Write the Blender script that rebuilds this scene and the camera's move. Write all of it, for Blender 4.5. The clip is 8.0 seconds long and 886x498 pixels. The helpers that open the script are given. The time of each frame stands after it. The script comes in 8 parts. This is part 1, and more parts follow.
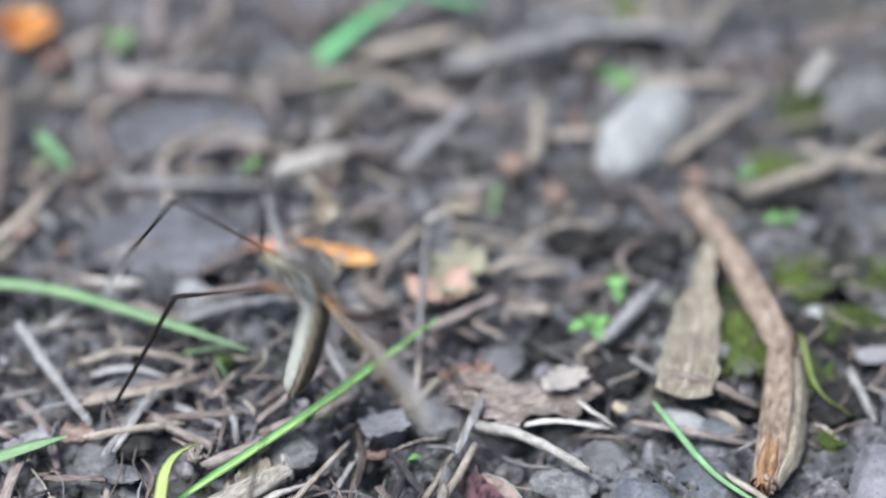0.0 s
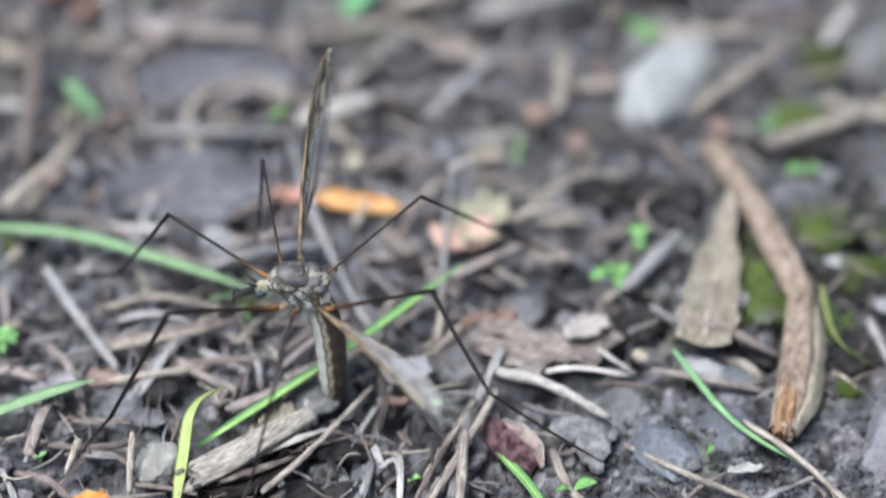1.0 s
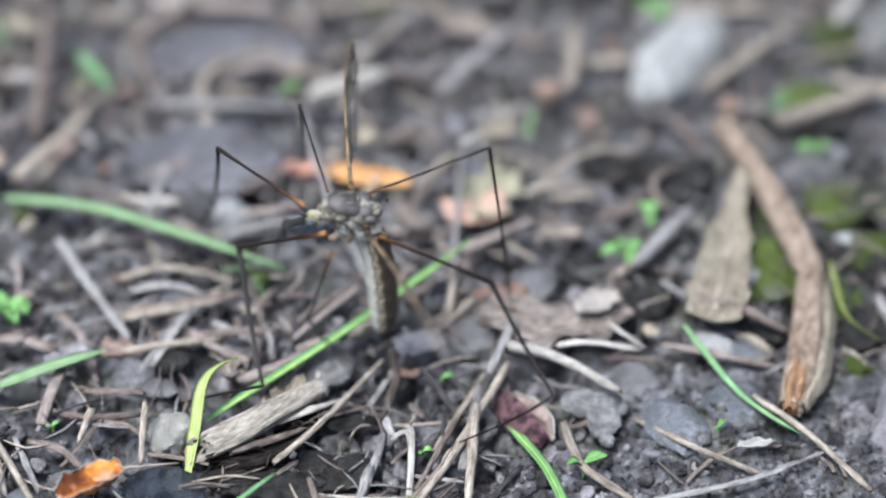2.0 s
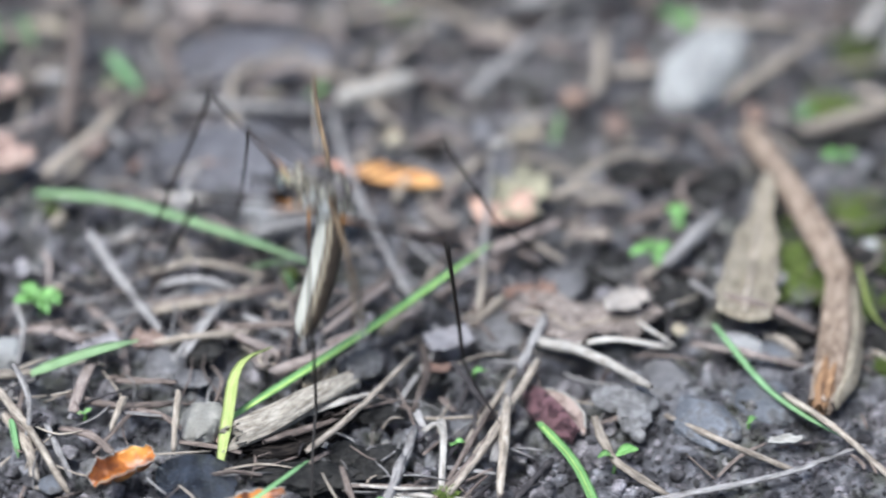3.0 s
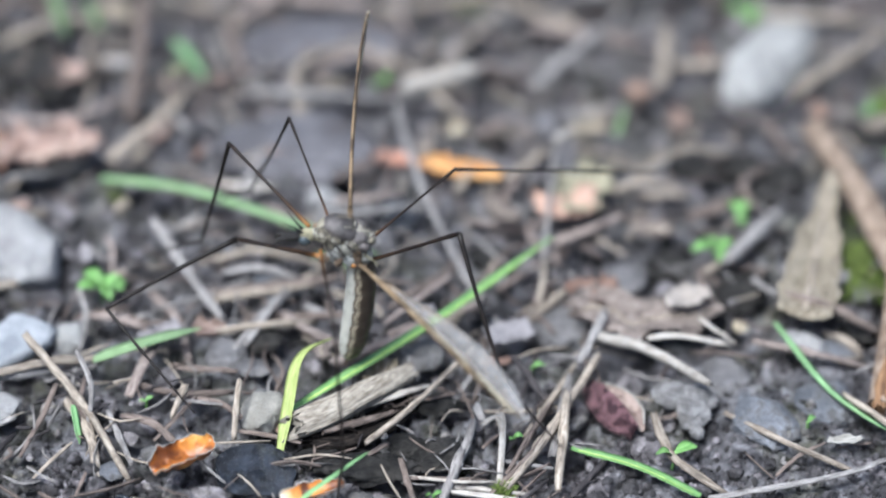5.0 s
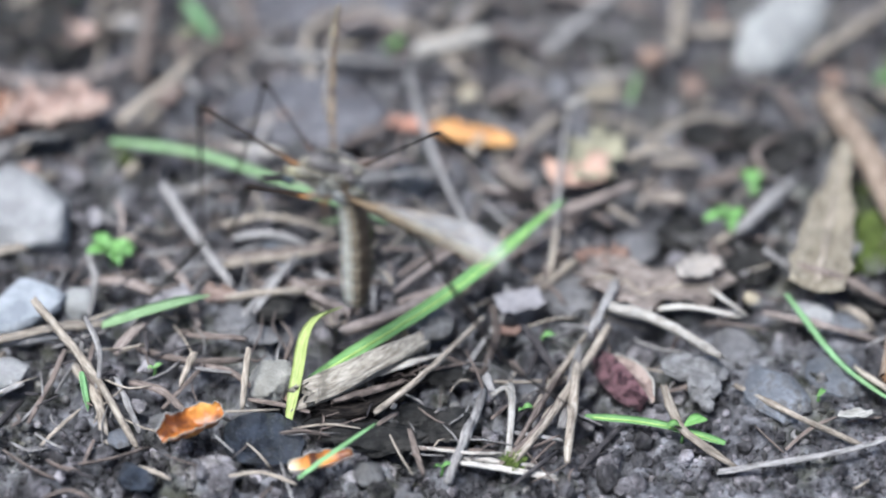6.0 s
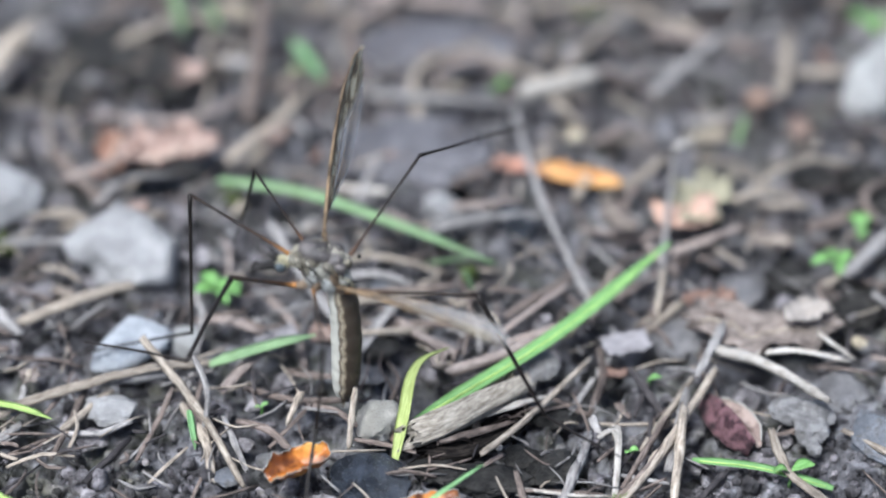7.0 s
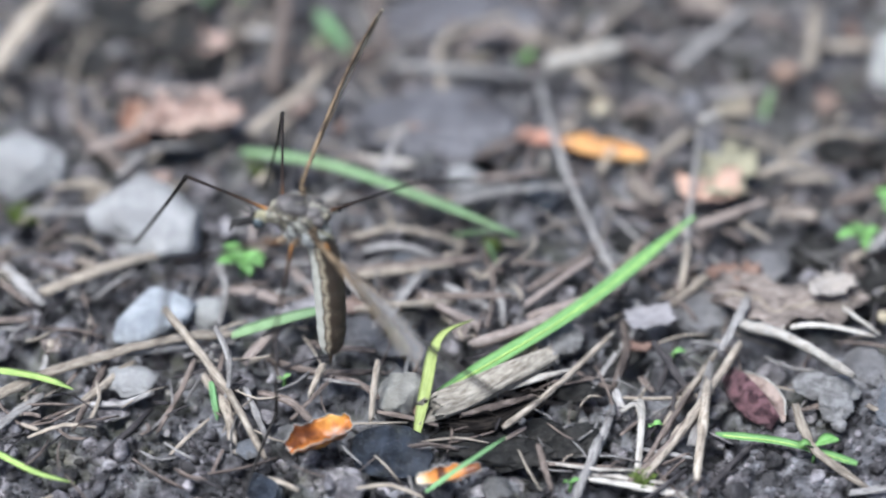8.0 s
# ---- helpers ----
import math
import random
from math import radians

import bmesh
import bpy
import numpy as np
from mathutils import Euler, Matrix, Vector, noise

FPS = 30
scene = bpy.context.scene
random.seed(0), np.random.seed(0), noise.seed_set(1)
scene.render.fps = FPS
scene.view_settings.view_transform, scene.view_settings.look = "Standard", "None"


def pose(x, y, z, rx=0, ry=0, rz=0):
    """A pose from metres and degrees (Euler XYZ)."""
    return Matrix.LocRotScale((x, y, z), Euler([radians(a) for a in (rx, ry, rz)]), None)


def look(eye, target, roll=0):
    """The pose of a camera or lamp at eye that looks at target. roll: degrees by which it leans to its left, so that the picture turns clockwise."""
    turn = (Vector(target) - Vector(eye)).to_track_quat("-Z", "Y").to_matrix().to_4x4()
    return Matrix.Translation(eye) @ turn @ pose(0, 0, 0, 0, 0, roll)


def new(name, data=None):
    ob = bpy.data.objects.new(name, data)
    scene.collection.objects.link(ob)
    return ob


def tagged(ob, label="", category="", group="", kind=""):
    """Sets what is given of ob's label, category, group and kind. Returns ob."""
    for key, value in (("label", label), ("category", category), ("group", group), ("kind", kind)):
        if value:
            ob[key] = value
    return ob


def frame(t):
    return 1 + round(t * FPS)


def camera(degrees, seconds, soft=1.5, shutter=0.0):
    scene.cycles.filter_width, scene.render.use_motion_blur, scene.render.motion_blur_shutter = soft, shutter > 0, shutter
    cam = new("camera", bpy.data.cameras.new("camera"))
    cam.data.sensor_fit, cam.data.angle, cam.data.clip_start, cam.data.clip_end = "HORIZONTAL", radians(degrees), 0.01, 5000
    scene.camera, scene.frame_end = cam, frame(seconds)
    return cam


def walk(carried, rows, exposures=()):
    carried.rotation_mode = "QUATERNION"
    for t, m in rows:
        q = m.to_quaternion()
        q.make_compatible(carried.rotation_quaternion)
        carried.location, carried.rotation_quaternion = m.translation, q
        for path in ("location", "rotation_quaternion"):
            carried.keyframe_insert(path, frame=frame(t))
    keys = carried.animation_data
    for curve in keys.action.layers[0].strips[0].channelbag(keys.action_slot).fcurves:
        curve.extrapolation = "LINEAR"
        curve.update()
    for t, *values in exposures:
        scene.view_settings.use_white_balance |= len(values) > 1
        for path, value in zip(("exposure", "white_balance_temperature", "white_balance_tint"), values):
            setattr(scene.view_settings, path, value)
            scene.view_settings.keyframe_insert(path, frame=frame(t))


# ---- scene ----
# A crane fly laying eggs among litter on bare soil, seen close from above. Lengths in the plan are millimetres (MM turns them into metres).
MM = 0.001
cam = camera(20.0, 8.0, soft=2.0, shutter=0.7)
cam.data.dof.use_dof = True
cam.data.dof.focus_distance = 0.2325
cam.data.dof.aperture_fstop = 8.5
PATH = [
    (0.0, 0.00548, -0.18585, 0.17002, 49.619, -0.196, -3.304),
    (0.5, 0.00588, -0.18585, 0.17177, 48.921, -0.145, -2.829),
    (1.0, 0.00651, -0.18816, 0.17128, 48.554, 0.091, -2.510),
    (1.5, 0.00585, -0.18874, 0.17145, 47.703, -0.008, -2.894),
    (1.7, 0.00594, -0.18818, 0.17176, 47.722, 0.167, -2.458),
    (2.8, 0.00002, -0.19528, 0.16644, 50.108, -1.663, -2.567),
    (3.0, -0.00076, -0.19492, 0.16595, 49.867, -1.260, -2.198),
    (3.5, -0.00236, -0.19385, 0.16503, 50.476, -1.315, -1.768),
    (4.0, 0.00000, -0.19550, 0.16405, 49.999, -0.001, -0.001),
    (4.5, -0.00082, -0.19545, 0.16556, 49.776, -0.614, -0.290),
    (4.7, -0.00063, -0.19525, 0.16647, 49.706, -0.792, -0.601),
    (5.8, -0.00364, -0.19041, 0.16929, 47.764, -1.703, 0.048),
    (6.0, -0.00154, -0.19123, 0.16911, 47.809, -1.445, -0.082),
    (6.5, -0.00343, -0.19082, 0.16911, 47.884, -1.253, 0.424),
    (7.0, -0.00294, -0.19097, 0.16956, 48.592, -0.360, 1.781),
    (7.5, -0.00212, -0.19064, 0.16940, 47.902, -0.340, 1.895),
    (8.0, -0.00246, -0.19035, 0.16879, 47.997, -0.143, 2.463),
]
walk(cam, [(t, pose(x, y, z, rx, ry, rz)) for t, x, y, z, rx, ry, rz in PATH], exposures=[(0.0, 1.23, 5820, 6), (8.0, 1.20, 5820, 6)])

# ---- light: an overcast sky ----
world = bpy.data.worlds.new("overcast_sky")
scene.world = world
world.use_nodes = True
wn = world.node_tree.nodes
sky = wn.new("ShaderNodeTexSky")
sky.sky_type, sky.sun_disc = "NISHITA", False
sky.sun_elevation, sky.sun_rotation = radians(68), radians(-131)
sky.air_density, sky.dust_density, sky.ozone_density = 1.0, 4.0, 1.0
wn["Background"].inputs["Strength"].default_value = 0.08
world.node_tree.links.new(sky.outputs["Color"], wn["Background"].inputs["Color"])
sun = new("sun", bpy.data.lights.new("sun", "SUN"))
sun.data.energy, sun.data.angle, sun.data.color = 2.95, radians(24), (1.0, 0.985, 0.97)
sun.matrix_world = look((-0.30, -0.26, 1.0), (0, 0, 0))


# ---- materials ----
def tree(name, rough=0.7, spec=0.25):
    m = bpy.data.materials.new(name)
    m.use_nodes = True
    n, l = m.node_tree.nodes, m.node_tree.links
    b = n["Principled BSDF"]
    b.inputs["Roughness"].default_value = rough
    b.inputs["Specular IOR Level"].default_value = spec
    return m, n, l, b


def noise_node(n, l, coord, scale, detail=4.0, rough=0.6):
    k = n.new("ShaderNodeTexNoise")
    k.inputs["Scale"].default_value, k.inputs["Detail"].default_value, k.inputs["Roughness"].default_value = scale, detail, rough
    l.new(coord, k.inputs["Vector"])
    return k.outputs["Fac"]


def ramp(n, l, fac, *stops):
    r = n.new("ShaderNodeValToRGB")
    e = r.color_ramp.elements
    while len(e) < len(stops):
        e.new(0.5)
    for k, (p, c) in zip(e, stops):
        k.position, k.color = p, (*c, 1)
    l.new(fac, r.inputs["Fac"])
    return r.outputs["Color"]


def mix(n, l, fac, a, b, mode="MIX"):
    k = n.new("ShaderNodeMix")
    k.data_type, k.blend_type = "RGBA", mode
    for s, v in ((k.inputs["Factor"], fac), (k.inputs["A"], a), (k.inputs["B"], b)):
        if isinstance(v, (int, float)):
            s.default_value = v
        elif isinstance(v, tuple):
            s.default_value = (*v, 1)
        else:
            l.new(v, s)
    return k.outputs["Result"]


def bump(n, l, b, height, strength, distance):
    k = n.new("ShaderNodeBump")
    k.inputs["Strength"].default_value, k.inputs["Distance"].default_value = strength, distance
    l.new(height, k.inputs["Height"])
    l.new(k.outputs["Normal"], b.inputs["Normal"])


def vary(n, l, colour, low=0.75, high=1.2):
    """Brightness that differs from thing to thing."""
    o = n.new("ShaderNodeObjectInfo")
    k = n.new("ShaderNodeMapRange")
    k.inputs["To Min"].default_value, k.inputs["To Max"].default_value = low, high
    l.new(o.outputs["Random"], k.inputs["Value"])
    v = n.new("ShaderNodeCombineColor")
    for c in ("Red", "Green", "Blue"):
        l.new(k.outputs["Result"], v.inputs[c])
    return mix(n, l, 1.0, colour, v.outputs["Color"], "MULTIPLY")


def fibre(name, dark, mid, light, rough=0.8, spec=0.15, translucent=0.0, relief=0.6, speck=(0.035, 0.03, 0.028), dirt=0.6):
    """Plant matter with streaks along it; the UV map holds millimetres along and across."""
    m, n, l, b = tree(name, rough, spec)
    tc = n.new("ShaderNodeTexCoord")
    mp = n.new("ShaderNodeMapping")
    mp.inputs["Scale"].default_value = (0.45, 2.4, 1.0)
    l.new(tc.outputs["UV"], mp.inputs["Vector"])
    o = n.new("ShaderNodeObjectInfo")
    ad = n.new("ShaderNodeVectorMath")
    ad.operation = "MULTIPLY_ADD"
    ad.inputs[1].default_value = (40, 40, 40)
    l.new(o.outputs["Random"], ad.inputs[0])
    l.new(mp.outputs["Vector"], ad.inputs[2])
    streak = noise_node(n, l, ad.outputs["Vector"], 1.6, 5, 0.65)
    blotch = noise_node(n, l, tc.outputs["Object"], 260, 4, 0.65)
    fine = noise_node(n, l, tc.outputs["Object"], 2600, 5, 0.7)
    c = ramp(n, l, streak, (0.32, dark), (0.5, mid), (0.68, light))
    c = mix(n, l, ramp(n, l, blotch, (0.5, (0, 0, 0)), (0.75, (dirt, dirt, dirt))), c, speck)
    c = mix(n, l, ramp(n, l, fine, (0.58, (0, 0, 0)), (0.75, (dirt * 0.8,) * 3)), c, speck)
    c = vary(n, l, c)
    l.new(c, b.inputs["Base Color"])
    if translucent:
        b.inputs["Coat Weight"].default_value = translucent * 0.3
    bump(n, l, b, mix(n, l, 0.4, streak, fine), relief, 0.00055)
    return m


def mineral(name, dark, light, rough=0.7, spec=0.25, scale=500.0, speck=(0.03, 0.028, 0.028), dirt=0.6, relief=1.0, smear=0.0):
    m, n, l, b = tree(name, rough, spec)
    tc = n.new("ShaderNodeTexCoord")
    big = noise_node(n, l, tc.outputs["Object"], scale * 0.4, 5, 0.6)
    fine = noise_node(n, l, tc.outputs["Object"], scale * 4.5, 6, 0.75)
    c = ramp(n, l, big, (0.4, dark), (0.6, light))
    c = mix(n, l, ramp(n, l, fine, (0.52, (0, 0, 0)), (0.72, (dirt,) * 3)), c, speck)
    if smear:
        patch = noise_node(n, l, tc.outputs["Object"], scale * 0.9, 6, 0.7)
        c = mix(n, l, ramp(n, l, patch, (0.47, (0, 0, 0)), (0.58, (smear,) * 3)), c, mix(n, l, fine, (0.035, 0.03, 0.027), (0.17, 0.155, 0.14)))
    l.new(vary(n, l, c, 0.85, 1.12), b.inputs["Base Color"])
    r = n.new("ShaderNodeMapRange")
    r.inputs["To Min"].default_value, r.inputs["To Max"].default_value = rough - 0.15, min(1, rough + 0.2)
    l.new(fine, r.inputs["Value"])
    l.new(r.outputs["Result"], b.inputs["Roughness"])
    bump(n, l, b, mix(n, l, 0.6, big, fine), relief, 0.0009)
    return m


def skin(name, scale, *stops):
    """Thin glossy skin of a bud or seed: blotched, or banded along its length where scale is 0."""
    m, n, l, b = tree(name, 0.3, 0.5)
    tc = n.new("ShaderNodeTexCoord")
    fine = noise_node(n, l, tc.outputs["Object"], 1500, 5, 0.7)
    if scale:
        fac = noise_node(n, l, tc.outputs["Object"], scale, 3, 0.55)
    else:
        sx = n.new("ShaderNodeSeparateXYZ")
        l.new(tc.outputs["UV"], sx.inputs["Vector"])
        k = n.new("ShaderNodeMath")
        k.operation = "MULTIPLY_ADD"
        k.inputs[1].default_value = 0.16
        l.new(sx.outputs["X"], k.inputs[0])
        k2 = n.new("ShaderNodeMath")
        k2.operation = "MULTIPLY_ADD"
        k2.inputs[1].default_value, k2.inputs[2].default_value = 0.16, 0.42
        l.new(noise_node(n, l, tc.outputs["Object"], 500, 3, 0.6), k2.inputs[0])
        l.new(k2.outputs["Value"], k.inputs[2])
        fac = k.outputs["Value"]
    c = ramp(n, l, fac, *stops)
    l.new(mix(n, l, ramp(n, l, fine, (0.55, (0, 0, 0)), (0.75, (0.4,) * 3)), c, (0.12, 0.04, 0.015)), b.inputs["Base Color"])
    bump(n, l, b, fine, 0.3, 0.0004)
    return m


def soil_material(name, dark, mid, light, per_crumb=False):
    m, n, l, b = tree(name, 0.75, 0.45)
    tc = n.new("ShaderNodeTexCoord")
    broad = noise_node(n, l, tc.outputs["Object"], 55, 4, 0.6)
    mid_n = noise_node(n, l, tc.outputs["Object"], 420, 6, 0.7)
    fine = noise_node(n, l, tc.outputs["Object"], 2600, 4, 0.7)
    c = ramp(n, l, mid_n, (0.38, dark), (0.5, mid), (0.62, light))
    c = mix(n, l, ramp(n, l, broad, (0.35, (0, 0, 0)), (0.65, (0.55,) * 3)), c, mix(n, l, 0.5, dark, mid))
    c = mix(n, l, ramp(n, l, fine, (0.6, (0, 0, 0)), (0.72, (0.35,) * 3)), c, light)
    algae = noise_node(n, l, tc.outputs["Object"], 150, 4, 0.65)
    c = mix(n, l, ramp(n, l, algae, (0.52, (0, 0, 0)), (0.70, (0.55,) * 3)), c, mix(n, l, mid_n, (0.035, 0.036, 0.018), (0.21, 0.215, 0.125)))
    if per_crumb:
        g = n.new("ShaderNodeNewGeometry")
        c = mix(n, l, 1.0, c, ramp(n, l, g.outputs["Random Per Island"], (0.0, (0.3, 0.28, 0.27)), (0.6, (0.95, 0.92, 0.92)), (0.95, (1.9, 1.8, 1.78))), "MULTIPLY")
    l.new(c, b.inputs["Base Color"])
    wet = n.new("ShaderNodeMapRange")
    wet.inputs["From Min"].default_value, wet.inputs["From Max"].default_value = 0.35, 0.65
    wet.inputs["To Min"].default_value, wet.inputs["To Max"].default_value = 0.2, 0.9
    l.new(mid_n, wet.inputs["Value"])
    l.new(wet.outputs["Result"], b.inputs["Roughness"])
    bump(n, l, b, mix(n, l, 0.5, mid_n, fine), 1.0, 0.0015)
    return m


SOIL = soil_material("damp_soil", (0.010, 0.009, 0.010), (0.122, 0.116, 0.123), (0.345, 0.335, 0.356))
CRUMB = soil_material("soil_crumbs", (0.010, 0.009, 0.010), (0.126, 0.119, 0.126), (0.355, 0.344, 0.366), True)
CLOD = soil_material("earth_clods", (0.012, 0.011, 0.011), (0.13, 0.124, 0.130), (0.35, 0.34, 0.35), True)
STEM = {
    "grey": fibre("grey_dead_stem", (0.112, 0.101, 0.098), (0.240, 0.223, 0.214), (0.372, 0.353, 0.342)),
    "tan": fibre("tan_dead_stem", (0.128, 0.104, 0.082), (0.272, 0.228, 0.185), (0.415, 0.366, 0.310)),
    "pink": fibre("pinkish_dead_stem", (0.122, 0.094, 0.084), (0.246, 0.2, 0.178), (0.376, 0.32, 0.292)),
    "pale": fibre("pale_dead_straw", (0.242, 0.211, 0.182), (0.407, 0.371, 0.330), (0.543, 0.515, 0.484)),
    "white": fibre("bleached_straw", (0.330, 0.299, 0.275), (0.533, 0.505, 0.484), (0.679, 0.670, 0.660)),
    "brown": fibre("brown_dead_stem", (0.060, 0.047, 0.042), (0.140, 0.110, 0.095), (0.238, 0.195, 0.173)),
    "dark": fibre("rotten_dark_stem", (0.017, 0.015, 0.017), (0.044, 0.039, 0.040), (0.087, 0.077, 0.077)),
}
GRASS = {
    "fresh": fibre("fresh_grass", (0.125, 0.215, 0.10), (0.19, 0.325, 0.155), (0.265, 0.43, 0.22), 0.5, 0.25, 0.15, 0.3, (0.13, 0.13, 0.08), 0.3),
    "bright": fibre("bright_grass", (0.098, 0.24, 0.10), (0.15, 0.36, 0.155), (0.215, 0.48, 0.225), 0.5, 0.25, 0.15, 0.3, (0.13, 0.13, 0.08), 0.1),
    "mint": fibre("cool_green_grass", (0.137, 0.254, 0.111), (0.21, 0.39, 0.17), (0.292, 0.518, 0.243), 0.5, 0.25, 0.15, 0.3, (0.13, 0.13, 0.08), 0.3),
    "dull": fibre("dull_grass", (0.115, 0.175, 0.085), (0.175, 0.26, 0.13), (0.24, 0.34, 0.185), 0.6, 0.2, 0.15, 0.3, (0.13, 0.13, 0.08), 0.35),
    "lime": fibre("lime_grass", (0.215, 0.293, 0.085), (0.33, 0.45, 0.13), (0.443, 0.593, 0.193), 0.5, 0.25, 0.15, 0.3, (0.13, 0.13, 0.08), 0.3),
    "yellow": fibre("yellowing_grass", (0.22, 0.265, 0.08), (0.31, 0.365, 0.12), (0.40, 0.46, 0.175), 0.5, 0.25, 0.15, 0.3, (0.2, 0.2, 0.1), 0.12),
    "olive": fibre("olive_grass", (0.10, 0.12, 0.03), (0.17, 0.195, 0.055), (0.25, 0.28, 0.10), 0.5, 0.25, 0.15, 0.3, (0.13, 0.13, 0.08), 0.3),
    "vivid": fibre("vivid_grass", (0.095, 0.20, 0.062), (0.13, 0.25, 0.085), (0.172, 0.31, 0.12), 0.5, 0.25, 0.15, 0.2, (0.16, 0.2, 0.09), 0.08),
}
STONE = {
    "white": mineral("white_stone", (0.37, 0.36, 0.345), (0.53, 0.52, 0.50), dirt=0.3),
    "bluewhite": mineral("bluish_white_stone", (0.28, 0.295, 0.32), (0.49, 0.505, 0.535), dirt=0.4),
    "pale": mineral("pale_grey_stone", (0.31, 0.30, 0.297), (0.485, 0.472, 0.467), dirt=0.35, smear=0.15),
    "grey": mineral("grey_stone", (0.13, 0.124, 0.122), (0.29, 0.278, 0.272), smear=0.7),
    "blue": mineral("slate_blue_stone", (0.12, 0.125, 0.14), (0.29, 0.30, 0.33), smear=0.75),
    "lilac": mineral("lilac_grey_stone", (0.24, 0.22, 0.24), (0.40, 0.375, 0.40)),
    "dark": mineral("wet_dark_stone", (0.009, 0.011, 0.016), (0.048, 0.056, 0.074), 0.22, 0.7, 900, relief=0.8),
    # Near-black colour standing in for deep shade between pieces of litter
    "gap_shade": mineral("black_gap_shade", (0.010, 0.009, 0.008), (0.055, 0.05, 0.045), 0.6, 0.35, 700, (0.005, 0.005, 0.004), 0.7),
    "earth": mineral("smooth_damp_earth", (0.085, 0.08, 0.087), (0.19, 0.182, 0.195), 0.55, 0.35, 260),
    "tan": mineral("weathered_tan_stone", (0.42, 0.395, 0.35), (0.68, 0.645, 0.58), 0.85, 0.15, 1100, dirt=0.4),
    "crust": mineral("grey_brown_earth_crust", (0.13, 0.123, 0.125), (0.35, 0.335, 0.34), 0.6, 0.35, 700, smear=0.4),
    "clod": mineral("felted_grey_clod", (0.24, 0.228, 0.225), (0.46, 0.44, 0.435), 0.8, 0.2, 1800, dirt=0.45),
    "beige": mineral("beige_grit", (0.48, 0.40, 0.28), (0.66, 0.58, 0.44)),
    "orange": mineral("rusty_orange_grit", (0.28, 0.18, 0.135), (0.46, 0.33, 0.26)),
}
LEAF = {
    "pinkleaf": fibre("pinkish_dead_leaf", (0.16, 0.095, 0.075), (0.31, 0.215, 0.18), (0.45, 0.36, 0.32)),
    "redbrown": fibre("reddish_leaf_scrap", (0.075, 0.045, 0.034), (0.17, 0.105, 0.083), (0.29, 0.205, 0.17)),
    "orange": skin("orange_bud_scale", 300, (0.38, (0.10, 0.03, 0.008)), (0.50, (0.36, 0.12, 0.02)), (0.60, (0.54, 0.24, 0.045)), (0.72, (0.70, 0.42, 0.13))),
    "seed": skin("orange_seed_husk", 0, (0.0, (0.62, 0.52, 0.40)), (0.10, (0.60, 0.46, 0.30)), (0.2, (0.55, 0.25, 0.07)), (0.31, (0.50, 0.19, 0.04)), (0.36, (0.07, 0.025, 0.012)), (0.43, (0.09, 0.03, 0.012)), (0.5, (0.55, 0.22, 0.05)), (0.68, (0.48, 0.18, 0.04)), (0.8, (0.17, 0.05, 0.02)), (1.0, (0.38, 0.15, 0.05))),
    "amber": mineral("amber_bud_scale", (0.36, 0.165, 0.05), (0.64, 0.38, 0.15), 0.45, 0.3, 350, (0.35, 0.16, 0.06), 0.2, 0.25),
    "redpink": fibre("reddish_bud_stalk", (0.34, 0.14, 0.09), (0.50, 0.26, 0.19), (0.60, 0.38, 0.3)),
    "russet": fibre("russet_dead_leaf", (0.16, 0.075, 0.05), (0.32, 0.18, 0.13), (0.44, 0.30, 0.235)),
    "lilacchip": fibre("lilac_grey_chip", (0.145, 0.133, 0.138), (0.22, 0.204, 0.21), (0.295, 0.277, 0.283)),
    "cream": fibre("cream_leaf_scrap", (0.18, 0.165, 0.11), (0.31, 0.285, 0.20), (0.43, 0.40, 0.30)),
    "peach": fibre("peach_leaf_scrap", (0.25, 0.15, 0.11), (0.41, 0.265, 0.205), (0.50, 0.365, 0.295)),
    "purple": mineral("purple_red_seed_husk", (0.05, 0.022, 0.027), (0.30, 0.16, 0.175), 0.3, 0.55, 2600, (0.035, 0.018, 0.02), 0.45, 0.9),
    "lining": mineral("pinkish_husk_lining", (0.10, 0.062, 0.052), (0.36, 0.28, 0.245), 0.45, 0.35, 1000, (0.07, 0.04, 0.035), 0.45, 0.6),
    "deadleaf": fibre("mouldering_brown_leaf", (0.045, 0.036, 0.03), (0.15, 0.122, 0.108), (0.29, 0.25, 0.225), relief=0.3, dirt=0.75),
    "palechip": fibre("pale_leaf_scrap", (0.24, 0.205, 0.18), (0.38, 0.335, 0.30), (0.50, 0.455, 0.42)),
    "tanleaf": fibre("tan_dry_leaf", (0.085, 0.07, 0.05), (0.195, 0.165, 0.123), (0.31, 0.275, 0.22)),
    "brownleaf": fibre("brown_leaf_scrap", (0.09, 0.06, 0.048), (0.20, 0.14, 0.115), (0.33, 0.25, 0.215)),
    "shell": fibre("whitish_snail_scrap", (0.22, 0.205, 0.18), (0.33, 0.315, 0.29), (0.43, 0.41, 0.385)),
}
SPROUT = fibre("seedling_green", (0.08, 0.18, 0.045), (0.13, 0.265, 0.075), (0.22, 0.38, 0.135), 0.45, 0.3, 0.2, 0.2, (0.12, 0.2, 0.06), 0.1)
MOSS = fibre("moss_green", (0.03, 0.045, 0.010), (0.095, 0.13, 0.03), (0.21, 0.26, 0.08), 0.75, 0.15)
BARK = fibre("peeling_tan_bark", (0.075, 0.052, 0.037), (0.225, 0.166, 0.124), (0.39, 0.315, 0.25), 0.8, 0.2, 0.0, 0.6, (0.06, 0.035, 0.02), 0.6)
BARK_END = fibre("orange_brown_bark", (0.07, 0.035, 0.018), (0.23, 0.125, 0.06), (0.40, 0.25, 0.14), 0.6, 0.35, 0.0, 0.8)
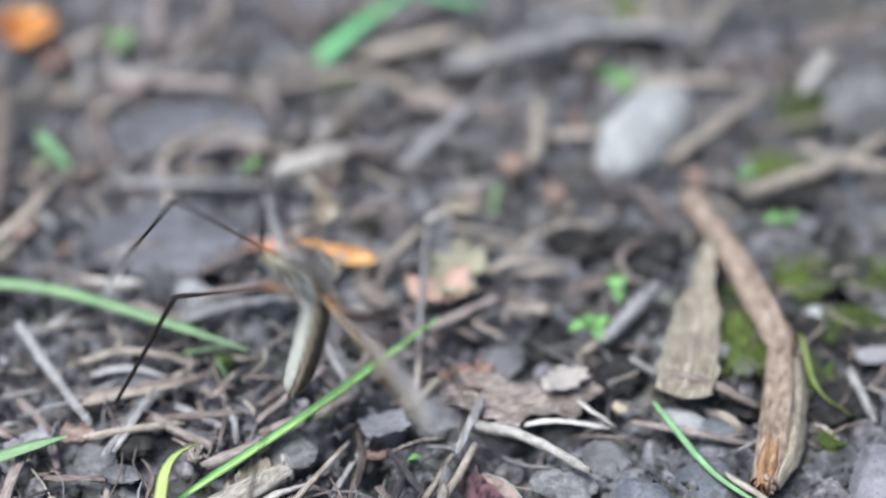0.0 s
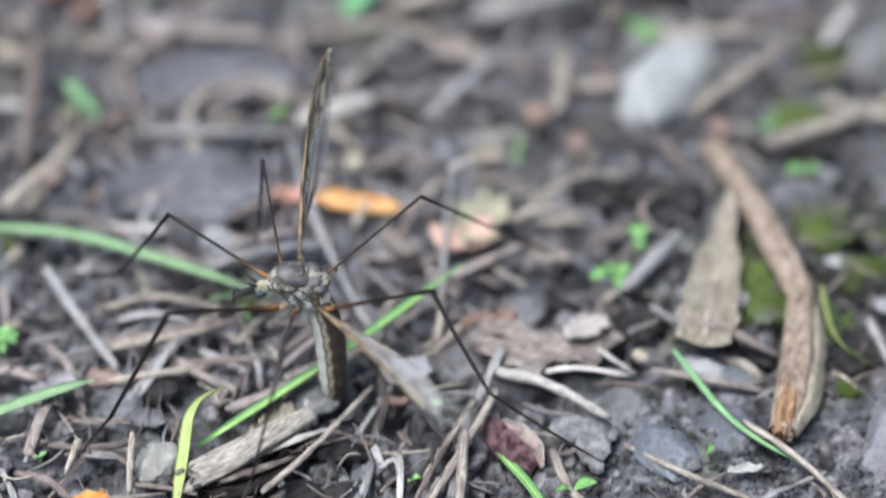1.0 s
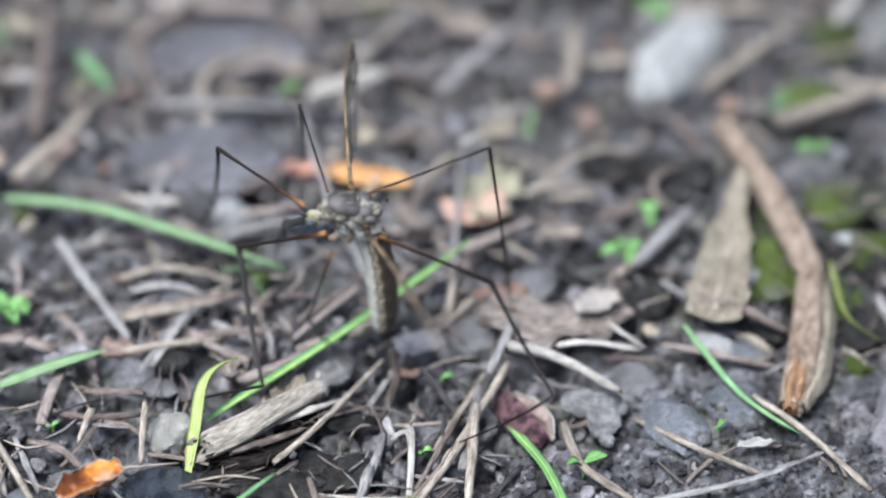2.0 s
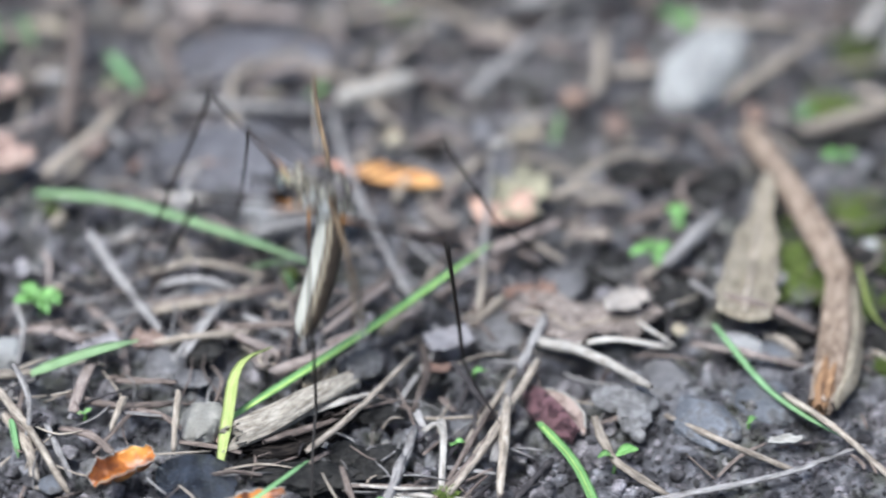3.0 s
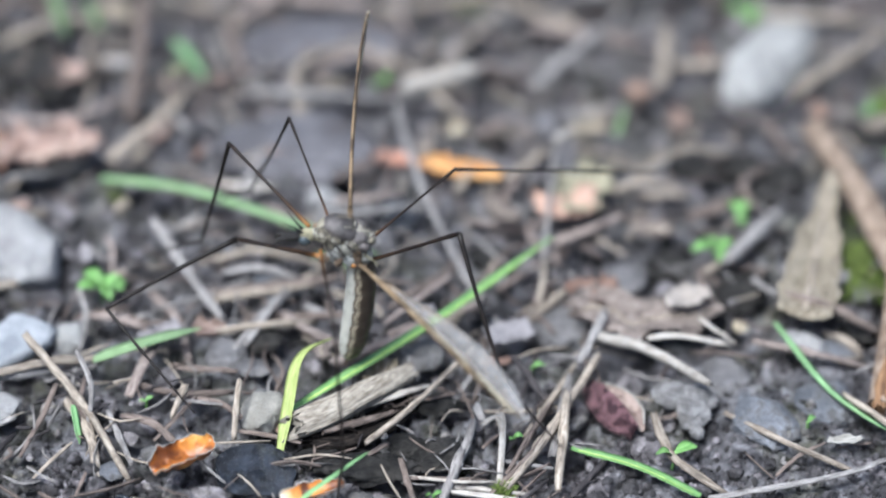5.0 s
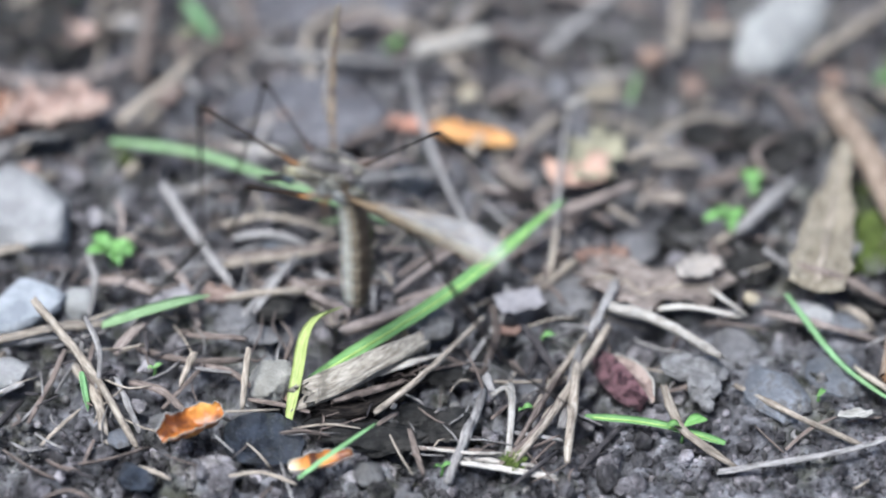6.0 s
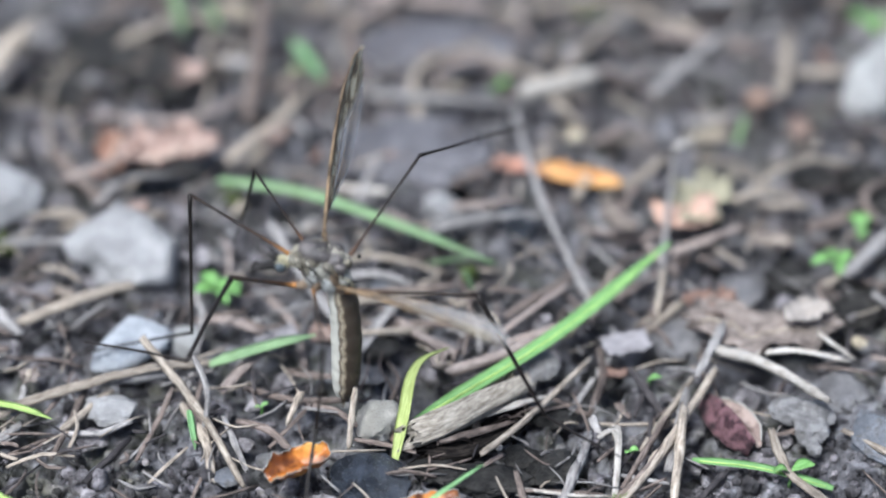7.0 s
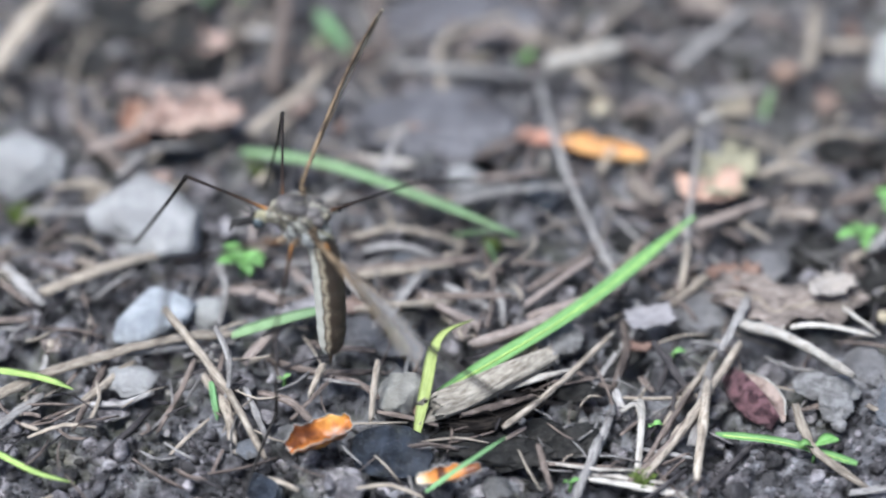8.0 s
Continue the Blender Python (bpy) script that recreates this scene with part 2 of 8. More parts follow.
WOOD = fibre("weathered_grey_wood", (0.12, 0.10, 0.08), (0.24, 0.212, 0.176), (0.37, 0.335, 0.285), 0.85, 0.15, 0.0, 0.6)
# Rotten wood, its colour taken to near black for the shade underneath
ROT_SHADED = fibre("shade_black_rotten_wood", (0.004, 0.003, 0.003), (0.012, 0.010, 0.009), (0.05, 0.04, 0.033), 0.85, 0.1, 0.0, 1.0)


# ---- geometry helpers ----
def lattice(x, y, seed):
    """Smooth value noise, 0 to 1."""
    x, y = np.asarray(x, float), np.asarray(y, float)
    i, j = np.floor(x), np.floor(y)
    u, v = x - i, y - j
    u, v = u * u * (3 - 2 * u), v * v * (3 - 2 * v)

    def corner(a, b):
        n = (a * 157.0 + b * 113.0 + seed * 271.0) % 9973.0
        return (n * (n * 15731.0 % 7919.0 + 789.0) % 10007.0) / 10007.0
    top = corner(i, j) * (1 - u) + corner(i + 1, j) * u
    low = corner(i, j + 1) * (1 - u) + corner(i + 1, j + 1) * u
    return top * (1 - v) + low * v


def ground_low(x, y):
    """Height of the soil's broad swells, all in millimetres."""
    return 2.6 * (lattice(x / 21.0, y / 21.0, 1) - 0.5) + 1.3 * (lattice(x / 8.0, y / 8.0, 2) - 0.5)


def firm_earth(x, y):
    """1 on the trodden crust in front on the right, 0 where the soil is loose."""
    return np.clip((np.asarray(x) - 17) / 8, 0, 1) * np.clip((-14 + 0.12 * (np.asarray(x) - 20) - np.asarray(y)) / 5, 0, 1)


def ground_fine(x, y):
    """Crumbs, pits and grains on top of the swells."""
    lump = lattice(x / 4.1, y / 4.1, 3) + 0.6 * lattice(x / 2.0, y / 2.0, 4) + 0.35 * lattice(x / 0.95, y / 0.95, 5) + 0.2 * (lattice(x / 0.5, y / 0.5, 7) - 0.5)
    crack = 1 - np.abs(2 * lattice(x / 3.0, y / 3.0, 6) - 1)
    fine = 2.6 * (lump - 1.40) - 1.7 * crack ** 3
    firm = firm_earth(x, y)
    return fine * (1 - 0.55 * firm) + 0.15 * firm - 2.2 * np.exp(-((np.asarray(x) + 1.0) / 7.5) ** 2 - ((np.asarray(y) + 30.5) / 2.6) ** 2)


def mesh_from(name, verts, faces, material, uvs=None, smooth=True):
    """A mesh from millimetres."""
    me = bpy.data.meshes.new(name)
    me.from_pydata([(x * MM, y * MM, z * MM) for x, y, z in verts], [], faces)
    if smooth:
        me.polygons.foreach_set("use_smooth", [True] * len(me.polygons))
    if uvs is not None:
        layer = me.uv_layers.new(name="UVMap")
        loops = np.zeros(len(me.loops), dtype=np.int32)
        me.loops.foreach_get("vertex_index", loops)
        layer.data.foreach_set("uv", np.asarray(uvs, dtype=np.float32)[loops].ravel())
    me.materials.append(material)
    return me


def part(name, me, parent=None, label=""):
    ob = new(name, me)
    if parent is not None:
        ob.parent = parent
    return tagged(ob, label)


def thing(name, me, label, category, group="", kind="", centre=None):
    """A top-level thing with its origin moved to its own middle."""
    n = len(me.vertices)
    co = np.zeros(n * 3, dtype=np.float32)
    me.vertices.foreach_get("co", co)
    co = co.reshape(-1, 3)
    c = (co.max(0) + co.min(0)) / 2 if centre is None else np.array(centre) * MM
    if centre is None:
        c[2] = co[:, 2].min()
    me.vertices.foreach_set("co", (co - c).ravel())
    me.update()
    ob = new(name, me)
    ob.location = [float(v) for v in c]
    return tagged(ob, label, category, group, kind)


def spline(points, n):
    """n points of a smooth curve through the given ones."""
    p = np.array(points, float)
    if len(p) == 2:
        return p[0] + np.linspace(0, 1, n)[:, None] * (p[1] - p[0])
    q = np.vstack([2 * p[0] - p[1], p, 2 * p[-1] - p[-2]])
    out = []
    for t in np.linspace(0, len(p) - 1, n):
        i = min(int(t), len(p) - 2)
        u = t - i
        a, b, c, d = q[i:i + 4]
        out.append(0.5 * (2 * b + (c - a) * u + (2 * a - 5 * b + 4 * c - d) * u * u + (3 * b - a - 3 * c + d) * u ** 3))
    return np.array(out)


ROUND = [(math.cos(a), math.sin(a)) for a in np.linspace(0, 2 * math.pi, 9)[:-1]]
HALF = [(1.0, 0.0), (0.75, 0.5), (0.2, 0.42), (-0.2, 0.42), (-0.75, 0.5), (-1.0, 0.0), (-0.55, -0.45), (0.55, -0.45)]
VEE = [(1.0, 0.34), (0.5, 0.10), (0.0, -0.02), (-0.5, 0.10), (-1.0, 0.34), (-0.5, -0.06), (0.0, -0.2), (0.5, -0.06)]


def tube(path, radii, section=ROUND, roll=0.0, ragged=0.0, rng=None, twist=0.0):
    """Verts, faces and UVs of a swept section. The path and radii are in millimetres."""
    path = np.asarray(path, float)
    n, k = len(path), len(section)
    tang = np.gradient(path, axis=0)
    tang /= np.linalg.norm(tang, axis=1)[:, None] + 1e-9
    arc = np.concatenate([[0], np.cumsum(np.linalg.norm(np.diff(path, axis=0), axis=1))])
    verts, uvs, faces = [], [], []
    for i in range(n):
        up = np.array([0, 0, 1.0]) if abs(tang[i][2]) < 0.9 else np.array([0, 1.0, 0])
        side = np.cross(tang[i], up)
        side /= np.linalg.norm(side)
        up = np.cross(side, tang[i])
        a = radians(roll + twist * i / (n - 1))
        side, up = side * math.cos(a) + up * math.sin(a), up * math.cos(a) - side * math.sin(a)
        for j, (s, h) in enumerate(section):
            w = radii[i]
            p = path[i] + side * (s * w) + up * (h * w)
            if ragged and i in (0, n - 1):
                p = p + tang[i] * (rng.uniform(-1, 1) * ragged)
            verts.append(p)
            uvs.append((arc[i], j / k * 6.3 * w))
    for i in range(n - 1):
        for j in range(k):
            a, b = i * k + j, i * k + (j + 1) % k
            faces.append((a, b, b + k, a + k))
    for i, flip in ((0, True), (n - 1, False)):
        c = len(verts)
        verts.append(np.mean(verts[i * k:i * k + k], axis=0) + tang[i] * (0.15 * radii[i] * (-1 if i == 0 else 1)))
        uvs.append((arc[i], 0))
        for j in range(k):
            a, b = i * k + j, i * k + (j + 1) % k
            faces.append((b, a, c) if flip else (a, b, c))
    return verts, faces, uvs


def joined(*pieces):
    verts, faces, uvs = [], [], []
    for v, f, u in pieces:
        k = len(verts)
        verts += list(v)
        faces += [tuple(i + k for i in q) for q in f]
        uvs += list(u)
    return verts, faces, uvs


def laid(points):
    """Points (x, y, height over the soil) to places."""
    return [(x, y, float(ground_low(x, y)) + h) for x, y, h in points]


def lump(radius, seed, rough=0.25, levels=3, facets=0.0, square=1.0, crumbs=0.0, taper=0.0):
    """A unit blob scaled by radius (three numbers): uneven, with flat broken faces, crumbs on it, and a narrower -Y end."""
    bm = bmesh.new()
    bmesh.ops.create_icosphere(bm, subdivisions=levels, radius=1.0)
    rng = np.random.default_rng(seed * 7 + 1)
    cuts = [(Vector(rng.normal(0, 1, 3)).normalized(), rng.uniform(0.58, 0.88)) for _ in range(9 if facets else 0)]
    off = Vector((seed * 3.17, seed * 1.71, seed * 0.93))
    for v in bm.verts:
        d = v.co.normalized()
        s = 1 + rough * noise.noise(d * 1.2 + off) + rough * 0.5 * noise.noise(d * 2.7 + off) + rough * 0.22 * noise.noise(d * 6.0 + off)
        q = Vector([math.copysign(abs(c) ** square, c) for c in d]) * s
        for normal, reach in cuts:
            over = q.dot(normal) - reach
            if over > 0:
                q -= normal * (over * min(1.0, facets * 2.4))
        if crumbs:
            q *= 1 + crumbs * (noise.noise(d * 5.0 - off) + 0.8 * abs(noise.noise(d * 10.0 + off)) + 0.55 * noise.noise(d * 21.0 + off))
        if taper:
            q.x *= 1 + taper * q.y
        v.co = Vector((q.x * radius[0], q.y * radius[1], q.z * radius[2]))
    verts = [tuple(v.co) for v in bm.verts]
    faces = [tuple(v.index for v in f.verts) for f in bm.faces]
    bm.free()
    return verts, faces, [(v[0], v[1]) for v in verts]


def turned(piece, yaw=0.0, move=(0, 0, 0), pitch=0.0, lean=0.0):
    m = Matrix.Translation(move) @ Euler((radians(pitch), radians(lean), radians(yaw))).to_matrix().to_4x4()
    v, f, u = piece
    return [tuple(m @ Vector(p)) for p in v], f, u


TAKEN = []  # places of leaves and husks, kept clear of clods


def is_taken(x, y, r):
    return any(math.hypot(x - a, y - b) < r + c for a, b, c in TAKEN)


# ---- ground ----
def make_ground():
    xs = np.concatenate([-np.geomspace(60000, 82, 34), np.arange(-80, 92, 0.36), np.geomspace(94, 60000, 34)])
    ys = np.concatenate([-np.geomspace(60000, 66, 34), np.arange(-64, 86, 0.36), np.geomspace(88, 60000, 34)])
    X, Y = np.meshgrid(xs, ys)
    near = np.clip(1 - (np.hypot(X, Y) - 90) / 60, 0, 1)
    Z = ground_low(X, Y) * near + ground_fine(X, Y) * near
    nx, ny = len(xs), len(ys)
    verts = np.stack([X.ravel(), Y.ravel(), Z.ravel()], 1) * MM
    i = (np.arange(ny - 1)[:, None] * nx + np.arange(nx - 1)[None]).ravel()
    quads = np.stack([i, i + 1, i + nx + 1, i + nx], 1)
    me = bpy.data.meshes.new("ground")
    me.from_pydata(verts.tolist(), [], quads.tolist())
    me.polygons.foreach_set("use_smooth", [True] * len(me.polygons))
    me.materials.append(SOIL)
    return tagged(new("ground", me), "damp grey-brown bare soil, crumbly and uneven", "soil", kind="structure")


def make_crumbs(count, seed):
    """Loose crumbs and grains of soil, thickest on the bare earth in front."""
    rng = np.random.default_rng(seed)
    bm = bmesh.new()
    bmesh.ops.create_icosphere(bm, subdivisions=1, radius=1.0)
    base = np.array([v.co[:] for v in bm.verts])
    tris = np.array([[v.index for v in f.verts] for f in bm.faces])
    bm.free()
    verts, faces, k = [], [], 0
    while k < count:
        x, y = rng.uniform(-66, 76), rng.uniform(-52, 62)
        bare = 0.55 * lattice(x / 13.0, y / 13.0, 9) + (0.35 if y < -26 + 0.12 * x else 0.0) + (0.3 if y < -30 and x < 0 else 0.0) + 0.35 * float(firm_earth(x, y))
        if rng.uniform(0, 1) > bare or ((x + 1.0) / 8.0) ** 2 + ((y + 30.3) / 2.4) ** 2 < 1:
            continue
        r = min(1.6, 0.2 * math.exp(rng.normal(0.4, 0.6))) * (1 - 0.35 * float(firm_earth(x, y)))
        shape = base * (1 + 0.38 * rng.normal(0, 0.6, (len(base), 1))) * rng.uniform(0.65, 1.15, 3)
        a = rng.uniform(0, 6.28)
        c, s = math.cos(a), math.sin(a)
        shape = shape @ np.array([[c, -s, 0], [s, c, 0], [0, 0, 1]]) * r
        z = float(ground_low(x, y) + ground_fine(x, y)) + r * 0.35
        verts.append(shape + np.array([x, y, z]))
        faces.append(tris + k * len(base))
        k += 1
    me = bpy.data.meshes.new("soil_crumbs")
    me.from_pydata((np.concatenate(verts) * MM).tolist(), [], np.concatenate(faces).tolist())
    me.polygons.foreach_set("use_smooth", [True] * len(me.polygons))
    me.materials.append(CRUMB)
    return tagged(new("soil_crumbs", me), "loose dark crumbs and grains of damp soil", "soil", kind="stuff")


def make_clods(count, seed):
    """Clods of earth, pressed together with dark gaps between them."""
    rng = np.random.default_rng(seed)
    pieces = []
    for k in range(count):
        x, y = rng.uniform(-66, 76), rng.uniform(-46, 66)
        r = (0.5 + 2.2 * rng.uniform() ** 2) * (1.15 if y > 5 else 0.8)
        if is_taken(x, y, r * 0.8) or (x > 28 and y > -8 and rng.uniform() < 0.6):
            continue
        v, f, u = turned(lump((r, r * rng.uniform(0.6, 1.0), r * rng.uniform(0.4, 0.65)), k + 1, 0.42, 3, 0.3, 1.0, 0.14), rng.uniform(0, 360))
        z = float(ground_low(x, y)) - 0.3 * r - 0.2
        v = [(a + x, b + y, c + z) for a, b, c in v]
        if r > 1.25:
            thing("earth_lump", mesh_from("earth_lump", v, f, CLOD, u), "grey lumpy clod of damp earth among litter", "soil", "lumps of earth")
        else:
            pieces.append((v, f, u))
    v, f, u = joined(*pieces)
    tagged(new("soil_clods", mesh_from("soil_clods", v, f, CLOD, u)), "small grey lumpy clods of damp earth", "soil", kind="stuff")


def make_litter(count, seed):
    """Fine scraps of straw and root, too small and many to count."""
    rng = np.random.default_rng(seed)
    for tint, share in (("brown", 0.34), ("grey", 0.26), ("tan", 0.2), ("dark", 0.2)):
        pieces = []
        for _ in range(int(count * share)):
            x, y = rng.uniform(-64, 74), rng.uniform(-50, 60)
            if (y < -33 and rng.uniform() < 0.6) or is_taken(x, y, 1.0) or (x > 20 and y < -17 and rng.uniform() < 0.75):
                continue
            a, length, r = rng.uniform(0, 6.28), rng.uniform(1.2, 6.5), rng.uniform(0.07, 0.26)
            c, s = math.cos(a), math.sin(a)
            lift = rng.uniform(0.0, 0.9)
            pts = [(x, y, lift), (x + c * length / 2 - s * rng.normal(0, 0.4), y + s * length / 2 + c * rng.normal(0, 0.4), lift + rng.uniform(0, 0.5)), (x + c * length, y + s * length, lift + rng.uniform(-0.2, 0.6))]
            path = spline(laid(pts), 5)
            pieces.append(tube(path, [r * q for q in (0.7, 1, 0.95, 1, 0.6)], ROUND[::2] if r < 0.15 else HALF, rng.uniform(0, 360), 0.2, rng))
        v, f, u = joined(*pieces)
        tagged(new("plant_litter", mesh_from("plant_litter", v, f, STEM[tint], u)), "fine " + tint + " scraps of dead straw on soil", "litter", kind="stuff")


make_ground()


# ---- things on the soil ----
STEM_WORDS = {
    "grey": "thin grey weathered dead plant stem lying on soil",
    "tan": "thin tan dry dead grass stem lying on soil",
    "pink": "pinkish-brown dry dead stem lying on soil",
    "pale": "pale dry straw lying on damp soil",
    "white": "bleached whitish straw with a cut end on soil",
    "brown": "dark brown dead plant stem lying on soil",
    "dark": "blackish rotten stem half sunk in soil",
}


def stem(points, r, tint, section=None, name="twig"):
    """A dead stem: slightly crooked, with joints, uneven thickness and broken ends."""
    rng = np.random.default_rng(abs(int(points[0][0] * 37 + points[-1][1] * 91 + r * 1000)) + 3)
    pts = laid(points)
    length = sum(math.dist(a, b) for a, b in zip(pts, pts[1:]))
    n = max(9, int(length / 1.1))
    path = spline(pts, n)
    path[1:-1] += rng.normal(0, 0.04 * r + 0.015, (n - 2, 3))
    floor_z = ground_low(path[:, 0], path[:, 1])
    path[:, 2] = np.maximum(path[:, 2], floor_z + r * 0.35)
    u = np.linspace(0, 1, n)
    radii = r * (1 - 0.3 * u * rng.uniform(0, 1)) * (1 + 0.05 * rng.normal(0, 1, n))
    for joint in rng.uniform(0.15, 0.85, max(1, int(length / 12))):
        radii *= 1 + 0.28 * np.exp(-((u - joint) * length / (1.1 * r)) ** 2)
    radii[0] *= 0.8
    radii[-1] *= 0.65
    section = section or (HALF if rng.uniform() < 0.45 else ROUND)
    v, f, uv = tube(path, radii, section, rng.uniform(-25, 25), r * 0.7, rng, rng.uniform(-50, 50))
    return thing(name, mesh_from(name, v, f, STEM[tint], uv), STEM_WORDS[tint], "twig", "twigs on the soil")


GRASS_WORDS = {
    "fresh": "fresh green grass blade lying on soil", "bright": "bright green young leaf blade above soil",
    "mint": "small cool-green grass blade beside seed husks", "dull": "dull green grass blade bent over litter",
    "lime": "lime-green grass blade with a cut tip", "yellow": "yellow-green bent grass blade leaning on wood",
    "olive": "olive-green thin grass blade beside bark", "vivid": "vivid green loose grass blade on litter",
}


def blade_mesh(path, width, tint, roll, twist=0.0, blunt=0.22):
    n = len(path)
    u = np.linspace(0, 1, n)
    radii = width / 2 * np.clip(np.minimum(0.55 + 3 * u, blunt + 3.2 * (1 - u)), 0.1, 1.0)
    v, f, uv = tube(path, radii, VEE, roll, 0, None, twist)
    return mesh_from("grass_blade", v, f, GRASS[tint], uv)


def grass_blade(points, width, tint, roll):
    path = spline(laid(points), 16)
    return thing("grass_blade", blade_mesh(path, width, tint, roll, 14), GRASS_WORDS[tint], "grass blade", "grass blades")


STONE_WORDS = {
    "white": "smooth whitish stone resting on damp soil", "bluewhite": "angular bluish-white stone among litter",
    "pale": "pale grey stone half sunk in soil", "grey": "grey rough stone half sunk in soil",
    "blue": "slate-blue flat stone sunk in soil", "lilac": "lilac-grey large stone with sharp edge",
    "dark": "wet black stone on crumbly soil", "tan": "tan weathered round flat stone beside wood",
    "gap_shade": "black crumbly lump added as shade between litter", "earth": "smooth grey hump of damp earth",
    "crust": "grey-brown crumbly crust of damp earth", "clod": "pale grey felted clod with a narrow end",
    "beige": "small beige grain of grit on soil", "orange": "small rusty-orange clod of grit",
}


CRUMBLY = {"gap_shade": 0.26, "white": 0.03, "bluewhite": 0.04, "dark": 0.05, "tan": 0.12, "pale": 0.06, "lilac": 0.06, "beige": 0.03, "blue": 0.08}


def pebble(place, w, h, angle, tint, rise=None, taper=0.0):
    seed = int(abs(place[0] * 13 + place[1] * 7)) % 97 + 1
    # h is the height seen aslant: part of it is depth, part is rise
    size = (w * 0.5, h * (0.62 if rise is None else 0.4), rise or min(w, h) * {"blue": 0.21, "lilac": 0.34, "earth": 0.2, "crust": 0.2, "gap_shade": 0.22}.get(tint, 0.42))
    v, f, u = turned(lump(size, seed, 0.16 if tint == "white" else 0.3, 4 if w > 2.2 else 3, 0.1 if tint == "white" else 0.34, 0.62 if tint == "white" else 1.0, CRUMBLY.get(tint, 0.13), taper), angle)
    x, y = place
    z = float(ground_low(x, y)) + size[2] * (0.12 if rise is None else 0.5)
    v = [(a + x, b + y, c + z) for a, b, c in v]
    if tint not in ("gap_shade", "earth") and w > 2.5:
        TAKEN.append((x, y, w * 0.42))
    if tint in ("gap_shade", "earth", "crust", "clod"):
        return thing("earth_lump", mesh_from("earth_lump", v, f, STONE[tint], u), STONE_WORDS[tint], "soil", "lumps of earth")
    return thing("pebble" if w < 7 else "stone", mesh_from("pebble", v, f, STONE[tint], u), STONE_WORDS[tint], "stone", "stones on the soil")


def flat_stone(place, size, tint, seed, *cuts):
    """A stone broken along flat faces, with sharp edges between them. Each cut: a normal and how far out it lies."""
    x, y = place
    v, f, u = lump(size, seed, 0.12, 5, 0.0, 0.8, 0.03)
    out = []
    for p in v:
        p = Vector(p)
        for normal, reach in cuts:
            normal = Vector(normal).normalized()
            over = p.dot(normal) - reach + 0.07 * size[0] * noise.noise(p * 3.0 / size[0])
            if over > 0:
                p -= normal * over * 0.94
        out.append((p.x + x, p.y + y, p.z + float(ground_low(x, y)) + 0.4))
    return thing("stone", mesh_from("stone", out, f, STONE[tint], u), STONE_WORDS[tint], "stone", "stones on the soil")


def forked_clod(place):
    """Three lobes of felted earth grown together, narrow towards the front."""
    x, y = place
    clod = tagged(new("earth_lump"), STONE_WORDS["clod"], "soil", "lumps of earth")
    clod.location = (x * MM, y * MM, (float(ground_low(x, y)) + 0.7) * MM)
    for k, (size, yaw, dx, dy, dz) in enumerate((((2.3, 1.5, 1.0), -22, -1.1, 1.0, 0.5), ((2.0, 1.7, 1.1), 30, 1.0, 0.9, 0.5), ((1.6, 2.6, 1.1), 8, 0.2, -0.7, 0.35), ((0.7, 1.0, 0.6), 0, 0.5, -3.2, -0.1))):
        v, f, u = turned(lump(size, k + 40, 0.25, 4, 0.3, 1.0, 0.16), yaw, (dx, dy, dz))
        part("lobe", mesh_from("lobe", v, f, STONE["clod"], u), clod)
    return clod


LEAF_WORDS = {
    "pinkleaf": ("dead_leaf", "pinkish crumpled dead leaf scrap on soil"), "redbrown": ("leaf_scrap", "reddish-brown curled leaf scrap on litter"),
    "russet": ("dead_leaf", "russet curled dead leaf beside a pinkish one"),
    "orange": ("bud_scale", "orange translucent bud scale with a pale rim"), "seed": ("seed_husk", "orange split seed husk with dark band"),
    "amber": ("bud_scale", "amber yellow bud scale lying on soil"), "redpink": ("bud_stalk", "reddish stalk end of a bud scale"),
    "lilacchip": ("wood_chip", "small lilac-grey flat chip among stems"), "cream": ("leaf_scrap", "cream folded leaf scrap on litter"),
    "peach": ("leaf_scrap", "peach-coloured thin leaf scrap on litter"), 
    "deadleaf": ("dead_leaf", "mouldering brown crumpled leaf pressed on soil"), "palechip": ("leaf_scrap", "pale curled leaf scrap on brown leaf"),
    "tanleaf": ("dead_leaf", "tan dry folded leaf leaning on moss"), "brownleaf": ("leaf_scrap", "brown curled leaf scrap among stems"),
    "shell": ("shell_scrap", "whitish thin curved shell scrap on soil"),
}


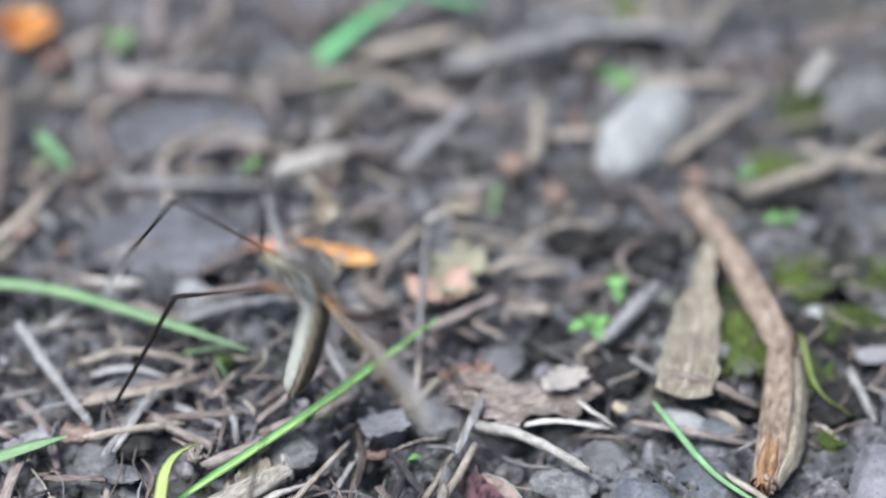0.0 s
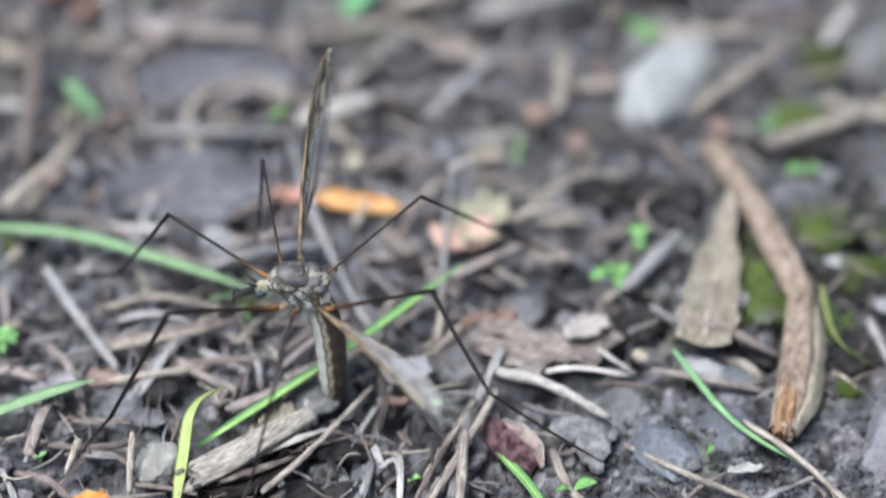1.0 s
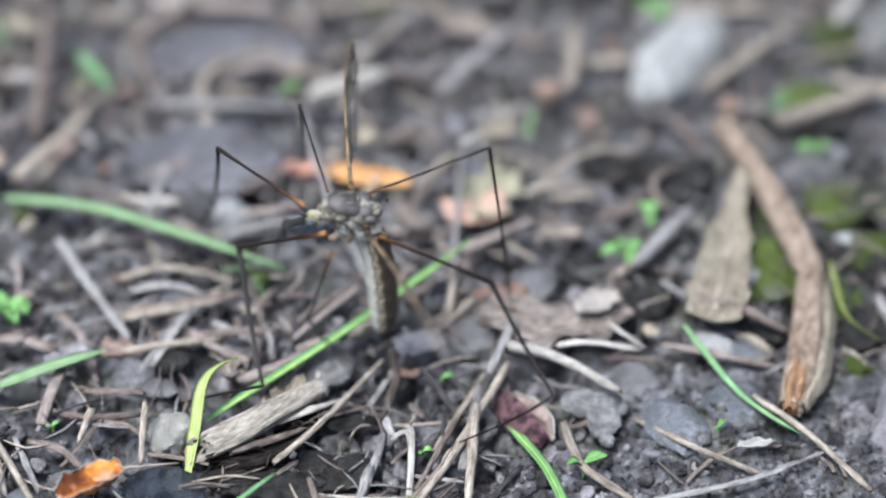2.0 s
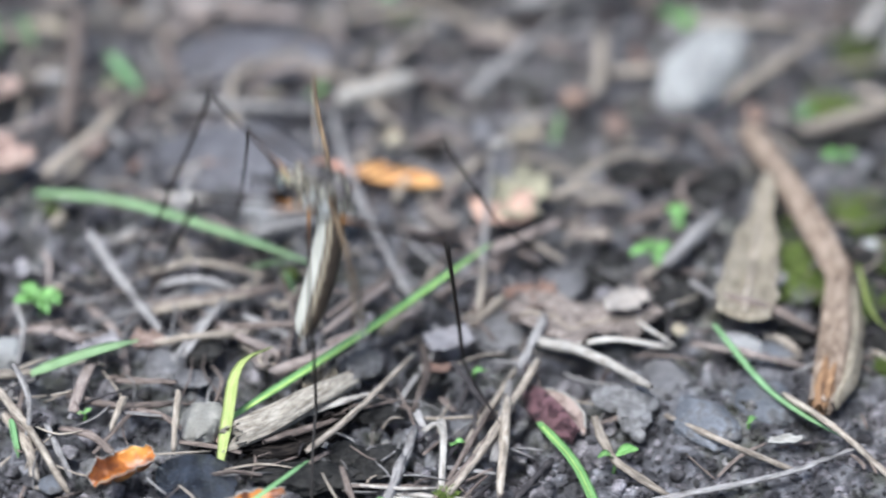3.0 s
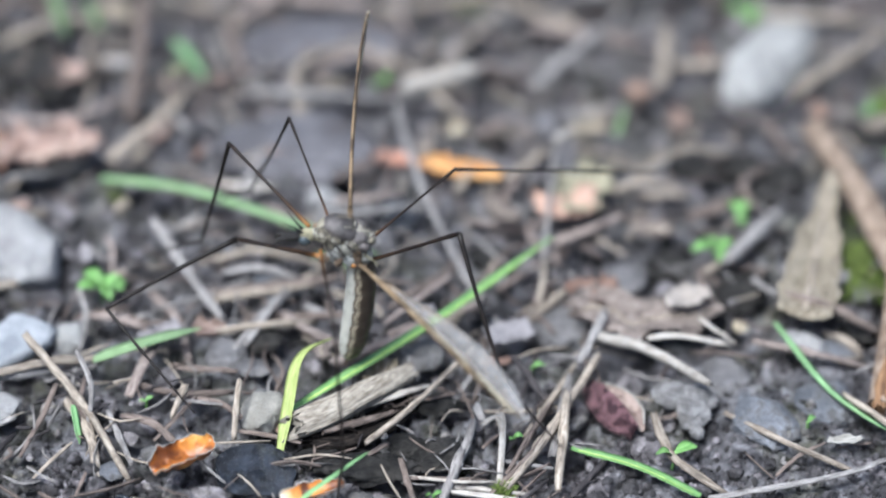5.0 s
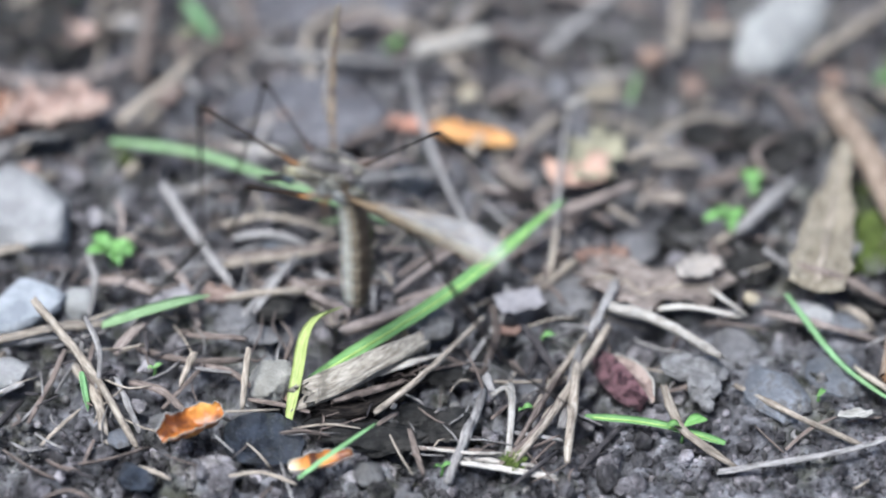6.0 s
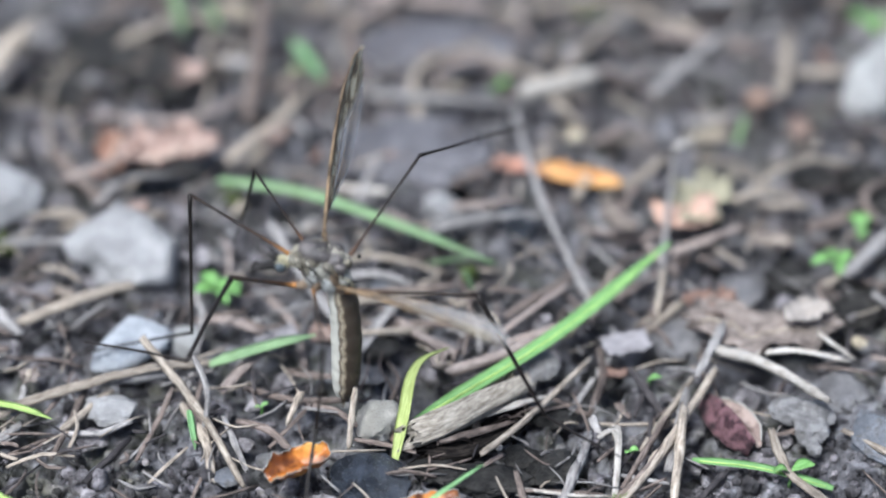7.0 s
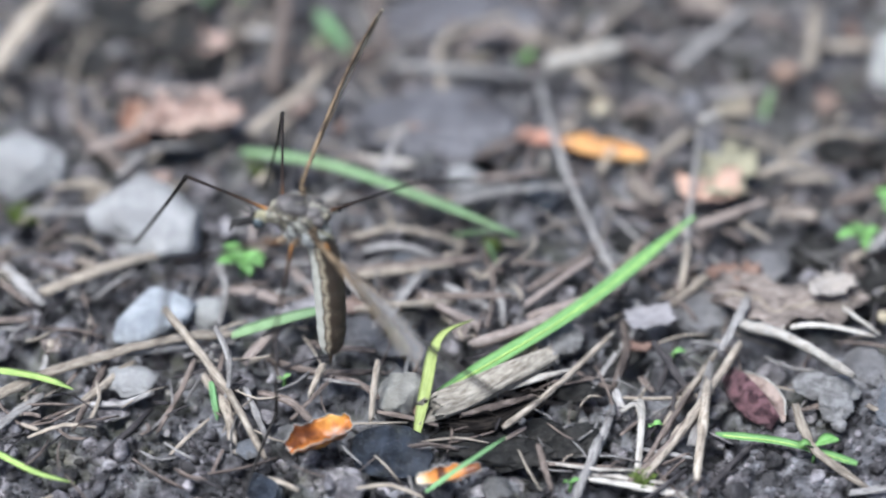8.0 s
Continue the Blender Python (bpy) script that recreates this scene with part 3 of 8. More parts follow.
def leaf_piece(place, length, width, angle, curl, crumple, tint, taper=0.0):
    """A dry scrap with a bowed outline, curled across and crumpled, with thickness."""
    x, y, lift = place
    rng = np.random.default_rng(abs(int(x * 31 + y * 17 + length * 5)) + 1)
    na, nb = 18, 11
    TAKEN.append((x, y, width * 0.45))
    TAKEN.append((x + math.cos(radians(angle)) * length * 0.3, y + math.sin(radians(angle)) * length * 0.3, width * 0.4))
    TAKEN.append((x - math.cos(radians(angle)) * length * 0.3, y - math.sin(radians(angle)) * length * 0.3, width * 0.4))
    off = Vector((x * 0.37, y * 0.37, length))
    grid = []
    for i in range(na):
        s = i / (na - 1)
        half = width / 2 * (math.sin(math.pi * min(max((0.30 if taper else 0.06) + (0.66 if taper else 0.9) * s ** 0.85, 0), 1)) ** (0.14 if tint in ("lilacchip", "peach") else 0.55)) * (1 + 0.10 * rng.normal()) * (1 - taper * s)
        torn = {"orange": 0.0, "seed": 0.0, "amber": 0.0, "tanleaf": 0.0, "lilacchip": 0.3, "palechip": 0.5}.get(tint, 1.0)
        shift = torn * half * 0.55 * noise.noise(off + Vector((s * 4.5, 3, 0)))
        half *= 1 + torn * 0.45 * noise.noise(off + Vector((s * 5.5, 0, 7)))
        for j in range(nb):
            q = j / (nb - 1) * 2 - 1
            a = q * curl * 1.5
            px, py = (s - 0.5) * length, shift + half * (math.sin(a) / max(curl * 1.5, 0.05))
            pz = half * (1 - math.cos(a)) / max(curl * 1.5, 0.05) + 0.06 * length * (2 * s - 1) ** 2
            w = Vector((px * 0.5, py * 0.5, 0)) + off
            pz += crumple * min(width, 5) * (0.22 * noise.noise(w) + 0.12 * noise.noise(w * 2.6))
            px += torn * 0.12 * length * noise.noise(off + Vector((0, q * 2.5, s * 2)))
            px += crumple * 0.5 * noise.noise(w * 1.5 + Vector((9, 0, 0)))
            grid.append((px, py, pz))
    thick = 0.1 + 0.012 * width
    verts = grid + [(a, b, c - thick) for a, b, c in grid]
    k = na * nb
    faces = []
    for i in range(na - 1):
        for j in range(nb - 1):
            a = i * nb + j
            faces += [(a, a + nb, a + nb + 1, a + 1), (a + k, a + k + 1, a + k + nb + 1, a + k + nb)]
    rim = [j for j in range(nb)] + [i * nb + nb - 1 for i in range(1, na)] + [(na - 1) * nb + j for j in range(nb - 2, -1, -1)] + [i * nb for i in range(na - 2, 0, -1)]
    for a, b in zip(rim, rim[1:] + rim[:1]):
        faces.append((a, b, b + k, a + k))
    uvs = [(v[0], v[1]) for v in verts]
    low = min(v[2] for v in verts)
    verts, faces, uvs = turned((verts, faces, uvs), angle, (x, y, float(ground_low(x, y)) - low + 0.85 + max(0.0, lift - 1.2) * 0.5))
    name, label = LEAF_WORDS[tint]
    ob = thing(name, mesh_from(name, verts, faces, LEAF[tint], uvs), label, name.replace("_", " "), "scraps of leaf and husk")
    if tint in ("orange", "seed"):
        base = np.array(ob.location) / MM
        edge = [np.array(verts[i]) - base for i in rim[nb // 2:] + rim[:nb // 2]]
        v, f, u = tube(edge, [0.055] * len(edge), ROUND[::2])
        part("rim", mesh_from("rim", v, f, LEAF["shell"], u), ob, "thin pale rim")
    if name == "dead_leaf":
        mid = [np.array(verts[i * nb + nb // 2]) - np.array(ob.location) / MM + np.array([0, 0, 0.05]) for i in range(1, na - 1)]
        v, f, u = tube(mid, np.linspace(0.30, 0.12, na - 2), ROUND)
        part("midrib", mesh_from("midrib", v, f, STEM["tan"], u), ob)
    return ob


def open_husk(place, length, width, angle):
    """A split seed husk: a keeled purple back on one side, the pale hollow inside on the other."""
    x, y = place
    husk = new("seed_husk")
    husk.location = (x * MM, y * MM, (float(ground_low(x, y)) + 0.2) * MM)
    husk.rotation_euler = (0, 0, radians(angle))
    tagged(husk, "purple-red half-open seed husk with pale inside on soil", "seed husk", "scraps of leaf and husk")
    TAKEN.append((x, y, width * 0.6))
    n, k = 22, 9

    def sheet(name, q0, q1, material, label):
        grid, uvs = [], []
        for i in range(n):
            s = i / (n - 1)
            half = width / 2 * math.sin(math.pi * (0.07 + 0.84 * s)) ** 0.75
            keel = 2.3 * math.sin(math.pi * (0.12 + 0.74 * s)) ** 0.6
            for j in range(k):
                q = q0 + (q1 - q0) * j / (k - 1)
                h = keel * (1 - 0.25 * abs(q) - 0.7 * q * q) if q < 0 else keel * (1 - 2.3 * q + 1.85 * q * q)
                g = 0.16 * noise.noise(Vector((s * 5, q * 2.2, 3)) * 1.3) + 0.07 * noise.noise(Vector((s * 4, q * 9, 8)))
                grid.append(((s - 0.5) * length + 0.5 * q * (1 - s), half * q * (1 + 0.12 * noise.noise(Vector((s * 6, 0, 5)))), h + g))
                uvs.append((s * length, half * q))
        m = n * k
        verts = grid + [(a, b, c - 0.22) for a, b, c in grid]
        faces = []
        for i in range(n - 1):
            for j in range(k - 1):
                a = i * k + j
                faces += [(a, a + k, a + k + 1, a + 1), (a + m, a + m + 1, a + m + k + 1, a + m + k)]
        ring = list(range(k)) + [i * k + k - 1 for i in range(1, n)] + [(n - 1) * k + j for j in range(k - 2, -1, -1)] + [i * k for i in range(n - 2, 0, -1)]
        faces += [(a, b, b + m, a + m) for a, b in zip(ring, ring[1:] + ring[:1])]
        part(name, mesh_from(name, verts, faces, material, uvs + uvs), husk, label)
        return grid
    sheet("back", -1.0, 0.02, LEAF["purple"], "wrinkled purple-red back")
    inside = sheet("inside", 0.0, 1.0, LEAF["lining"], "pale pinkish-grey hollow inside")
    edge = [inside[i * k + k - 1] for i in range(1, n - 1)]
    v, f, u = tube(edge, [0.11] * len(edge), ROUND[::2])
    part("rim", mesh_from("rim", v, f, LEAF["shell"], u), husk, "thin cream rim")


def seedling(place, size, count):
    """A sprout: a short stalk with small rounded leaves."""
    x, y = place
    rng = np.random.default_rng(int(abs(x * 7 + y * 3)) + 2)
    z = float(ground_low(x, y))
    root = new("seedling")
    root.location = (x * MM, y * MM, z * MM)
    tagged(root, "tiny bright green seedling with rounded leaves in soil", "seedling", "seedlings")
    tall = 0.5 * size + 0.3
    v, f, u = tube(spline([(0, 0, -0.4), (0.1, 0.05, tall * 0.6), (0, 0, tall)], 6), [0.16] * 6)
    part("stalk", mesh_from("stalk", v, f, SPROUT, u), root)
    for k in range(count):
        a = rng.uniform(0, 60) + 360 * k / count
        ln = size * rng.uniform(0.5, 0.85) * (1.4 if count == 1 else 1.0)
        path = spline([(0, 0, tall * rng.uniform(0.7, 1.1)), (ln * 0.5, 0, tall + ln * 0.25), (ln, 0, tall + ln * rng.uniform(-0.05, 0.3))], 9)
        w = ln * 0.3 * np.array([0.15, 0.45, 0.8, 1.0, 1.05, 1.0, 0.85, 0.55, 0.12])
        v, f, u = turned(tube(path, w, VEE, rng.uniform(-15, 15)), a)
        part("leaf", mesh_from("leaf", v, f, SPROUT, u), root)
    return root


def moss(place, radius):
    """A cushion of short leafy shoots."""
    x, y = place
    rng = np.random.default_rng(int(abs(x * 11 + y * 5)) + 4)
    pieces = []
    for _ in range(int(60 * radius)):
        a, d = rng.uniform(0, 6.28), radius * math.sqrt(rng.uniform(0, 1)) * rng.uniform(0.7, 1.15)
        px, py = x + d * math.cos(a), y + d * math.sin(a)
        z = float(ground_low(px, py)) - 0.3
        h = rng.uniform(0.5, 1.5)
        lean = rng.normal(0, 0.35, 2)
        path = [(px, py, z), (px + lean[0] * h * 0.5, py + lean[1] * h * 0.5, z + h * 0.6), (px + lean[0] * h, py + lean[1] * h, z + h)]
        pieces.append(tube(path, [0.10, 0.17, 0.03], ROUND[::2]))
        for _ in range(3):
            b = rng.uniform(0, 6.28)
            q = np.array(path[1]) + np.array([0, 0, rng.uniform(-0.2, 0.2) * h])
            tip = q + np.array([math.cos(b), math.sin(b), 0.6]) * rng.uniform(0.25, 0.5)
            pieces.append(tube([q, (q + tip) / 2, tip], [0.04, 0.08, 0.01], ROUND[::2]))
    v, f, u = joined(*pieces)
    return thing("moss", mesh_from("moss", v, f, MOSS, u), "cushion of short yellow-green moss on soil", "moss", kind="stuff")



# ---- larger pieces ----
def strip(name, points, radii, material, parent, section=HALF, roll=0.0, label=""):
    path = spline(laid(points), 22)
    r = np.interp(np.linspace(0, 1, 22), np.linspace(0, 1, len(radii)), radii)
    rng = np.random.default_rng(int(abs(points[0][0] * 19)) + 1)
    r = r * (1 + 0.07 * rng.normal(0, 1, 22))
    v, f, u = tube(path, r, section, roll, float(r[-1]) * 0.8, rng, 12)
    return part(name, mesh_from(name, v, f, material, u), parent, label)


def slab(name, points, widths, thick, material, parent, seed, ridges=9, roll=0.0, label=""):
    """A weathered slab: grain ridges run along it, the ends are torn."""
    n, k = 34, 36
    path = spline(laid(points), n)
    wide = np.interp(np.linspace(0, 1, n), np.linspace(0, 1, len(widths)), widths) / 2
    tang = np.gradient(path, axis=0)
    tang /= np.linalg.norm(tang, axis=1)[:, None]
    arc = np.concatenate([[0], np.cumsum(np.linalg.norm(np.diff(path, axis=0), axis=1))])
    verts, uvs, faces = [], [], []
    for i in range(n):
        side = np.cross(tang[i], (0, 0, 1.0))
        side /= np.linalg.norm(side)
        up = np.cross(side, tang[i])
        a = radians(roll)
        side, up = side * math.cos(a) + up * math.sin(a), up * math.cos(a) - side * math.sin(a)
        for j in range(k):
            b = 2 * math.pi * j / k
            c, h = math.cos(b), math.sin(b)
            c, h = math.copysign(abs(c) ** 0.7, c), math.copysign(abs(h) ** 0.7, h)
            g = noise.noise(Vector((math.cos(b) * ridges * 0.3, math.sin(b) * ridges * 0.3, arc[i] * 0.06 + seed)))
            g += 0.5 * noise.noise(Vector((math.cos(b) * ridges * 0.7, math.sin(b) * ridges * 0.7, arc[i] * 0.16 + seed * 2.3)))
            s = 1 + 0.30 * g
            end = (2.2 if i == 0 else 1.5) * g * wide[i] if i in (0, n - 1) else 0.0
            verts.append(path[i] + side * (c * wide[i] * s) + up * (h * thick / 2 * s) + tang[i] * end)
            uvs.append((arc[i], b / 6.28 * wide[i] * 5))
    for i in range(n - 1):
        for j in range(k):
            a, b = i * k + j, i * k + (j + 1) % k
            faces.append((a, b, b + k, a + k))
    for i in (0, n - 1):
        c = len(verts)
        verts.append(path[i])
        uvs.append((arc[i], 0))
        faces += [(i * k + j, c, i * k + (j + 1) % k) if i else (i * k + (j + 1) % k, c, i * k + j) for j in range(k)]
    return part(name, mesh_from(name, verts, faces, material, uvs), parent, label)


def make_bark():
    bark = tagged(new("bark_strip"), "long peeling tan bark strip with split orange end", "bark")
    slab("upper_strip", [(43.8, 18.5, 3), (47.0, 6.9, 3), (49.4, -3.5, 2.5), (49.9, -6.4, 2)], [2.4, 2.7, 2.8, 3.0, 2.2], 1.5, BARK, bark, 4, 8)
    slab("lower_strip", [(49.9, -3.8, 2), (48.8, -11.1, 2), (47.3, -17.6, 1.6), (45.4, -23.4, 0.9)], [1.9, 2.6, 3.0, 3.0, 2.3], 1.5, BARK, bark, 7, 8)
    strip("split_edge", [(51.6, -4.3, 1), (50.8, -11.8, 1.2), (49.1, -18.8, 1.2), (46.7, -23.3, 0.8)], [0.6, 1.0, 1.15, 0.6], LEAF["tanleaf"], bark, HALF, 50, "yellow-brown split edge")
    slab("end_lobe", [(47.3, -16.8, 1.6), (46.0, -21.5, 1.4), (45.1, -23.8, 0.8)], [1.6, 2.1, 1.3], 1.3, BARK_END, bark, 9, 8, 0, "orange-brown curled end")


def make_wood():
    wood = tagged(new("wood_fragment"), "weathered grey wood fragment with splintered dark underside", "wood")
    slab("fibre_slab", [(-9.9, -28.0, 2.0), (-6.7, -26.2, 2.6), (-3.1, -23.6, 2.9), (0.8, -20.5, 2.4)], [2.5, 2.9, 2.7, 2.3, 1.5], 1.5, WOOD, wood, 3, 8, -14)
    slab("ledge", [(-7.4, -28.3, 1.5), (-4.2, -26.9, 1.7), (-0.7, -25.0, 1.5)], [0.4, 0.8, 0.7, 0.3], 0.45, STEM["brown"], wood, 5, 6, -10)
    strip("splinter", [(-3.0, -24.6, 2), (0.1, -23.1, 2.2), (2.8, -20.8, 1)], [0.3, 0.5, 0.25], STEM["pale"], wood, HALF, 10)
    # Shaggy rotten side; the black of the shaded hollows is in its colour
    slab("rotten_underside", [(-8.7, -28.5, 0.1), (-5.6, -27.6, 0.2), (-1.9, -25.0, 0.2), (0.7, -22.1, 0.1)], [2.2, 3.6, 3.4, 1.8], 1.5, ROT_SHADED, wood, 8, 10, 10, "rotten underside, coloured black for the shade in its hollows")
    strip("splinter", [(-10.9, -31.5, 0.9), (-7.6, -30.9, 1.0), (-4.7, -31.2, 0.9)], [0.1, 0.16, 0.08], STEM["tan"], wood, HALF, 0)
    rng = np.random.default_rng(12)
    for k in range(16):
        t = rng.uniform(0, 1)
        x, y = -8.6 + 9.0 * t, -29.4 + 6.2 * t + rng.uniform(-0.9, 0.7)
        d = rng.uniform(1.4, 3.4)
        strip("splinter", [(x, y, rng.uniform(0.6, 1.7)), (x + d * 0.5, y + d * 0.27, rng.uniform(0.5, 1.6)), (x + d, y + d * 0.6 - rng.uniform(0, 1.2), rng.uniform(0.2, 1.1))], [0.12, rng.uniform(0.13, 0.3), 0.06], ROT_SHADED if k % 3 else STEM["brown"], wood, HALF, rng.uniform(0, 90))


make_bark()
make_wood()

# ---- stems, blades, stones, leaves, sprouts and moss, each at its place ----
# stones
pebble((40.9, 32.0), 7.6, 12.0, -33, "white")
pebble((-39.5, -1.3), 11.44, 8.58, 0, "pale")
pebble((-37.6, -15.2), 10.13, 4.82, 32, "bluewhite")
pebble((-32.6, -13.5), 2.76, 2.76, 0, "white")
pebble((-55.0, 7.7), 11.77, 6.47, 0, "pale")
pebble((-22.8, -30.5), 2.60, 2.08, 20, "grey")
flat_stone((-13.6, -32.5), (3.7, 2.5, 1.9), "dark", 17, ((-0.35, -0.45, 0.8), 0.75), ((0.55, -0.25, 0.8), 1.15), ((0.15, -0.95, 0.25), 1.5))
pebble((-13.1, -25.6), 4.9, 5.6, -10, "tan", 1.7, 0.2)
pebble((-7.5, 4.8), 4.93, 3.48, 0, "grey")
pebble((11.2, 9.3), 0.94, 0.94, 0, "white")
pebble((5.8, 19.6), 2.66, 2.41, 0, "beige")
forked_clod((27.2, -22.9))
pebble((33.9, -24.7), 7.47, 5.60, 20, "blue")
pebble((40.6, -22.3), 6.19, 4.84, 0, "blue")
pebble((33.3, -11.1), 1.67, 1.34, 0, "beige")
flat_stone((57.0, -24.5), (5.6, 6.4, 3.2), "lilac", 31, ((-0.35, -0.45, 0.82), 1.9), ((-0.86, 0.25, 0.30), 3.1))
pebble((54.4, 1.0), 1.97, 2.08, 0, "white")
pebble((45.7, 25.0), 2.60, 2.23, 0, "orange")
pebble((58.2, 7.9), 2.25, 1.89, 0, "orange")
pebble((26.1, 28.4), 2.84, 2.84, 0, "orange")
pebble((67.7, 34.0), 14.50, 10.71, 0, "grey")
pebble((1.0, -16.5), 4.59, 3.24, 15, "grey")
pebble((1.9, -16.2), 4.92, 3.56, 20, "grey")
pebble((-7.2, 5.1), 4.08, 2.68, 0, "pale")
pebble((11.5, 5.5), 2.34, 1.99, 0, "pale")
pebble((-8.1, 7.5), 4.35, 3.53, 0, "pale")
pebble((-13.0, -6.6), 5.07, 3.38, 0, "blue")
pebble((-16.9, -16.9), 4.36, 3.82, 0, "crust")
pebble((-4.1, -23.3), 3.73, 2.66, 0, "crust")
pebble((-14.5, -18.5), 3.24, 2.16, 0, "crust")
pebble((-38.3, -23.9), 5.34, 3.20, 0, "pale")
pebble((-24.7, -36.7), 3.58, 2.56, 0, "dark")
pebble((-3.8, -35.7), 3.07, 2.35, 0, "grey")
pebble((-26.7, -32.1), 3.11, 2.39, 0, "blue")
pebble((-11.2, -26.4), 1.48, 1.27, 0, "orange")
pebble((-11.6, -24.8), 1.27, 1.17, 0, "orange")
pebble((30.9, -18.0), 4.91, 4.37, 0, "crust")
pebble((42.0, -15.0), 4.41, 3.31, 0, "blue")
pebble((39.4, -13.9), 4.97, 2.54, 0, "pale")
pebble((15.8, -10.7), 6.68, 4.45, 0, "crust")
pebble((22.0, -3.8), 5.06, 3.93, 0, "crust")
pebble((-0.2, 4.2), 5.19, 3.46, 0, "dark")
pebble((-9.8, 19.4), 10.14, 5.97, 0, "earth")
pebble((-10.0, 16.5), 19.79, 9.00, 0, "earth")
pebble((-10.3, 36.9), 17.61, 8.80, 10, "earth")
pebble((8.6, 4.9), 1.16, 1.04, 0, "white")
# Flat black lumps added where gaps and hollows lie in shade
pebble((39.7, 13.7), 5.40, 4.20, 0, "gap_shade")
pebble((50.9, 20.4), 4.89, 4.28, 0, "gap_shade")
pebble((55.1, 21.7), 6.76, 4.91, 0, "gap_shade")
pebble((52.9, -6.8), 5.09, 3.96, 0, "gap_shade")
pebble((53.3, -12.8), 4.45, 3.33, 0, "gap_shade")
pebble((56.9, -11.5), 4.47, 3.35, 0, "gap_shade")
pebble((33.9, -6.2), 5.65, 4.52, 0, "gap_shade")
pebble((45.1, -11.5), 3.90, 2.78, 0, "gap_shade")
pebble((36.2, 14.9), 4.81, 4.21, 0, "gap_shade")
pebble((59.0, 13.9), 5.41, 3.61, 0, "gap_shade")
pebble((46.4, 1.9), 5.21, 3.47, 0, "gap_shade")
pebble((27.2, -1.0), 4.56, 3.42, 0, "gap_shade")
pebble((29.9, -8.5), 4.44, 3.33, 0, "gap_shade")
pebble((9.0, -1.1), 5.12, 3.42, 0, "gap_shade")
pebble((3.7, -22.1), 4.29, 2.68, 0, "gap_shade")
pebble((-2.0, -21.8), 3.76, 2.15, 0, "gap_shade")
pebble((-14.2, -14.6), 4.94, 3.29, 0, "gap_shade")
pebble((58.7, 7.9), 7.03, 4.68, 0, "gap_shade")
pebble((59.0, -2.6), 6.23, 4.53, 0, "gap_shade")
pebble((55.4, -10.0), 6.09, 3.88, 0, "gap_shade")
pebble((54.2, -0.3), 5.13, 3.42, 0, "gap_shade")
pebble((47.4, 7.9), 5.25, 4.08, 0, "gap_shade")
pebble((37.1, 10.2), 5.28, 3.52, 0, "gap_shade")
pebble((31.1, 14.5), 5.34, 3.56, 0, "gap_shade")
pebble((0.5, -28.4), 3.69, 2.63, 0, "gap_shade")
pebble((8.2, -16.7), 4.39, 2.74, 0, "gap_shade")
pebble((-3.0, -31.3), 7.5, 3.4, 5, "gap_shade")
pebble((3.4, -29.6), 6.4, 3.8, 20, "gap_shade")
pebble((-7.6, -30.9), 5.0, 2.6, 0, "gap_shade")
pebble((-45.0, 33.0), 13.0, 7.0, 0, "gap_shade")
pebble((-39.0, 27.5), 10.0, 5.5, 20, "gap_shade")
pebble((-50.0, 26.0), 9.0, 6.0, 0, "gap_shade")
# moss
moss((46.1, 1.7), 4.1)
moss((46.2, -4.8), 3.4)
moss((54.5, 7.1), 3.5)
moss((57.8, -1.0), 3.2)
moss((59.7, 35.2), 3.8)
moss((-52.9, -0.9), 1.4)
moss((52.8, -16.9), 1.1)
moss((7.5, 44.2), 2.3)
moss((41.7, 55.7), 2.3)
moss((-5.1, -3.6), 0.8)
moss((9.3, -34.3), 1.0)
moss((61.4, 7.5), 3.3)
moss((44.9, -1.0), 2.8)
moss((52.2, -7.7), 2.5)
moss((54.9, 25.2), 3.1)
moss((-30.1, 8.2), 1.0)
# leaf scraps and husks
leaf_piece((-37.0, 12.8, 2), 10.4, 7.6, 18, 0.85, 1.2, "pinkleaf")
leaf_piece((-42.9, 12.9, 2), 6.9, 6.2, 76, 0.9, 0.8, "russet")
leaf_piece((-36.9, 27.2, 1), 4.5, 3.2, 25, 0.4, 0.5, "pinkleaf")
leaf_piece((-19.9, -32.1, 1), 6.8, 4.6, 37, 0.95, 0.9, "orange")
leaf_piece((-8.1, -35.8, 2), 6.1, 2.7, 20, 0.9, 0.1, "seed")
leaf_piece((6.0, 10.8, 1), 8.8, 4.0, -12, 0.9, 0.1, "amber")
leaf_piece((-0.1, 12.4, 1), 5.7, 2.6, -13, 0.6, 0.2, "redpink")
leaf_piece((10.4, -13.4, 2), 4.6, 3.0, 19, 0.2, 0.15, "lilacchip")
leaf_piece((18.6, 8.1, 2), 8.4, 6.4, 54, 0.5, 0.6, "cream")
leaf_piece((17.0, 4.6, 3), 6.6, 4.2, 14, 0.4, 0.8, "peach")
open_husk((20.2, -22.7), 7.7, 4.1, -58)
leaf_piece((9.2, -17.0, 1), 2.4, 1.3, 2, 0.6, 0.6, "redbrown")
leaf_piece((23.9, -11.0, 2), 14.5, 7.6, 5, 0.3, 0.9, "deadleaf")
leaf_piece((19.1, -7.6, 2), 5.6, 5.0, 13, 0.5, 0.9, "redbrown")
leaf_piece((28.2, -9.9, 4), 5.0, 3.7, 24, 0.6, 0.5, "palechip")
leaf_piece((41.8, -2.4, 3), 23.4, 6.8, 76, 0.45, 0.35, "tanleaf", 0.55)
leaf_piece((-18.7, -13.7, 1), 3.4, 2.4, 1, 0.4, 0.5, "brownleaf")
leaf_piece((-28.1, 52.5, 3), 6.5, 7.7, 79, 0.5, 0.4, "orange")
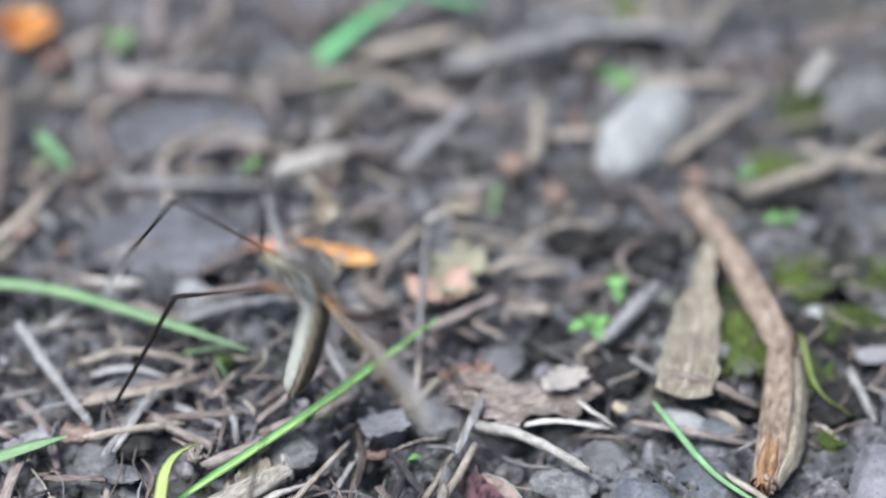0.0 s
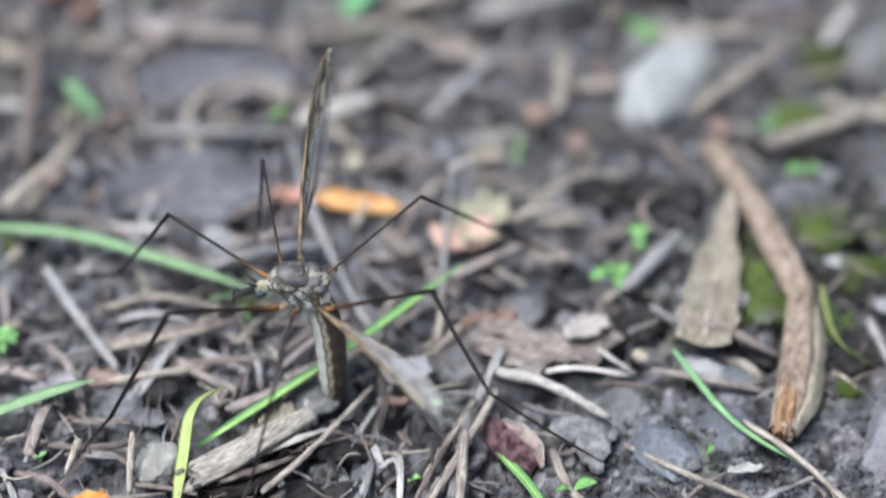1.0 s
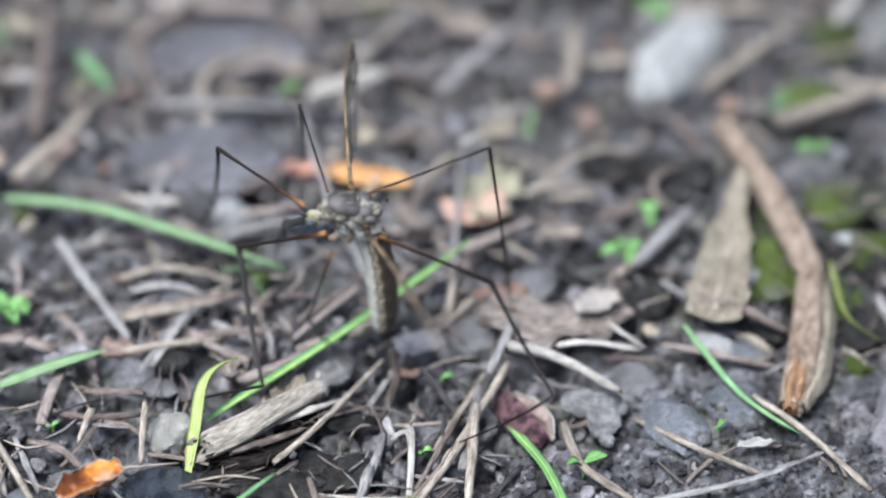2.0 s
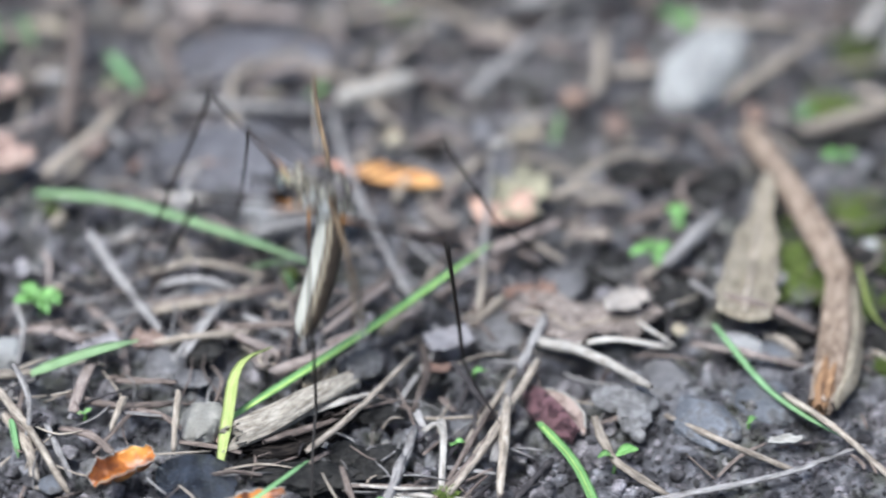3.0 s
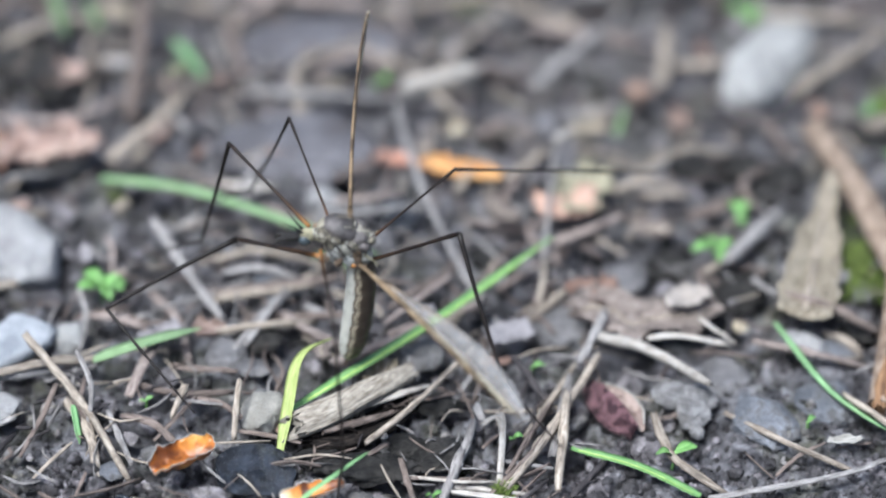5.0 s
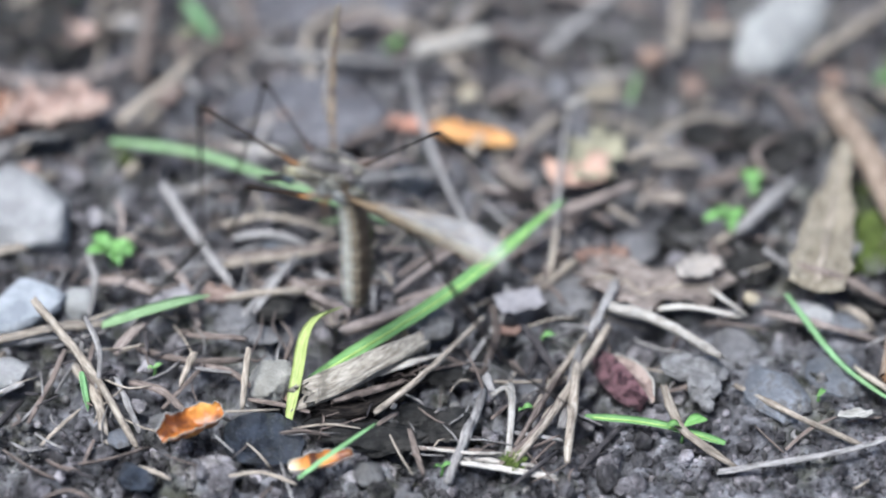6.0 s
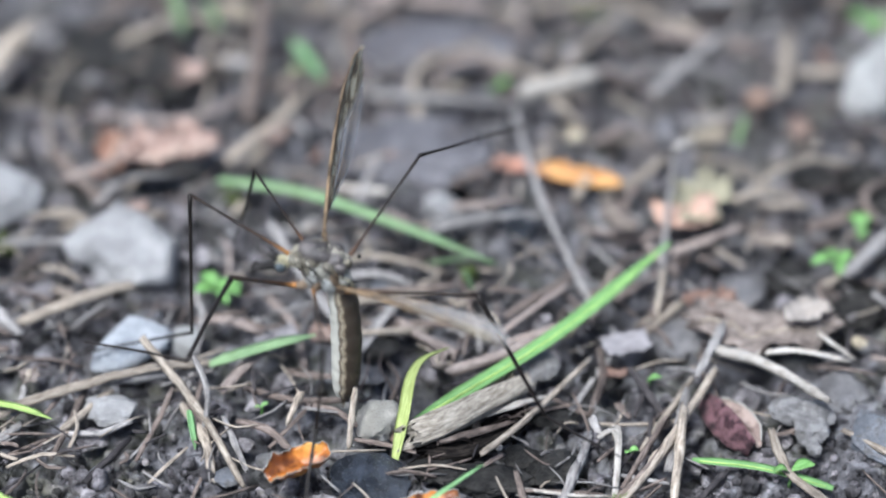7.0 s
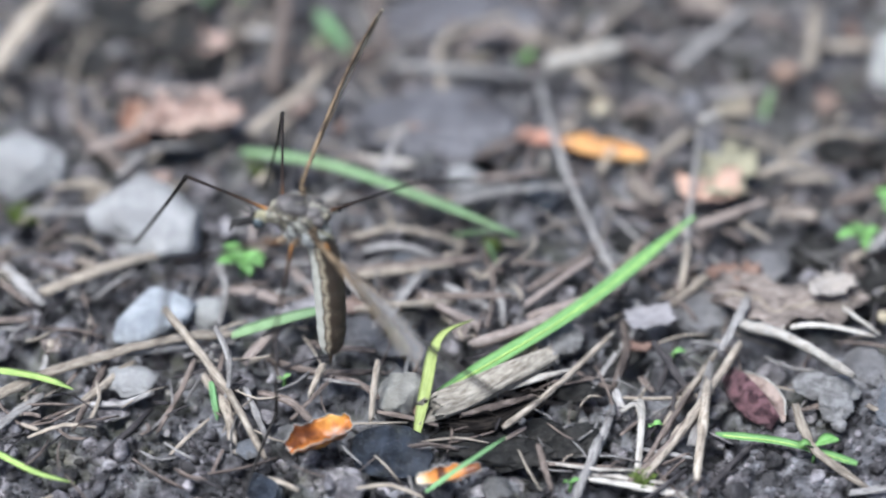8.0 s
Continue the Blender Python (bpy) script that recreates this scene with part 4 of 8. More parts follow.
leaf_piece((-24.9, 49.0, 1), 4.8, 4.2, 78, 0.5, 0.4, "redbrown")
leaf_piece((-26.1, 18.5, 1), 4.5, 2.2, 87, 0.4, 0.6, "brownleaf")
leaf_piece((41.4, -28.4, 1), 3.2, 1.4, 9, 0.7, 0.3, "shell")
# dead stems
stem([(-29.1, 38.2, 4.9), (-29.0, 29.6, 2.9), (-29.4, 20.7, 0.9)], 0.96, "brown")
stem([(-31.3, 14.0, 0.7), (-23.8, 23.0, 1.7)], 0.72, "tan")
stem([(-20.1, 37.5, 1.7), (-17.1, 27.5, 0.7)], 0.71, "brown")
stem([(-16.5, 25.1, 0.8), (-7.8, 22.6, 1.8), (1.0, 23.0, 0.8)], 0.85, "grey")
stem([(-0.5, 25.2, 0.9), (8.3, 27.3, 2.9)], 0.97, "pale")
stem([(-49.6, 13.9, 1.8), (-42.7, 5.7, 0.8)], 0.83, "brown")
stem([(-59.9, 20.2, 3.4), (-54.4, 30.6, 5.4)], 1.48, "tan")
stem([(-49.0, -13.1, 0.8), (-42.8, -9.9, 1.8), (-37.3, -5.8, 0.8)], 0.71, "tan")
stem([(-53.4, -9.0, 0.7), (-48.5, -14.6, 0.7)], 0.62, "grey")
stem([(-51.5, -27.2, 0.7), (-45.6, -23.9, 1.7), (-35.4, -19.7, 1.7), (-28.2, -17.1, 0.7)], 0.63, "tan")
stem([(-50.4, -30.8, 0.6), (-46.6, -26.0, 0.6)], 0.48, "grey")
stem([(-42.0, -27.4, 0.4), (-39.1, -27.3, 0.4), (-36.1, -26.5, 1.4)], 0.36, "grey")
stem([(-35.8, -18.5, 4.5), (-29.7, -25.4, 1.5), (-25.0, -33.7, 0.5)], 0.43, "tan")
stem([(-30.7, -21.5, 5.3), (-29.1, -24.3, 3.3), (-29.4, -27.1, 0.3)], 0.30, "grey")
stem([(-32.8, -21.8, 1.3), (-33.8, -25.0, 0.3), (-35.3, -30.5, 0.3)], 0.30, "brown")
stem([(-39.6, -33.8, 0.4), (-36.1, -27.7, 0.4)], 0.38, "dark")
stem([(-26.2, -20.8, 0.4), (-21.2, -22.9, 0.4), (-16.1, -22.6, 0.4)], 0.37, "brown")
stem([(-20.4, -23.8, 2.4), (-21.6, -26.0, 0.4)], 0.36, "tan")
stem([(-23.1, -28.7, 0.2), (-19.4, -24.0, 1.2)], 0.22, "brown")
stem([(-15.2, -25.1, 4.4), (-15.7, -29.0, 0.4)], 0.33, "tan")
stem([(-3.4, -30.2, 2.0), (0.9, -25.3, 2.6), (6.9, -15.8, 1.6)], 0.33, "tan")
stem([(12.6, -10.6, 0.5), (16.2, -6.8, 1.5)], 0.46, "tan")
stem([(-6.7, -18.2, 0.7), (-2.2, -16.8, 1.7), (2.8, -12.7, 0.7)], 0.65, "pink")
stem([(-1.7, -13.2, 1.4), (5.0, -5.6, 1.4)], 0.41, "pink")
stem([(-0.8, 20.1, 2.4), (2.0, 6.1, 2.4), (6.9, -6.7, 0.4)], 0.42, "grey")
stem([(-7.1, 10.8, 0.6), (-1.6, 12.9, 1.6)], 0.54, "brown")
stem([(-20.3, 10.3, 0.4), (-13.5, 8.9, 0.4)], 0.41, "pale")
stem([(7.7, 18.4, 0.6), (11.3, 20.2, 1.6)], 0.55, "brown")
stem([(14.0, -4.8, 0.3), (14.9, 4.1, 3.3), (15.8, 11.7, 5.3)], 0.31, "grey")
stem([(15.8, 11.9, 5.4), (18.0, 14.0, 5.4)], 0.39, "pale")
stem([(21.0, 8.3, 1.4), (25.3, 9.0, 2.4), (29.9, 10.1, 0.4)], 0.43, "tan")
stem([(15.4, 1.2, 0.7), (22.8, 3.5, 2.7)], 0.69, "pink")
stem([(29.8, 5.7, 0.6), (35.0, 8.2, 1.6)], 0.53, "brown")
stem([(18.5, -14.7, 2.6), (23.4, -16.9, 3.6), (29.0, -23.0, 3.6)], 0.56, "pale")
stem([(22.0, -14.6, 2.3), (26.8, -15.0, 3.3), (31.8, -15.9, 2.3)], 0.26, "pale")
stem([(29.0, -12.1, 2.4), (32.2, -15.6, 2.4)], 0.36, "pale")
stem([(19.8, -12.1, 3.5), (16.9, -18.8, 2.5)], 0.47, "grey")
stem([(18.9, -17.3, 2.5), (13.4, -28.0, 1.5), (9.3, -34.4, 0.5)], 0.43, "tan")
stem([(18.0, -18.9, 2.3), (12.3, -29.5, 1.3), (8.0, -34.7, 0.3)], 0.30, "brown")
stem([(15.6, -22.8, 2.6), (14.3, -33.9, 0.6)], 0.50, "tan")
stem([(7.4, -26.0, 1.4), (9.2, -26.6, 2.4), (9.0, -34.0, 0.4)], 0.34, "pale")
stem([(6.9, -23.2, 1.5), (8.2, -26.4, 0.5)], 0.44, "grey")
stem([(5.5, -30.5, 1.6), (3.3, -37.0, 0.6)], 0.48, "grey")
stem([(-0.2, -31.7, 1.4), (1.2, -36.1, 0.4)], 0.31, "brown")
stem([(0.7, -32.7, 0.2), (5.4, -34.1, 1.2), (8.8, -33.0, 0.2)], 0.19, "pale")
stem([(4.6, -34.6, 0.4), (13.2, -35.5, 0.4)], 0.31, "pale")
stem([(13.1, -15.2, 0.4), (11.1, -21.9, 0.4)], 0.35, "dark")
stem([(23.6, -25.4, 2.6), (25.1, -30.1, 1.6), (29.8, -33.9, 0.6)], 0.49, "tan")
stem([(30.5, -23.9, 0.4), (36.3, -29.1, 1.4), (41.7, -31.9, 0.4)], 0.32, "tan")
stem([(28.2, -34.4, 0.4), (39.9, -33.4, 1.4), (49.0, -28.3, 0.4)], 0.36, "grey")
stem([(42.0, -22.2, 1.4), (46.5, -27.7, 1.4), (51.3, -33.7, 0.4)], 0.32, "tan")
stem([(39.1, 5.5, 1.8), (32.4, -4.3, 2.8)], 0.81, "grey")
stem([(29.6, 5.6, 0.5), (35.0, 6.7, 1.5)], 0.49, "brown")
stem([(36.5, 5.7, 1.4), (35.6, 9.4, 2.4), (39.6, 15.2, 0.4)], 0.41, "brown")
stem([(24.5, 13.2, 0.4), (29.9, 14.6, 2.4), (35.3, 15.2, 1.4)], 0.41, "tan")
stem([(21.5, 9.5, 0.4), (29.8, 8.2, 1.4)], 0.41, "tan")
stem([(56.3, -8.1, 1.6), (57.8, -14.5, 0.6)], 0.52, "grey")
stem([(34.8, -6.8, 2.4), (37.6, -9.0, 1.4)], 0.37, "grey")
stem([(37.2, -9.2, 2.6), (42.0, -11.8, 3.0), (46.6, -13.4, 1.6)], 0.47, "brown")
stem([(34.4, -13.5, 0.4), (39.5, -16.5, 1.4), (45.3, -17.2, 0.4)], 0.38, "pink")
stem([(42.7, 26.6, 0.8), (48.3, 29.8, 2.8), (54.5, 35.5, 2.8)], 0.85, "tan")
stem([(29.9, 32.2, 0.6), (35.4, 30.9, 1.6)], 0.63, "tan")
stem([(28.3, 25.6, 2.8), (29.6, 35.7, 3.8)], 0.85, "tan")
stem([(14.2, 28.0, 0.8), (22.4, 37.0, 2.8)], 0.80, "grey")
stem([(14.7, 40.3, 0.7), (20.6, 37.4, 1.7), (27.1, 36.2, 0.7)], 0.76, "pink")
stem([(58.7, 35.5, 2.7), (63.2, 42.0, 3.7)], 0.76, "pale")
stem([(51.0, 42.2, 1.8), (60.4, 41.5, 0.8)], 0.83, "brown")
stem([(19.8, 45.3, 1.5), (28.7, 44.6, 3.5), (37.2, 46.4, 3.5), (50.4, 47.1, 1.5)], 1.64, "grey")
stem([(8.6, 48.0, 0.9), (21.3, 49.6, 2.9)], 0.96, "tan")
stem([(-18.7, 45.7, 1.2), (-3.9, 41.8, 2.2)], 1.25, "pink")
stem([(0.3, 56.2, 2.7), (5.4, 51.0, 0.7)], 0.73, "brown")
stem([(49.9, 20.8, 0.8), (61.3, 24.0, 2.8), (67.1, 27.3, 2.8)], 0.84, "tan")
stem([(62.7, 49.2, 0.7), (71.4, 50.8, 0.7)], 0.79, "brown")
stem([(39.2, 23.2, 0.6), (41.5, 16.6, 0.6)], 0.62, "brown")
stem([(31.2, 22.6, 0.7), (42.3, 22.9, 0.7)], 0.67, "dark")
stem([(17.9, 23.3, 0.6), (24.1, 24.8, 0.6)], 0.62, "grey")
stem([(-25.4, 1.4, 2.6), (-22.1, -4.2, 1.6), (-17.6, -12.0, 0.6)], 0.54, "grey")
stem([(-18.6, -8.5, 0.6), (-8.7, -7.3, 1.6)], 0.57, "tan")
stem([(-18.2, -4.3, 0.4), (-14.1, -4.9, 1.4), (-10.2, -5.5, 0.4)], 0.37, "grey")
stem([(-19.6, -13.8, 0.4), (-14.8, -14.0, 1.4), (-8.6, -11.9, 0.4)], 0.41, "tan")
stem([(-13.2, -10.9, 1.5), (-16.3, -16.9, 0.5)], 0.46, "grey")
stem([(-20.4, -2.8, 0.4), (-14.8, -2.4, 1.4), (-9.0, -2.7, 0.4)], 0.36, "tan")
stem([(-18.8, -7.7, 0.6), (-6.9, -6.8, 1.6)], 0.56, "brown")
stem([(-15.3, -11.4, 0.4), (-3.1, -12.0, 1.4)], 0.38, "brown")
stem([(-15.4, -16.0, 0.6), (-11.5, -9.3, 2.6)], 0.49, "grey")
stem([(-7.5, -8.4, 0.4), (-0.9, -4.6, 0.4)], 0.38, "dark")
stem([(9.4, -6.1, 0.4), (16.5, 0.8, 0.4)], 0.41, "brown")
stem([(4.6, -22.5, 0.4), (9.1, -13.7, 0.4)], 0.34, "grey")
stem([(11.5, -26.9, 0.4), (16.7, -17.7, 1.4)], 0.34, "tan")
stem([(14.0, -29.6, 0.6), (16.1, -19.5, 1.6)], 0.53, "grey")
stem([(-4.1, -24.6, 0.4), (0.2, -20.4, 0.4)], 0.34, "dark")
stem([(3.4, -20.3, 0.3), (7.1, -22.2, 0.3)], 0.30, "brown")
stem([(4.2, -34.6, 0.5), (6.8, -25.7, 1.5)], 0.43, "grey")
stem([(8.8, -33.9, 0.3), (14.0, -23.0, 1.3)], 0.29, "brown")
stem([(8.9, -33.6, 0.4), (9.4, -26.2, 2.4), (8.7, -23.6, 0.4)], 0.33, "pale")
stem([(15.5, -34.5, 0.4), (19.5, -28.8, 0.4)], 0.33, "dark")
stem([(4.5, -33.9, 0.3), (11.9, -34.4, 0.3)], 0.24, "pale")
stem([(-27.7, -24.9, 0.4), (-24.9, -31.7, 0.4)], 0.3, "grey")
stem([(-1.4, -11.2, 1.4), (4.9, -3.9, 0.4)], 0.36, "brown")
stem([(-1.4, -13.9, 0.5), (8.1, -9.3, 1.5)], 0.46, "pink")
stem([(10.5, -17.4, 2.3), (14.6, -23.3, 0.3)], 0.30, "dark")
stem([(-9.7, -9.6, 0.6), (-4.7, -13.2, 0.6)], 0.51, "grey")
stem([(9.0, -30.1, 0.4), (12.4, -24.1, 0.4)], 0.34, "dark")
stem([(4.5, -35.2, 1.2), (13.8, -35.8, 0.2)], 0.21, "pale")
stem([(0.7, -33.0, 0.3), (7.9, -33.0, 0.3)], 0.24, "brown")
stem([(9.5, -20.4, 0.4), (10.6, -22.2, 0.4)], 0.40, "brown")
stem([(-15.8, -20.7, 1.4), (-21.7, -18.7, 0.4)], 0.35, "brown")
stem([(-42.7, -27.0, 0.5), (-38.6, -21.7, 0.5)], 0.44, "tan")
stem([(-41.2, -21.6, 0.4), (-43.1, -30.7, 0.4)], 0.35, "brown")
stem([(13.6, -8.2, 0.4), (14.4, -3.0, 2.4)], 0.33, "tan")
# grass blades
grass_blade([(-31.6, 9.4, 1.3), (-22.1, 5.4, 3.3), (-11.7, -0.3, 3.3), (-2.6, -3.8, 1.3)], 2.1, "dull", 10)
grass_blade([(-25.4, 32.0, 3.3), (-21.8, 26.6, 1.8)], 2.2, "fresh", 20)
grass_blade([(-52.2, -25.2, 2.3), (-47.4, -25.5, 2.3), (-43.5, -27.2, 2.3)], 1.18, "lime", 10)
grass_blade([(-50.9, -33.7, 1.3), (-45.6, -36.9, 1.3), (-42.0, -37.1, 0.3)], 1.04, "lime", 20)
grass_blade([(-30.8, -25.8, 2.3), (-30.0, -28.8, 0.3)], 0.85, "mint", 30)
grass_blade([(-10.1, -38.2, 2.3), (-6.4, -35.6, 3.3), (-3.1, -34.0, 4.8)], 0.68, "mint", 12)
grass_blade([(-11.3, -30.2, 0.3), (-10.5, -26.2, 3.3), (-10.0, -23.1, 4.8), (-8.9, -21.1, 5.3), (-6.6, -19.4, 5.3)], 1.41, "yellow", 25)
grass_blade([(36.3, -13.0, 2.3), (40.1, -20.7, 1.3), (43.2, -25.0, 1.3), (47.0, -27.3, 0.3)], 1.00, "fresh", 15)
grass_blade([(52.0, -4.1, 2.3), (52.4, -11.7, 2.3), (56.0, -13.7, 0.3)], 0.75, "olive", 25)
grass_blade([(5.0, 45.9, 1.3), (10.3, 49.1, 4.3), (18.2, 51.6, 8.3)], 3.89, "bright", 15)
grass_blade([(18.1, 55.8, 3.3), (24.0, 51.1, 5.3)], 2.41, "bright", 15)
grass_blade([(-39.3, 37.9, 4.3), (-37.9, 34.0, 1.3)], 1.69, "dull", 15)
grass_blade([(-35.4, 36.3, 4.3), (-33.7, 33.6, 2.3)], 1.42, "dull", 15)
grass_blade([(-9.2, -2.0, 0.3), (-4.7, -3.7, 2.3)], 0.91, "dull", 15)
grass_blade([(-5.6, -5.4, 2.3), (-4.6, -6.6, 0.3)], 1.13, "dull", 40)
grass_blade([(23.1, 19.7, 0.3), (24.1, 21.5, 3.3)], 0.84, "dull", 20)
grass_blade([(-29.6, -18.3, 1.3), (-24.7, -17.6, 2.8), (-19.5, -15.7, 2.8)], 1.85, "dull", 5)
# seedlings
seedling((-29.9, -7.5), 3.3, 9)
seedling((25.2, -29.9), 3.0, 2)
seedling((32.1, -0.8), 3.6, 4)
seedling((34.8, 5.0), 2.8, 3)
seedling((53.6, 14.8), 2.64, 2)
seedling((38.7, 38.3), 3.28, 3)
seedling((-2.5, 26.0), 2.08, 2)
seedling((-17.2, 50.5), 2.98, 3)
seedling((38.2, -25.6), 1.17, 1)
seedling((2.8, -35.4), 1.22, 2)
seedling((10.4, -27.3), 1.36, 2)
seedling((12.5, -17.8), 1.41, 1)
seedling((50.8, 23.4), 1.84, 2)
seedling((51.0, 24.2), 1.47, 2)
seedling((-24.2, -24.1), 0.95, 2)
seedling((-24.8, 29.9), 1.60, 3)

def in_hollow(x, y):
    """The dark mossy hollow round the bark, which holds little loose litter."""
    return 33 < x < 64 and -5 < y < 30


# Stems in the looser litter between those above
_rng = np.random.default_rng(21)
for _k in range(150):
    _x, _y = _rng.uniform(-60, 68), _rng.uniform(-26, 58)
    _a, _l = _rng.uniform(0, 6.28), _rng.uniform(4, 12)
    if (_x > 18 and _y < -14) or in_hollow(_x + _l / 2 * math.cos(_a), _y + _l / 2 * math.sin(_a)):
        continue
    _h = _rng.uniform(0.1, 0.7)
    stem([(_x, _y, _h), (_x + _l / 2 * math.cos(_a + 0.15), _y + _l / 2 * math.sin(_a + 0.15), _h + 0.4), (_x + _l * math.cos(_a), _y + _l * math.sin(_a), _h)], _rng.uniform(0.2, 0.6), ("brown", "grey", "tan", "pink", "tan", "grey", "brown")[_k % 7])
for _k in range(40):
    _x, _y = _rng.uniform(-50, 66), _rng.uniform(0, 56)
    _a, _l, _b = _rng.uniform(-0.6, 1.6), _rng.uniform(9, 22), _rng.uniform(-0.5, 0.5)
    _h = _rng.uniform(0.4, 1.4)
    if in_hollow(_x + _l / 2 * math.cos(_a), _y + _l / 2 * math.sin(_a)) or in_hollow(_x + _l * math.cos(_a), _y + _l * math.sin(_a)):
        continue
    stem([(_x, _y, _h), (_x + _l / 2 * math.cos(_a + _b), _y + _l / 2 * math.sin(_a + _b), _h + _rng.uniform(0.3, 1.8)), (_x + _l * math.cos(_a), _y + _l * math.sin(_a), _h)], _rng.uniform(0.25, 0.55), ("tan", "grey", "brown", "tan", "pink")[_k % 5], ROUND)
for _k in range(24):
    _x, _y, _w = _rng.uniform(-60, 68), _rng.uniform(-44, 50), _rng.uniform(1.2, 3.6)
    if is_taken(_x, _y, _w * 0.5) or firm_earth(_x, _y) > 0.3:
        continue
    pebble((_x, _y), _w, _w * _rng.uniform(0.6, 0.9), _rng.uniform(0, 180), ("crust", "blue", "crust", "crust", "grey", "crust")[_k % 6])

for _k in range(80):
    _x, _y, _w = _rng.uniform(-58, 66), _rng.uniform(-27, 52), _rng.uniform(1.6, 4.2)
    if is_taken(_x, _y, _w * 0.4) or in_hollow(_x, _y) or (_x > 17 and _y < -12):
        continue
    leaf_piece((_x, _y, 0.3), _w * _rng.uniform(1.0, 1.8), _w * _rng.uniform(0.5, 0.9), _rng.uniform(0, 360), _rng.uniform(0.2, 0.7), 0.9, ("deadleaf", "tanleaf", "deadleaf", "brownleaf", "tanleaf", "lilacchip", "deadleaf", "redbrown")[_k % 8])

make_crumbs(19000, 5)
make_clods(1000, 14)
make_litter(2400, 8)

# ---- three pieces that get knocked about ----
def straight_blade(length, width, tint, sag, lift, label, blunt=0.22):
    path = spline([(0, 0, 0), (length * 0.5, sag, lift * 0.6), (length, 0, lift)], 20)
    me = blade_mesh(path, width, tint, 0, 4, blunt)
    blade = tagged(new("grass_blade", me), label, "grass blade", "grass blades")
    v, f, u = tube(path[1:-1] + np.array([0, 0, 0.03 * width]), np.linspace(0.09, 0.04, len(path) - 2) * width, ROUND[::2])
    part("midrib", mesh_from("midrib", v, f, GRASS["lime"], u), blade, "paler green midrib")
    return blade


long_blade = straight_blade(33.8, 1.5, "vivid", -1.2, 2.5, "long vivid green grass blade lying across wood")
loose_blade = straight_blade(13.2, 1.02, "vivid", 0.7, 0.6, "loose bright green grass blade with cut ends", 0.7)
_v, _f, _u = tube(spline([(0, 0, 0), (7.2 * 0.5, 0.15, 0.5), (7.2, 0, 0.8)], 12), [0.5, 0.55, 0.6, 0.6, 0.58, 0.6, 0.62, 0.6, 0.6, 0.58, 0.55, 0.4], HALF, 5, 0.3, np.random.default_rng(3))
loose_stem = tagged(new("twig", mesh_from("twig", _v, _f, STEM["pink"], _u)), "pinkish-brown broken stem on a grass blade", "twig", "twigs on the soil")


# ---- the crane fly ----
def leg_material(name, joint, middle, far):
    m, n, l, b = tree(name, 0.5, 0.22)
    tc = n.new("ShaderNodeTexCoord")
    sx = n.new("ShaderNodeSeparateXYZ")
    l.new(tc.outputs["UV"], sx.inputs["Vector"])
    r = n.new("ShaderNodeMapRange")
    r.inputs["From Max"].default_value = 12.0
    l.new(sx.outputs["X"], r.inputs["Value"])
    c = ramp(n, l, r.outputs["Result"], (0.0, joint), (0.55, joint), (0.84, middle), (1.0, far))
    k = noise_node(n, l, tc.outputs["Object"], 1800, 3)
    l.new(mix(n, l, 0.25, c, ramp(n, l, k, (0.4, (0.012, 0.008, 0.006)), (0.7, middle))), b.inputs["Base Color"])
    bump(n, l, b, k, 0.3, 0.0001)
    return m


def chitin(name, dark, light, scale, rough=0.5, spec=0.35, relief=0.6):
    return mineral(name, dark, light, rough, spec, scale, (dark[0] * 0.3, dark[1] * 0.3, dark[2] * 0.3), 0.55, relief)


FEMUR = leg_material("orange_to_black_femur", (0.010, 0.007, 0.006), (0.055, 0.026, 0.010), (0.33, 0.15, 0.045))
TIBIA = leg_material("black_tibia", (0.010, 0.008, 0.007), (0.014, 0.010, 0.009), (0.016, 0.012, 0.011))
def plated(name, scale, *tones, seam=0.05, spec=0.35):
    """Body armour of small plates: each its own tone, dark seams between them, dusted with pale hairs."""
    m, n, l, b = tree(name, 0.5, spec)
    tc = n.new("ShaderNodeTexCoord")
    wob = n.new("ShaderNodeTexNoise")
    wob.inputs["Scale"].default_value = scale * 1.3
    l.new(tc.outputs["Object"], wob.inputs["Vector"])
    shift = n.new("ShaderNodeVectorMath")
    shift.operation = "MULTIPLY_ADD"
    shift.inputs[1].default_value = (0.9 / scale,) * 3
    l.new(wob.outputs["Color"], shift.inputs[0])
    l.new(tc.outputs["Object"], shift.inputs[2])
    cells = n.new("ShaderNodeTexVoronoi")
    edges = n.new("ShaderNodeTexVoronoi")
    edges.feature = "DISTANCE_TO_EDGE"
    for k in (cells, edges):
        k.inputs["Scale"].default_value = scale
        l.new(shift.outputs["Vector"], k.inputs["Vector"])
    sep = n.new("ShaderNodeSeparateColor")
    l.new(cells.outputs["Color"], sep.inputs["Color"])
    c = ramp(n, l, sep.outputs["Red"], *[(0.05 + 0.9 * i / (len(tones) - 1), t) for i, t in enumerate(tones)])
    fine = noise_node(n, l, tc.outputs["Object"], 3200, 5, 0.7)
    c = mix(n, l, ramp(n, l, fine, (0.5, (0, 0, 0)), (0.66, (0.55,) * 3)), c, (0.03, 0.024, 0.018))
    c = mix(n, l, ramp(n, l, edges.outputs["Distance"], (0.0, (1, 1, 1)), (seam, (0.85,) * 3), (seam * 2.2, (0, 0, 0))), c, (0.012, 0.009, 0.007))
    l.new(c, b.inputs["Base Color"])
    bump(n, l, b, fine, 0.5, 0.0004)
    return m


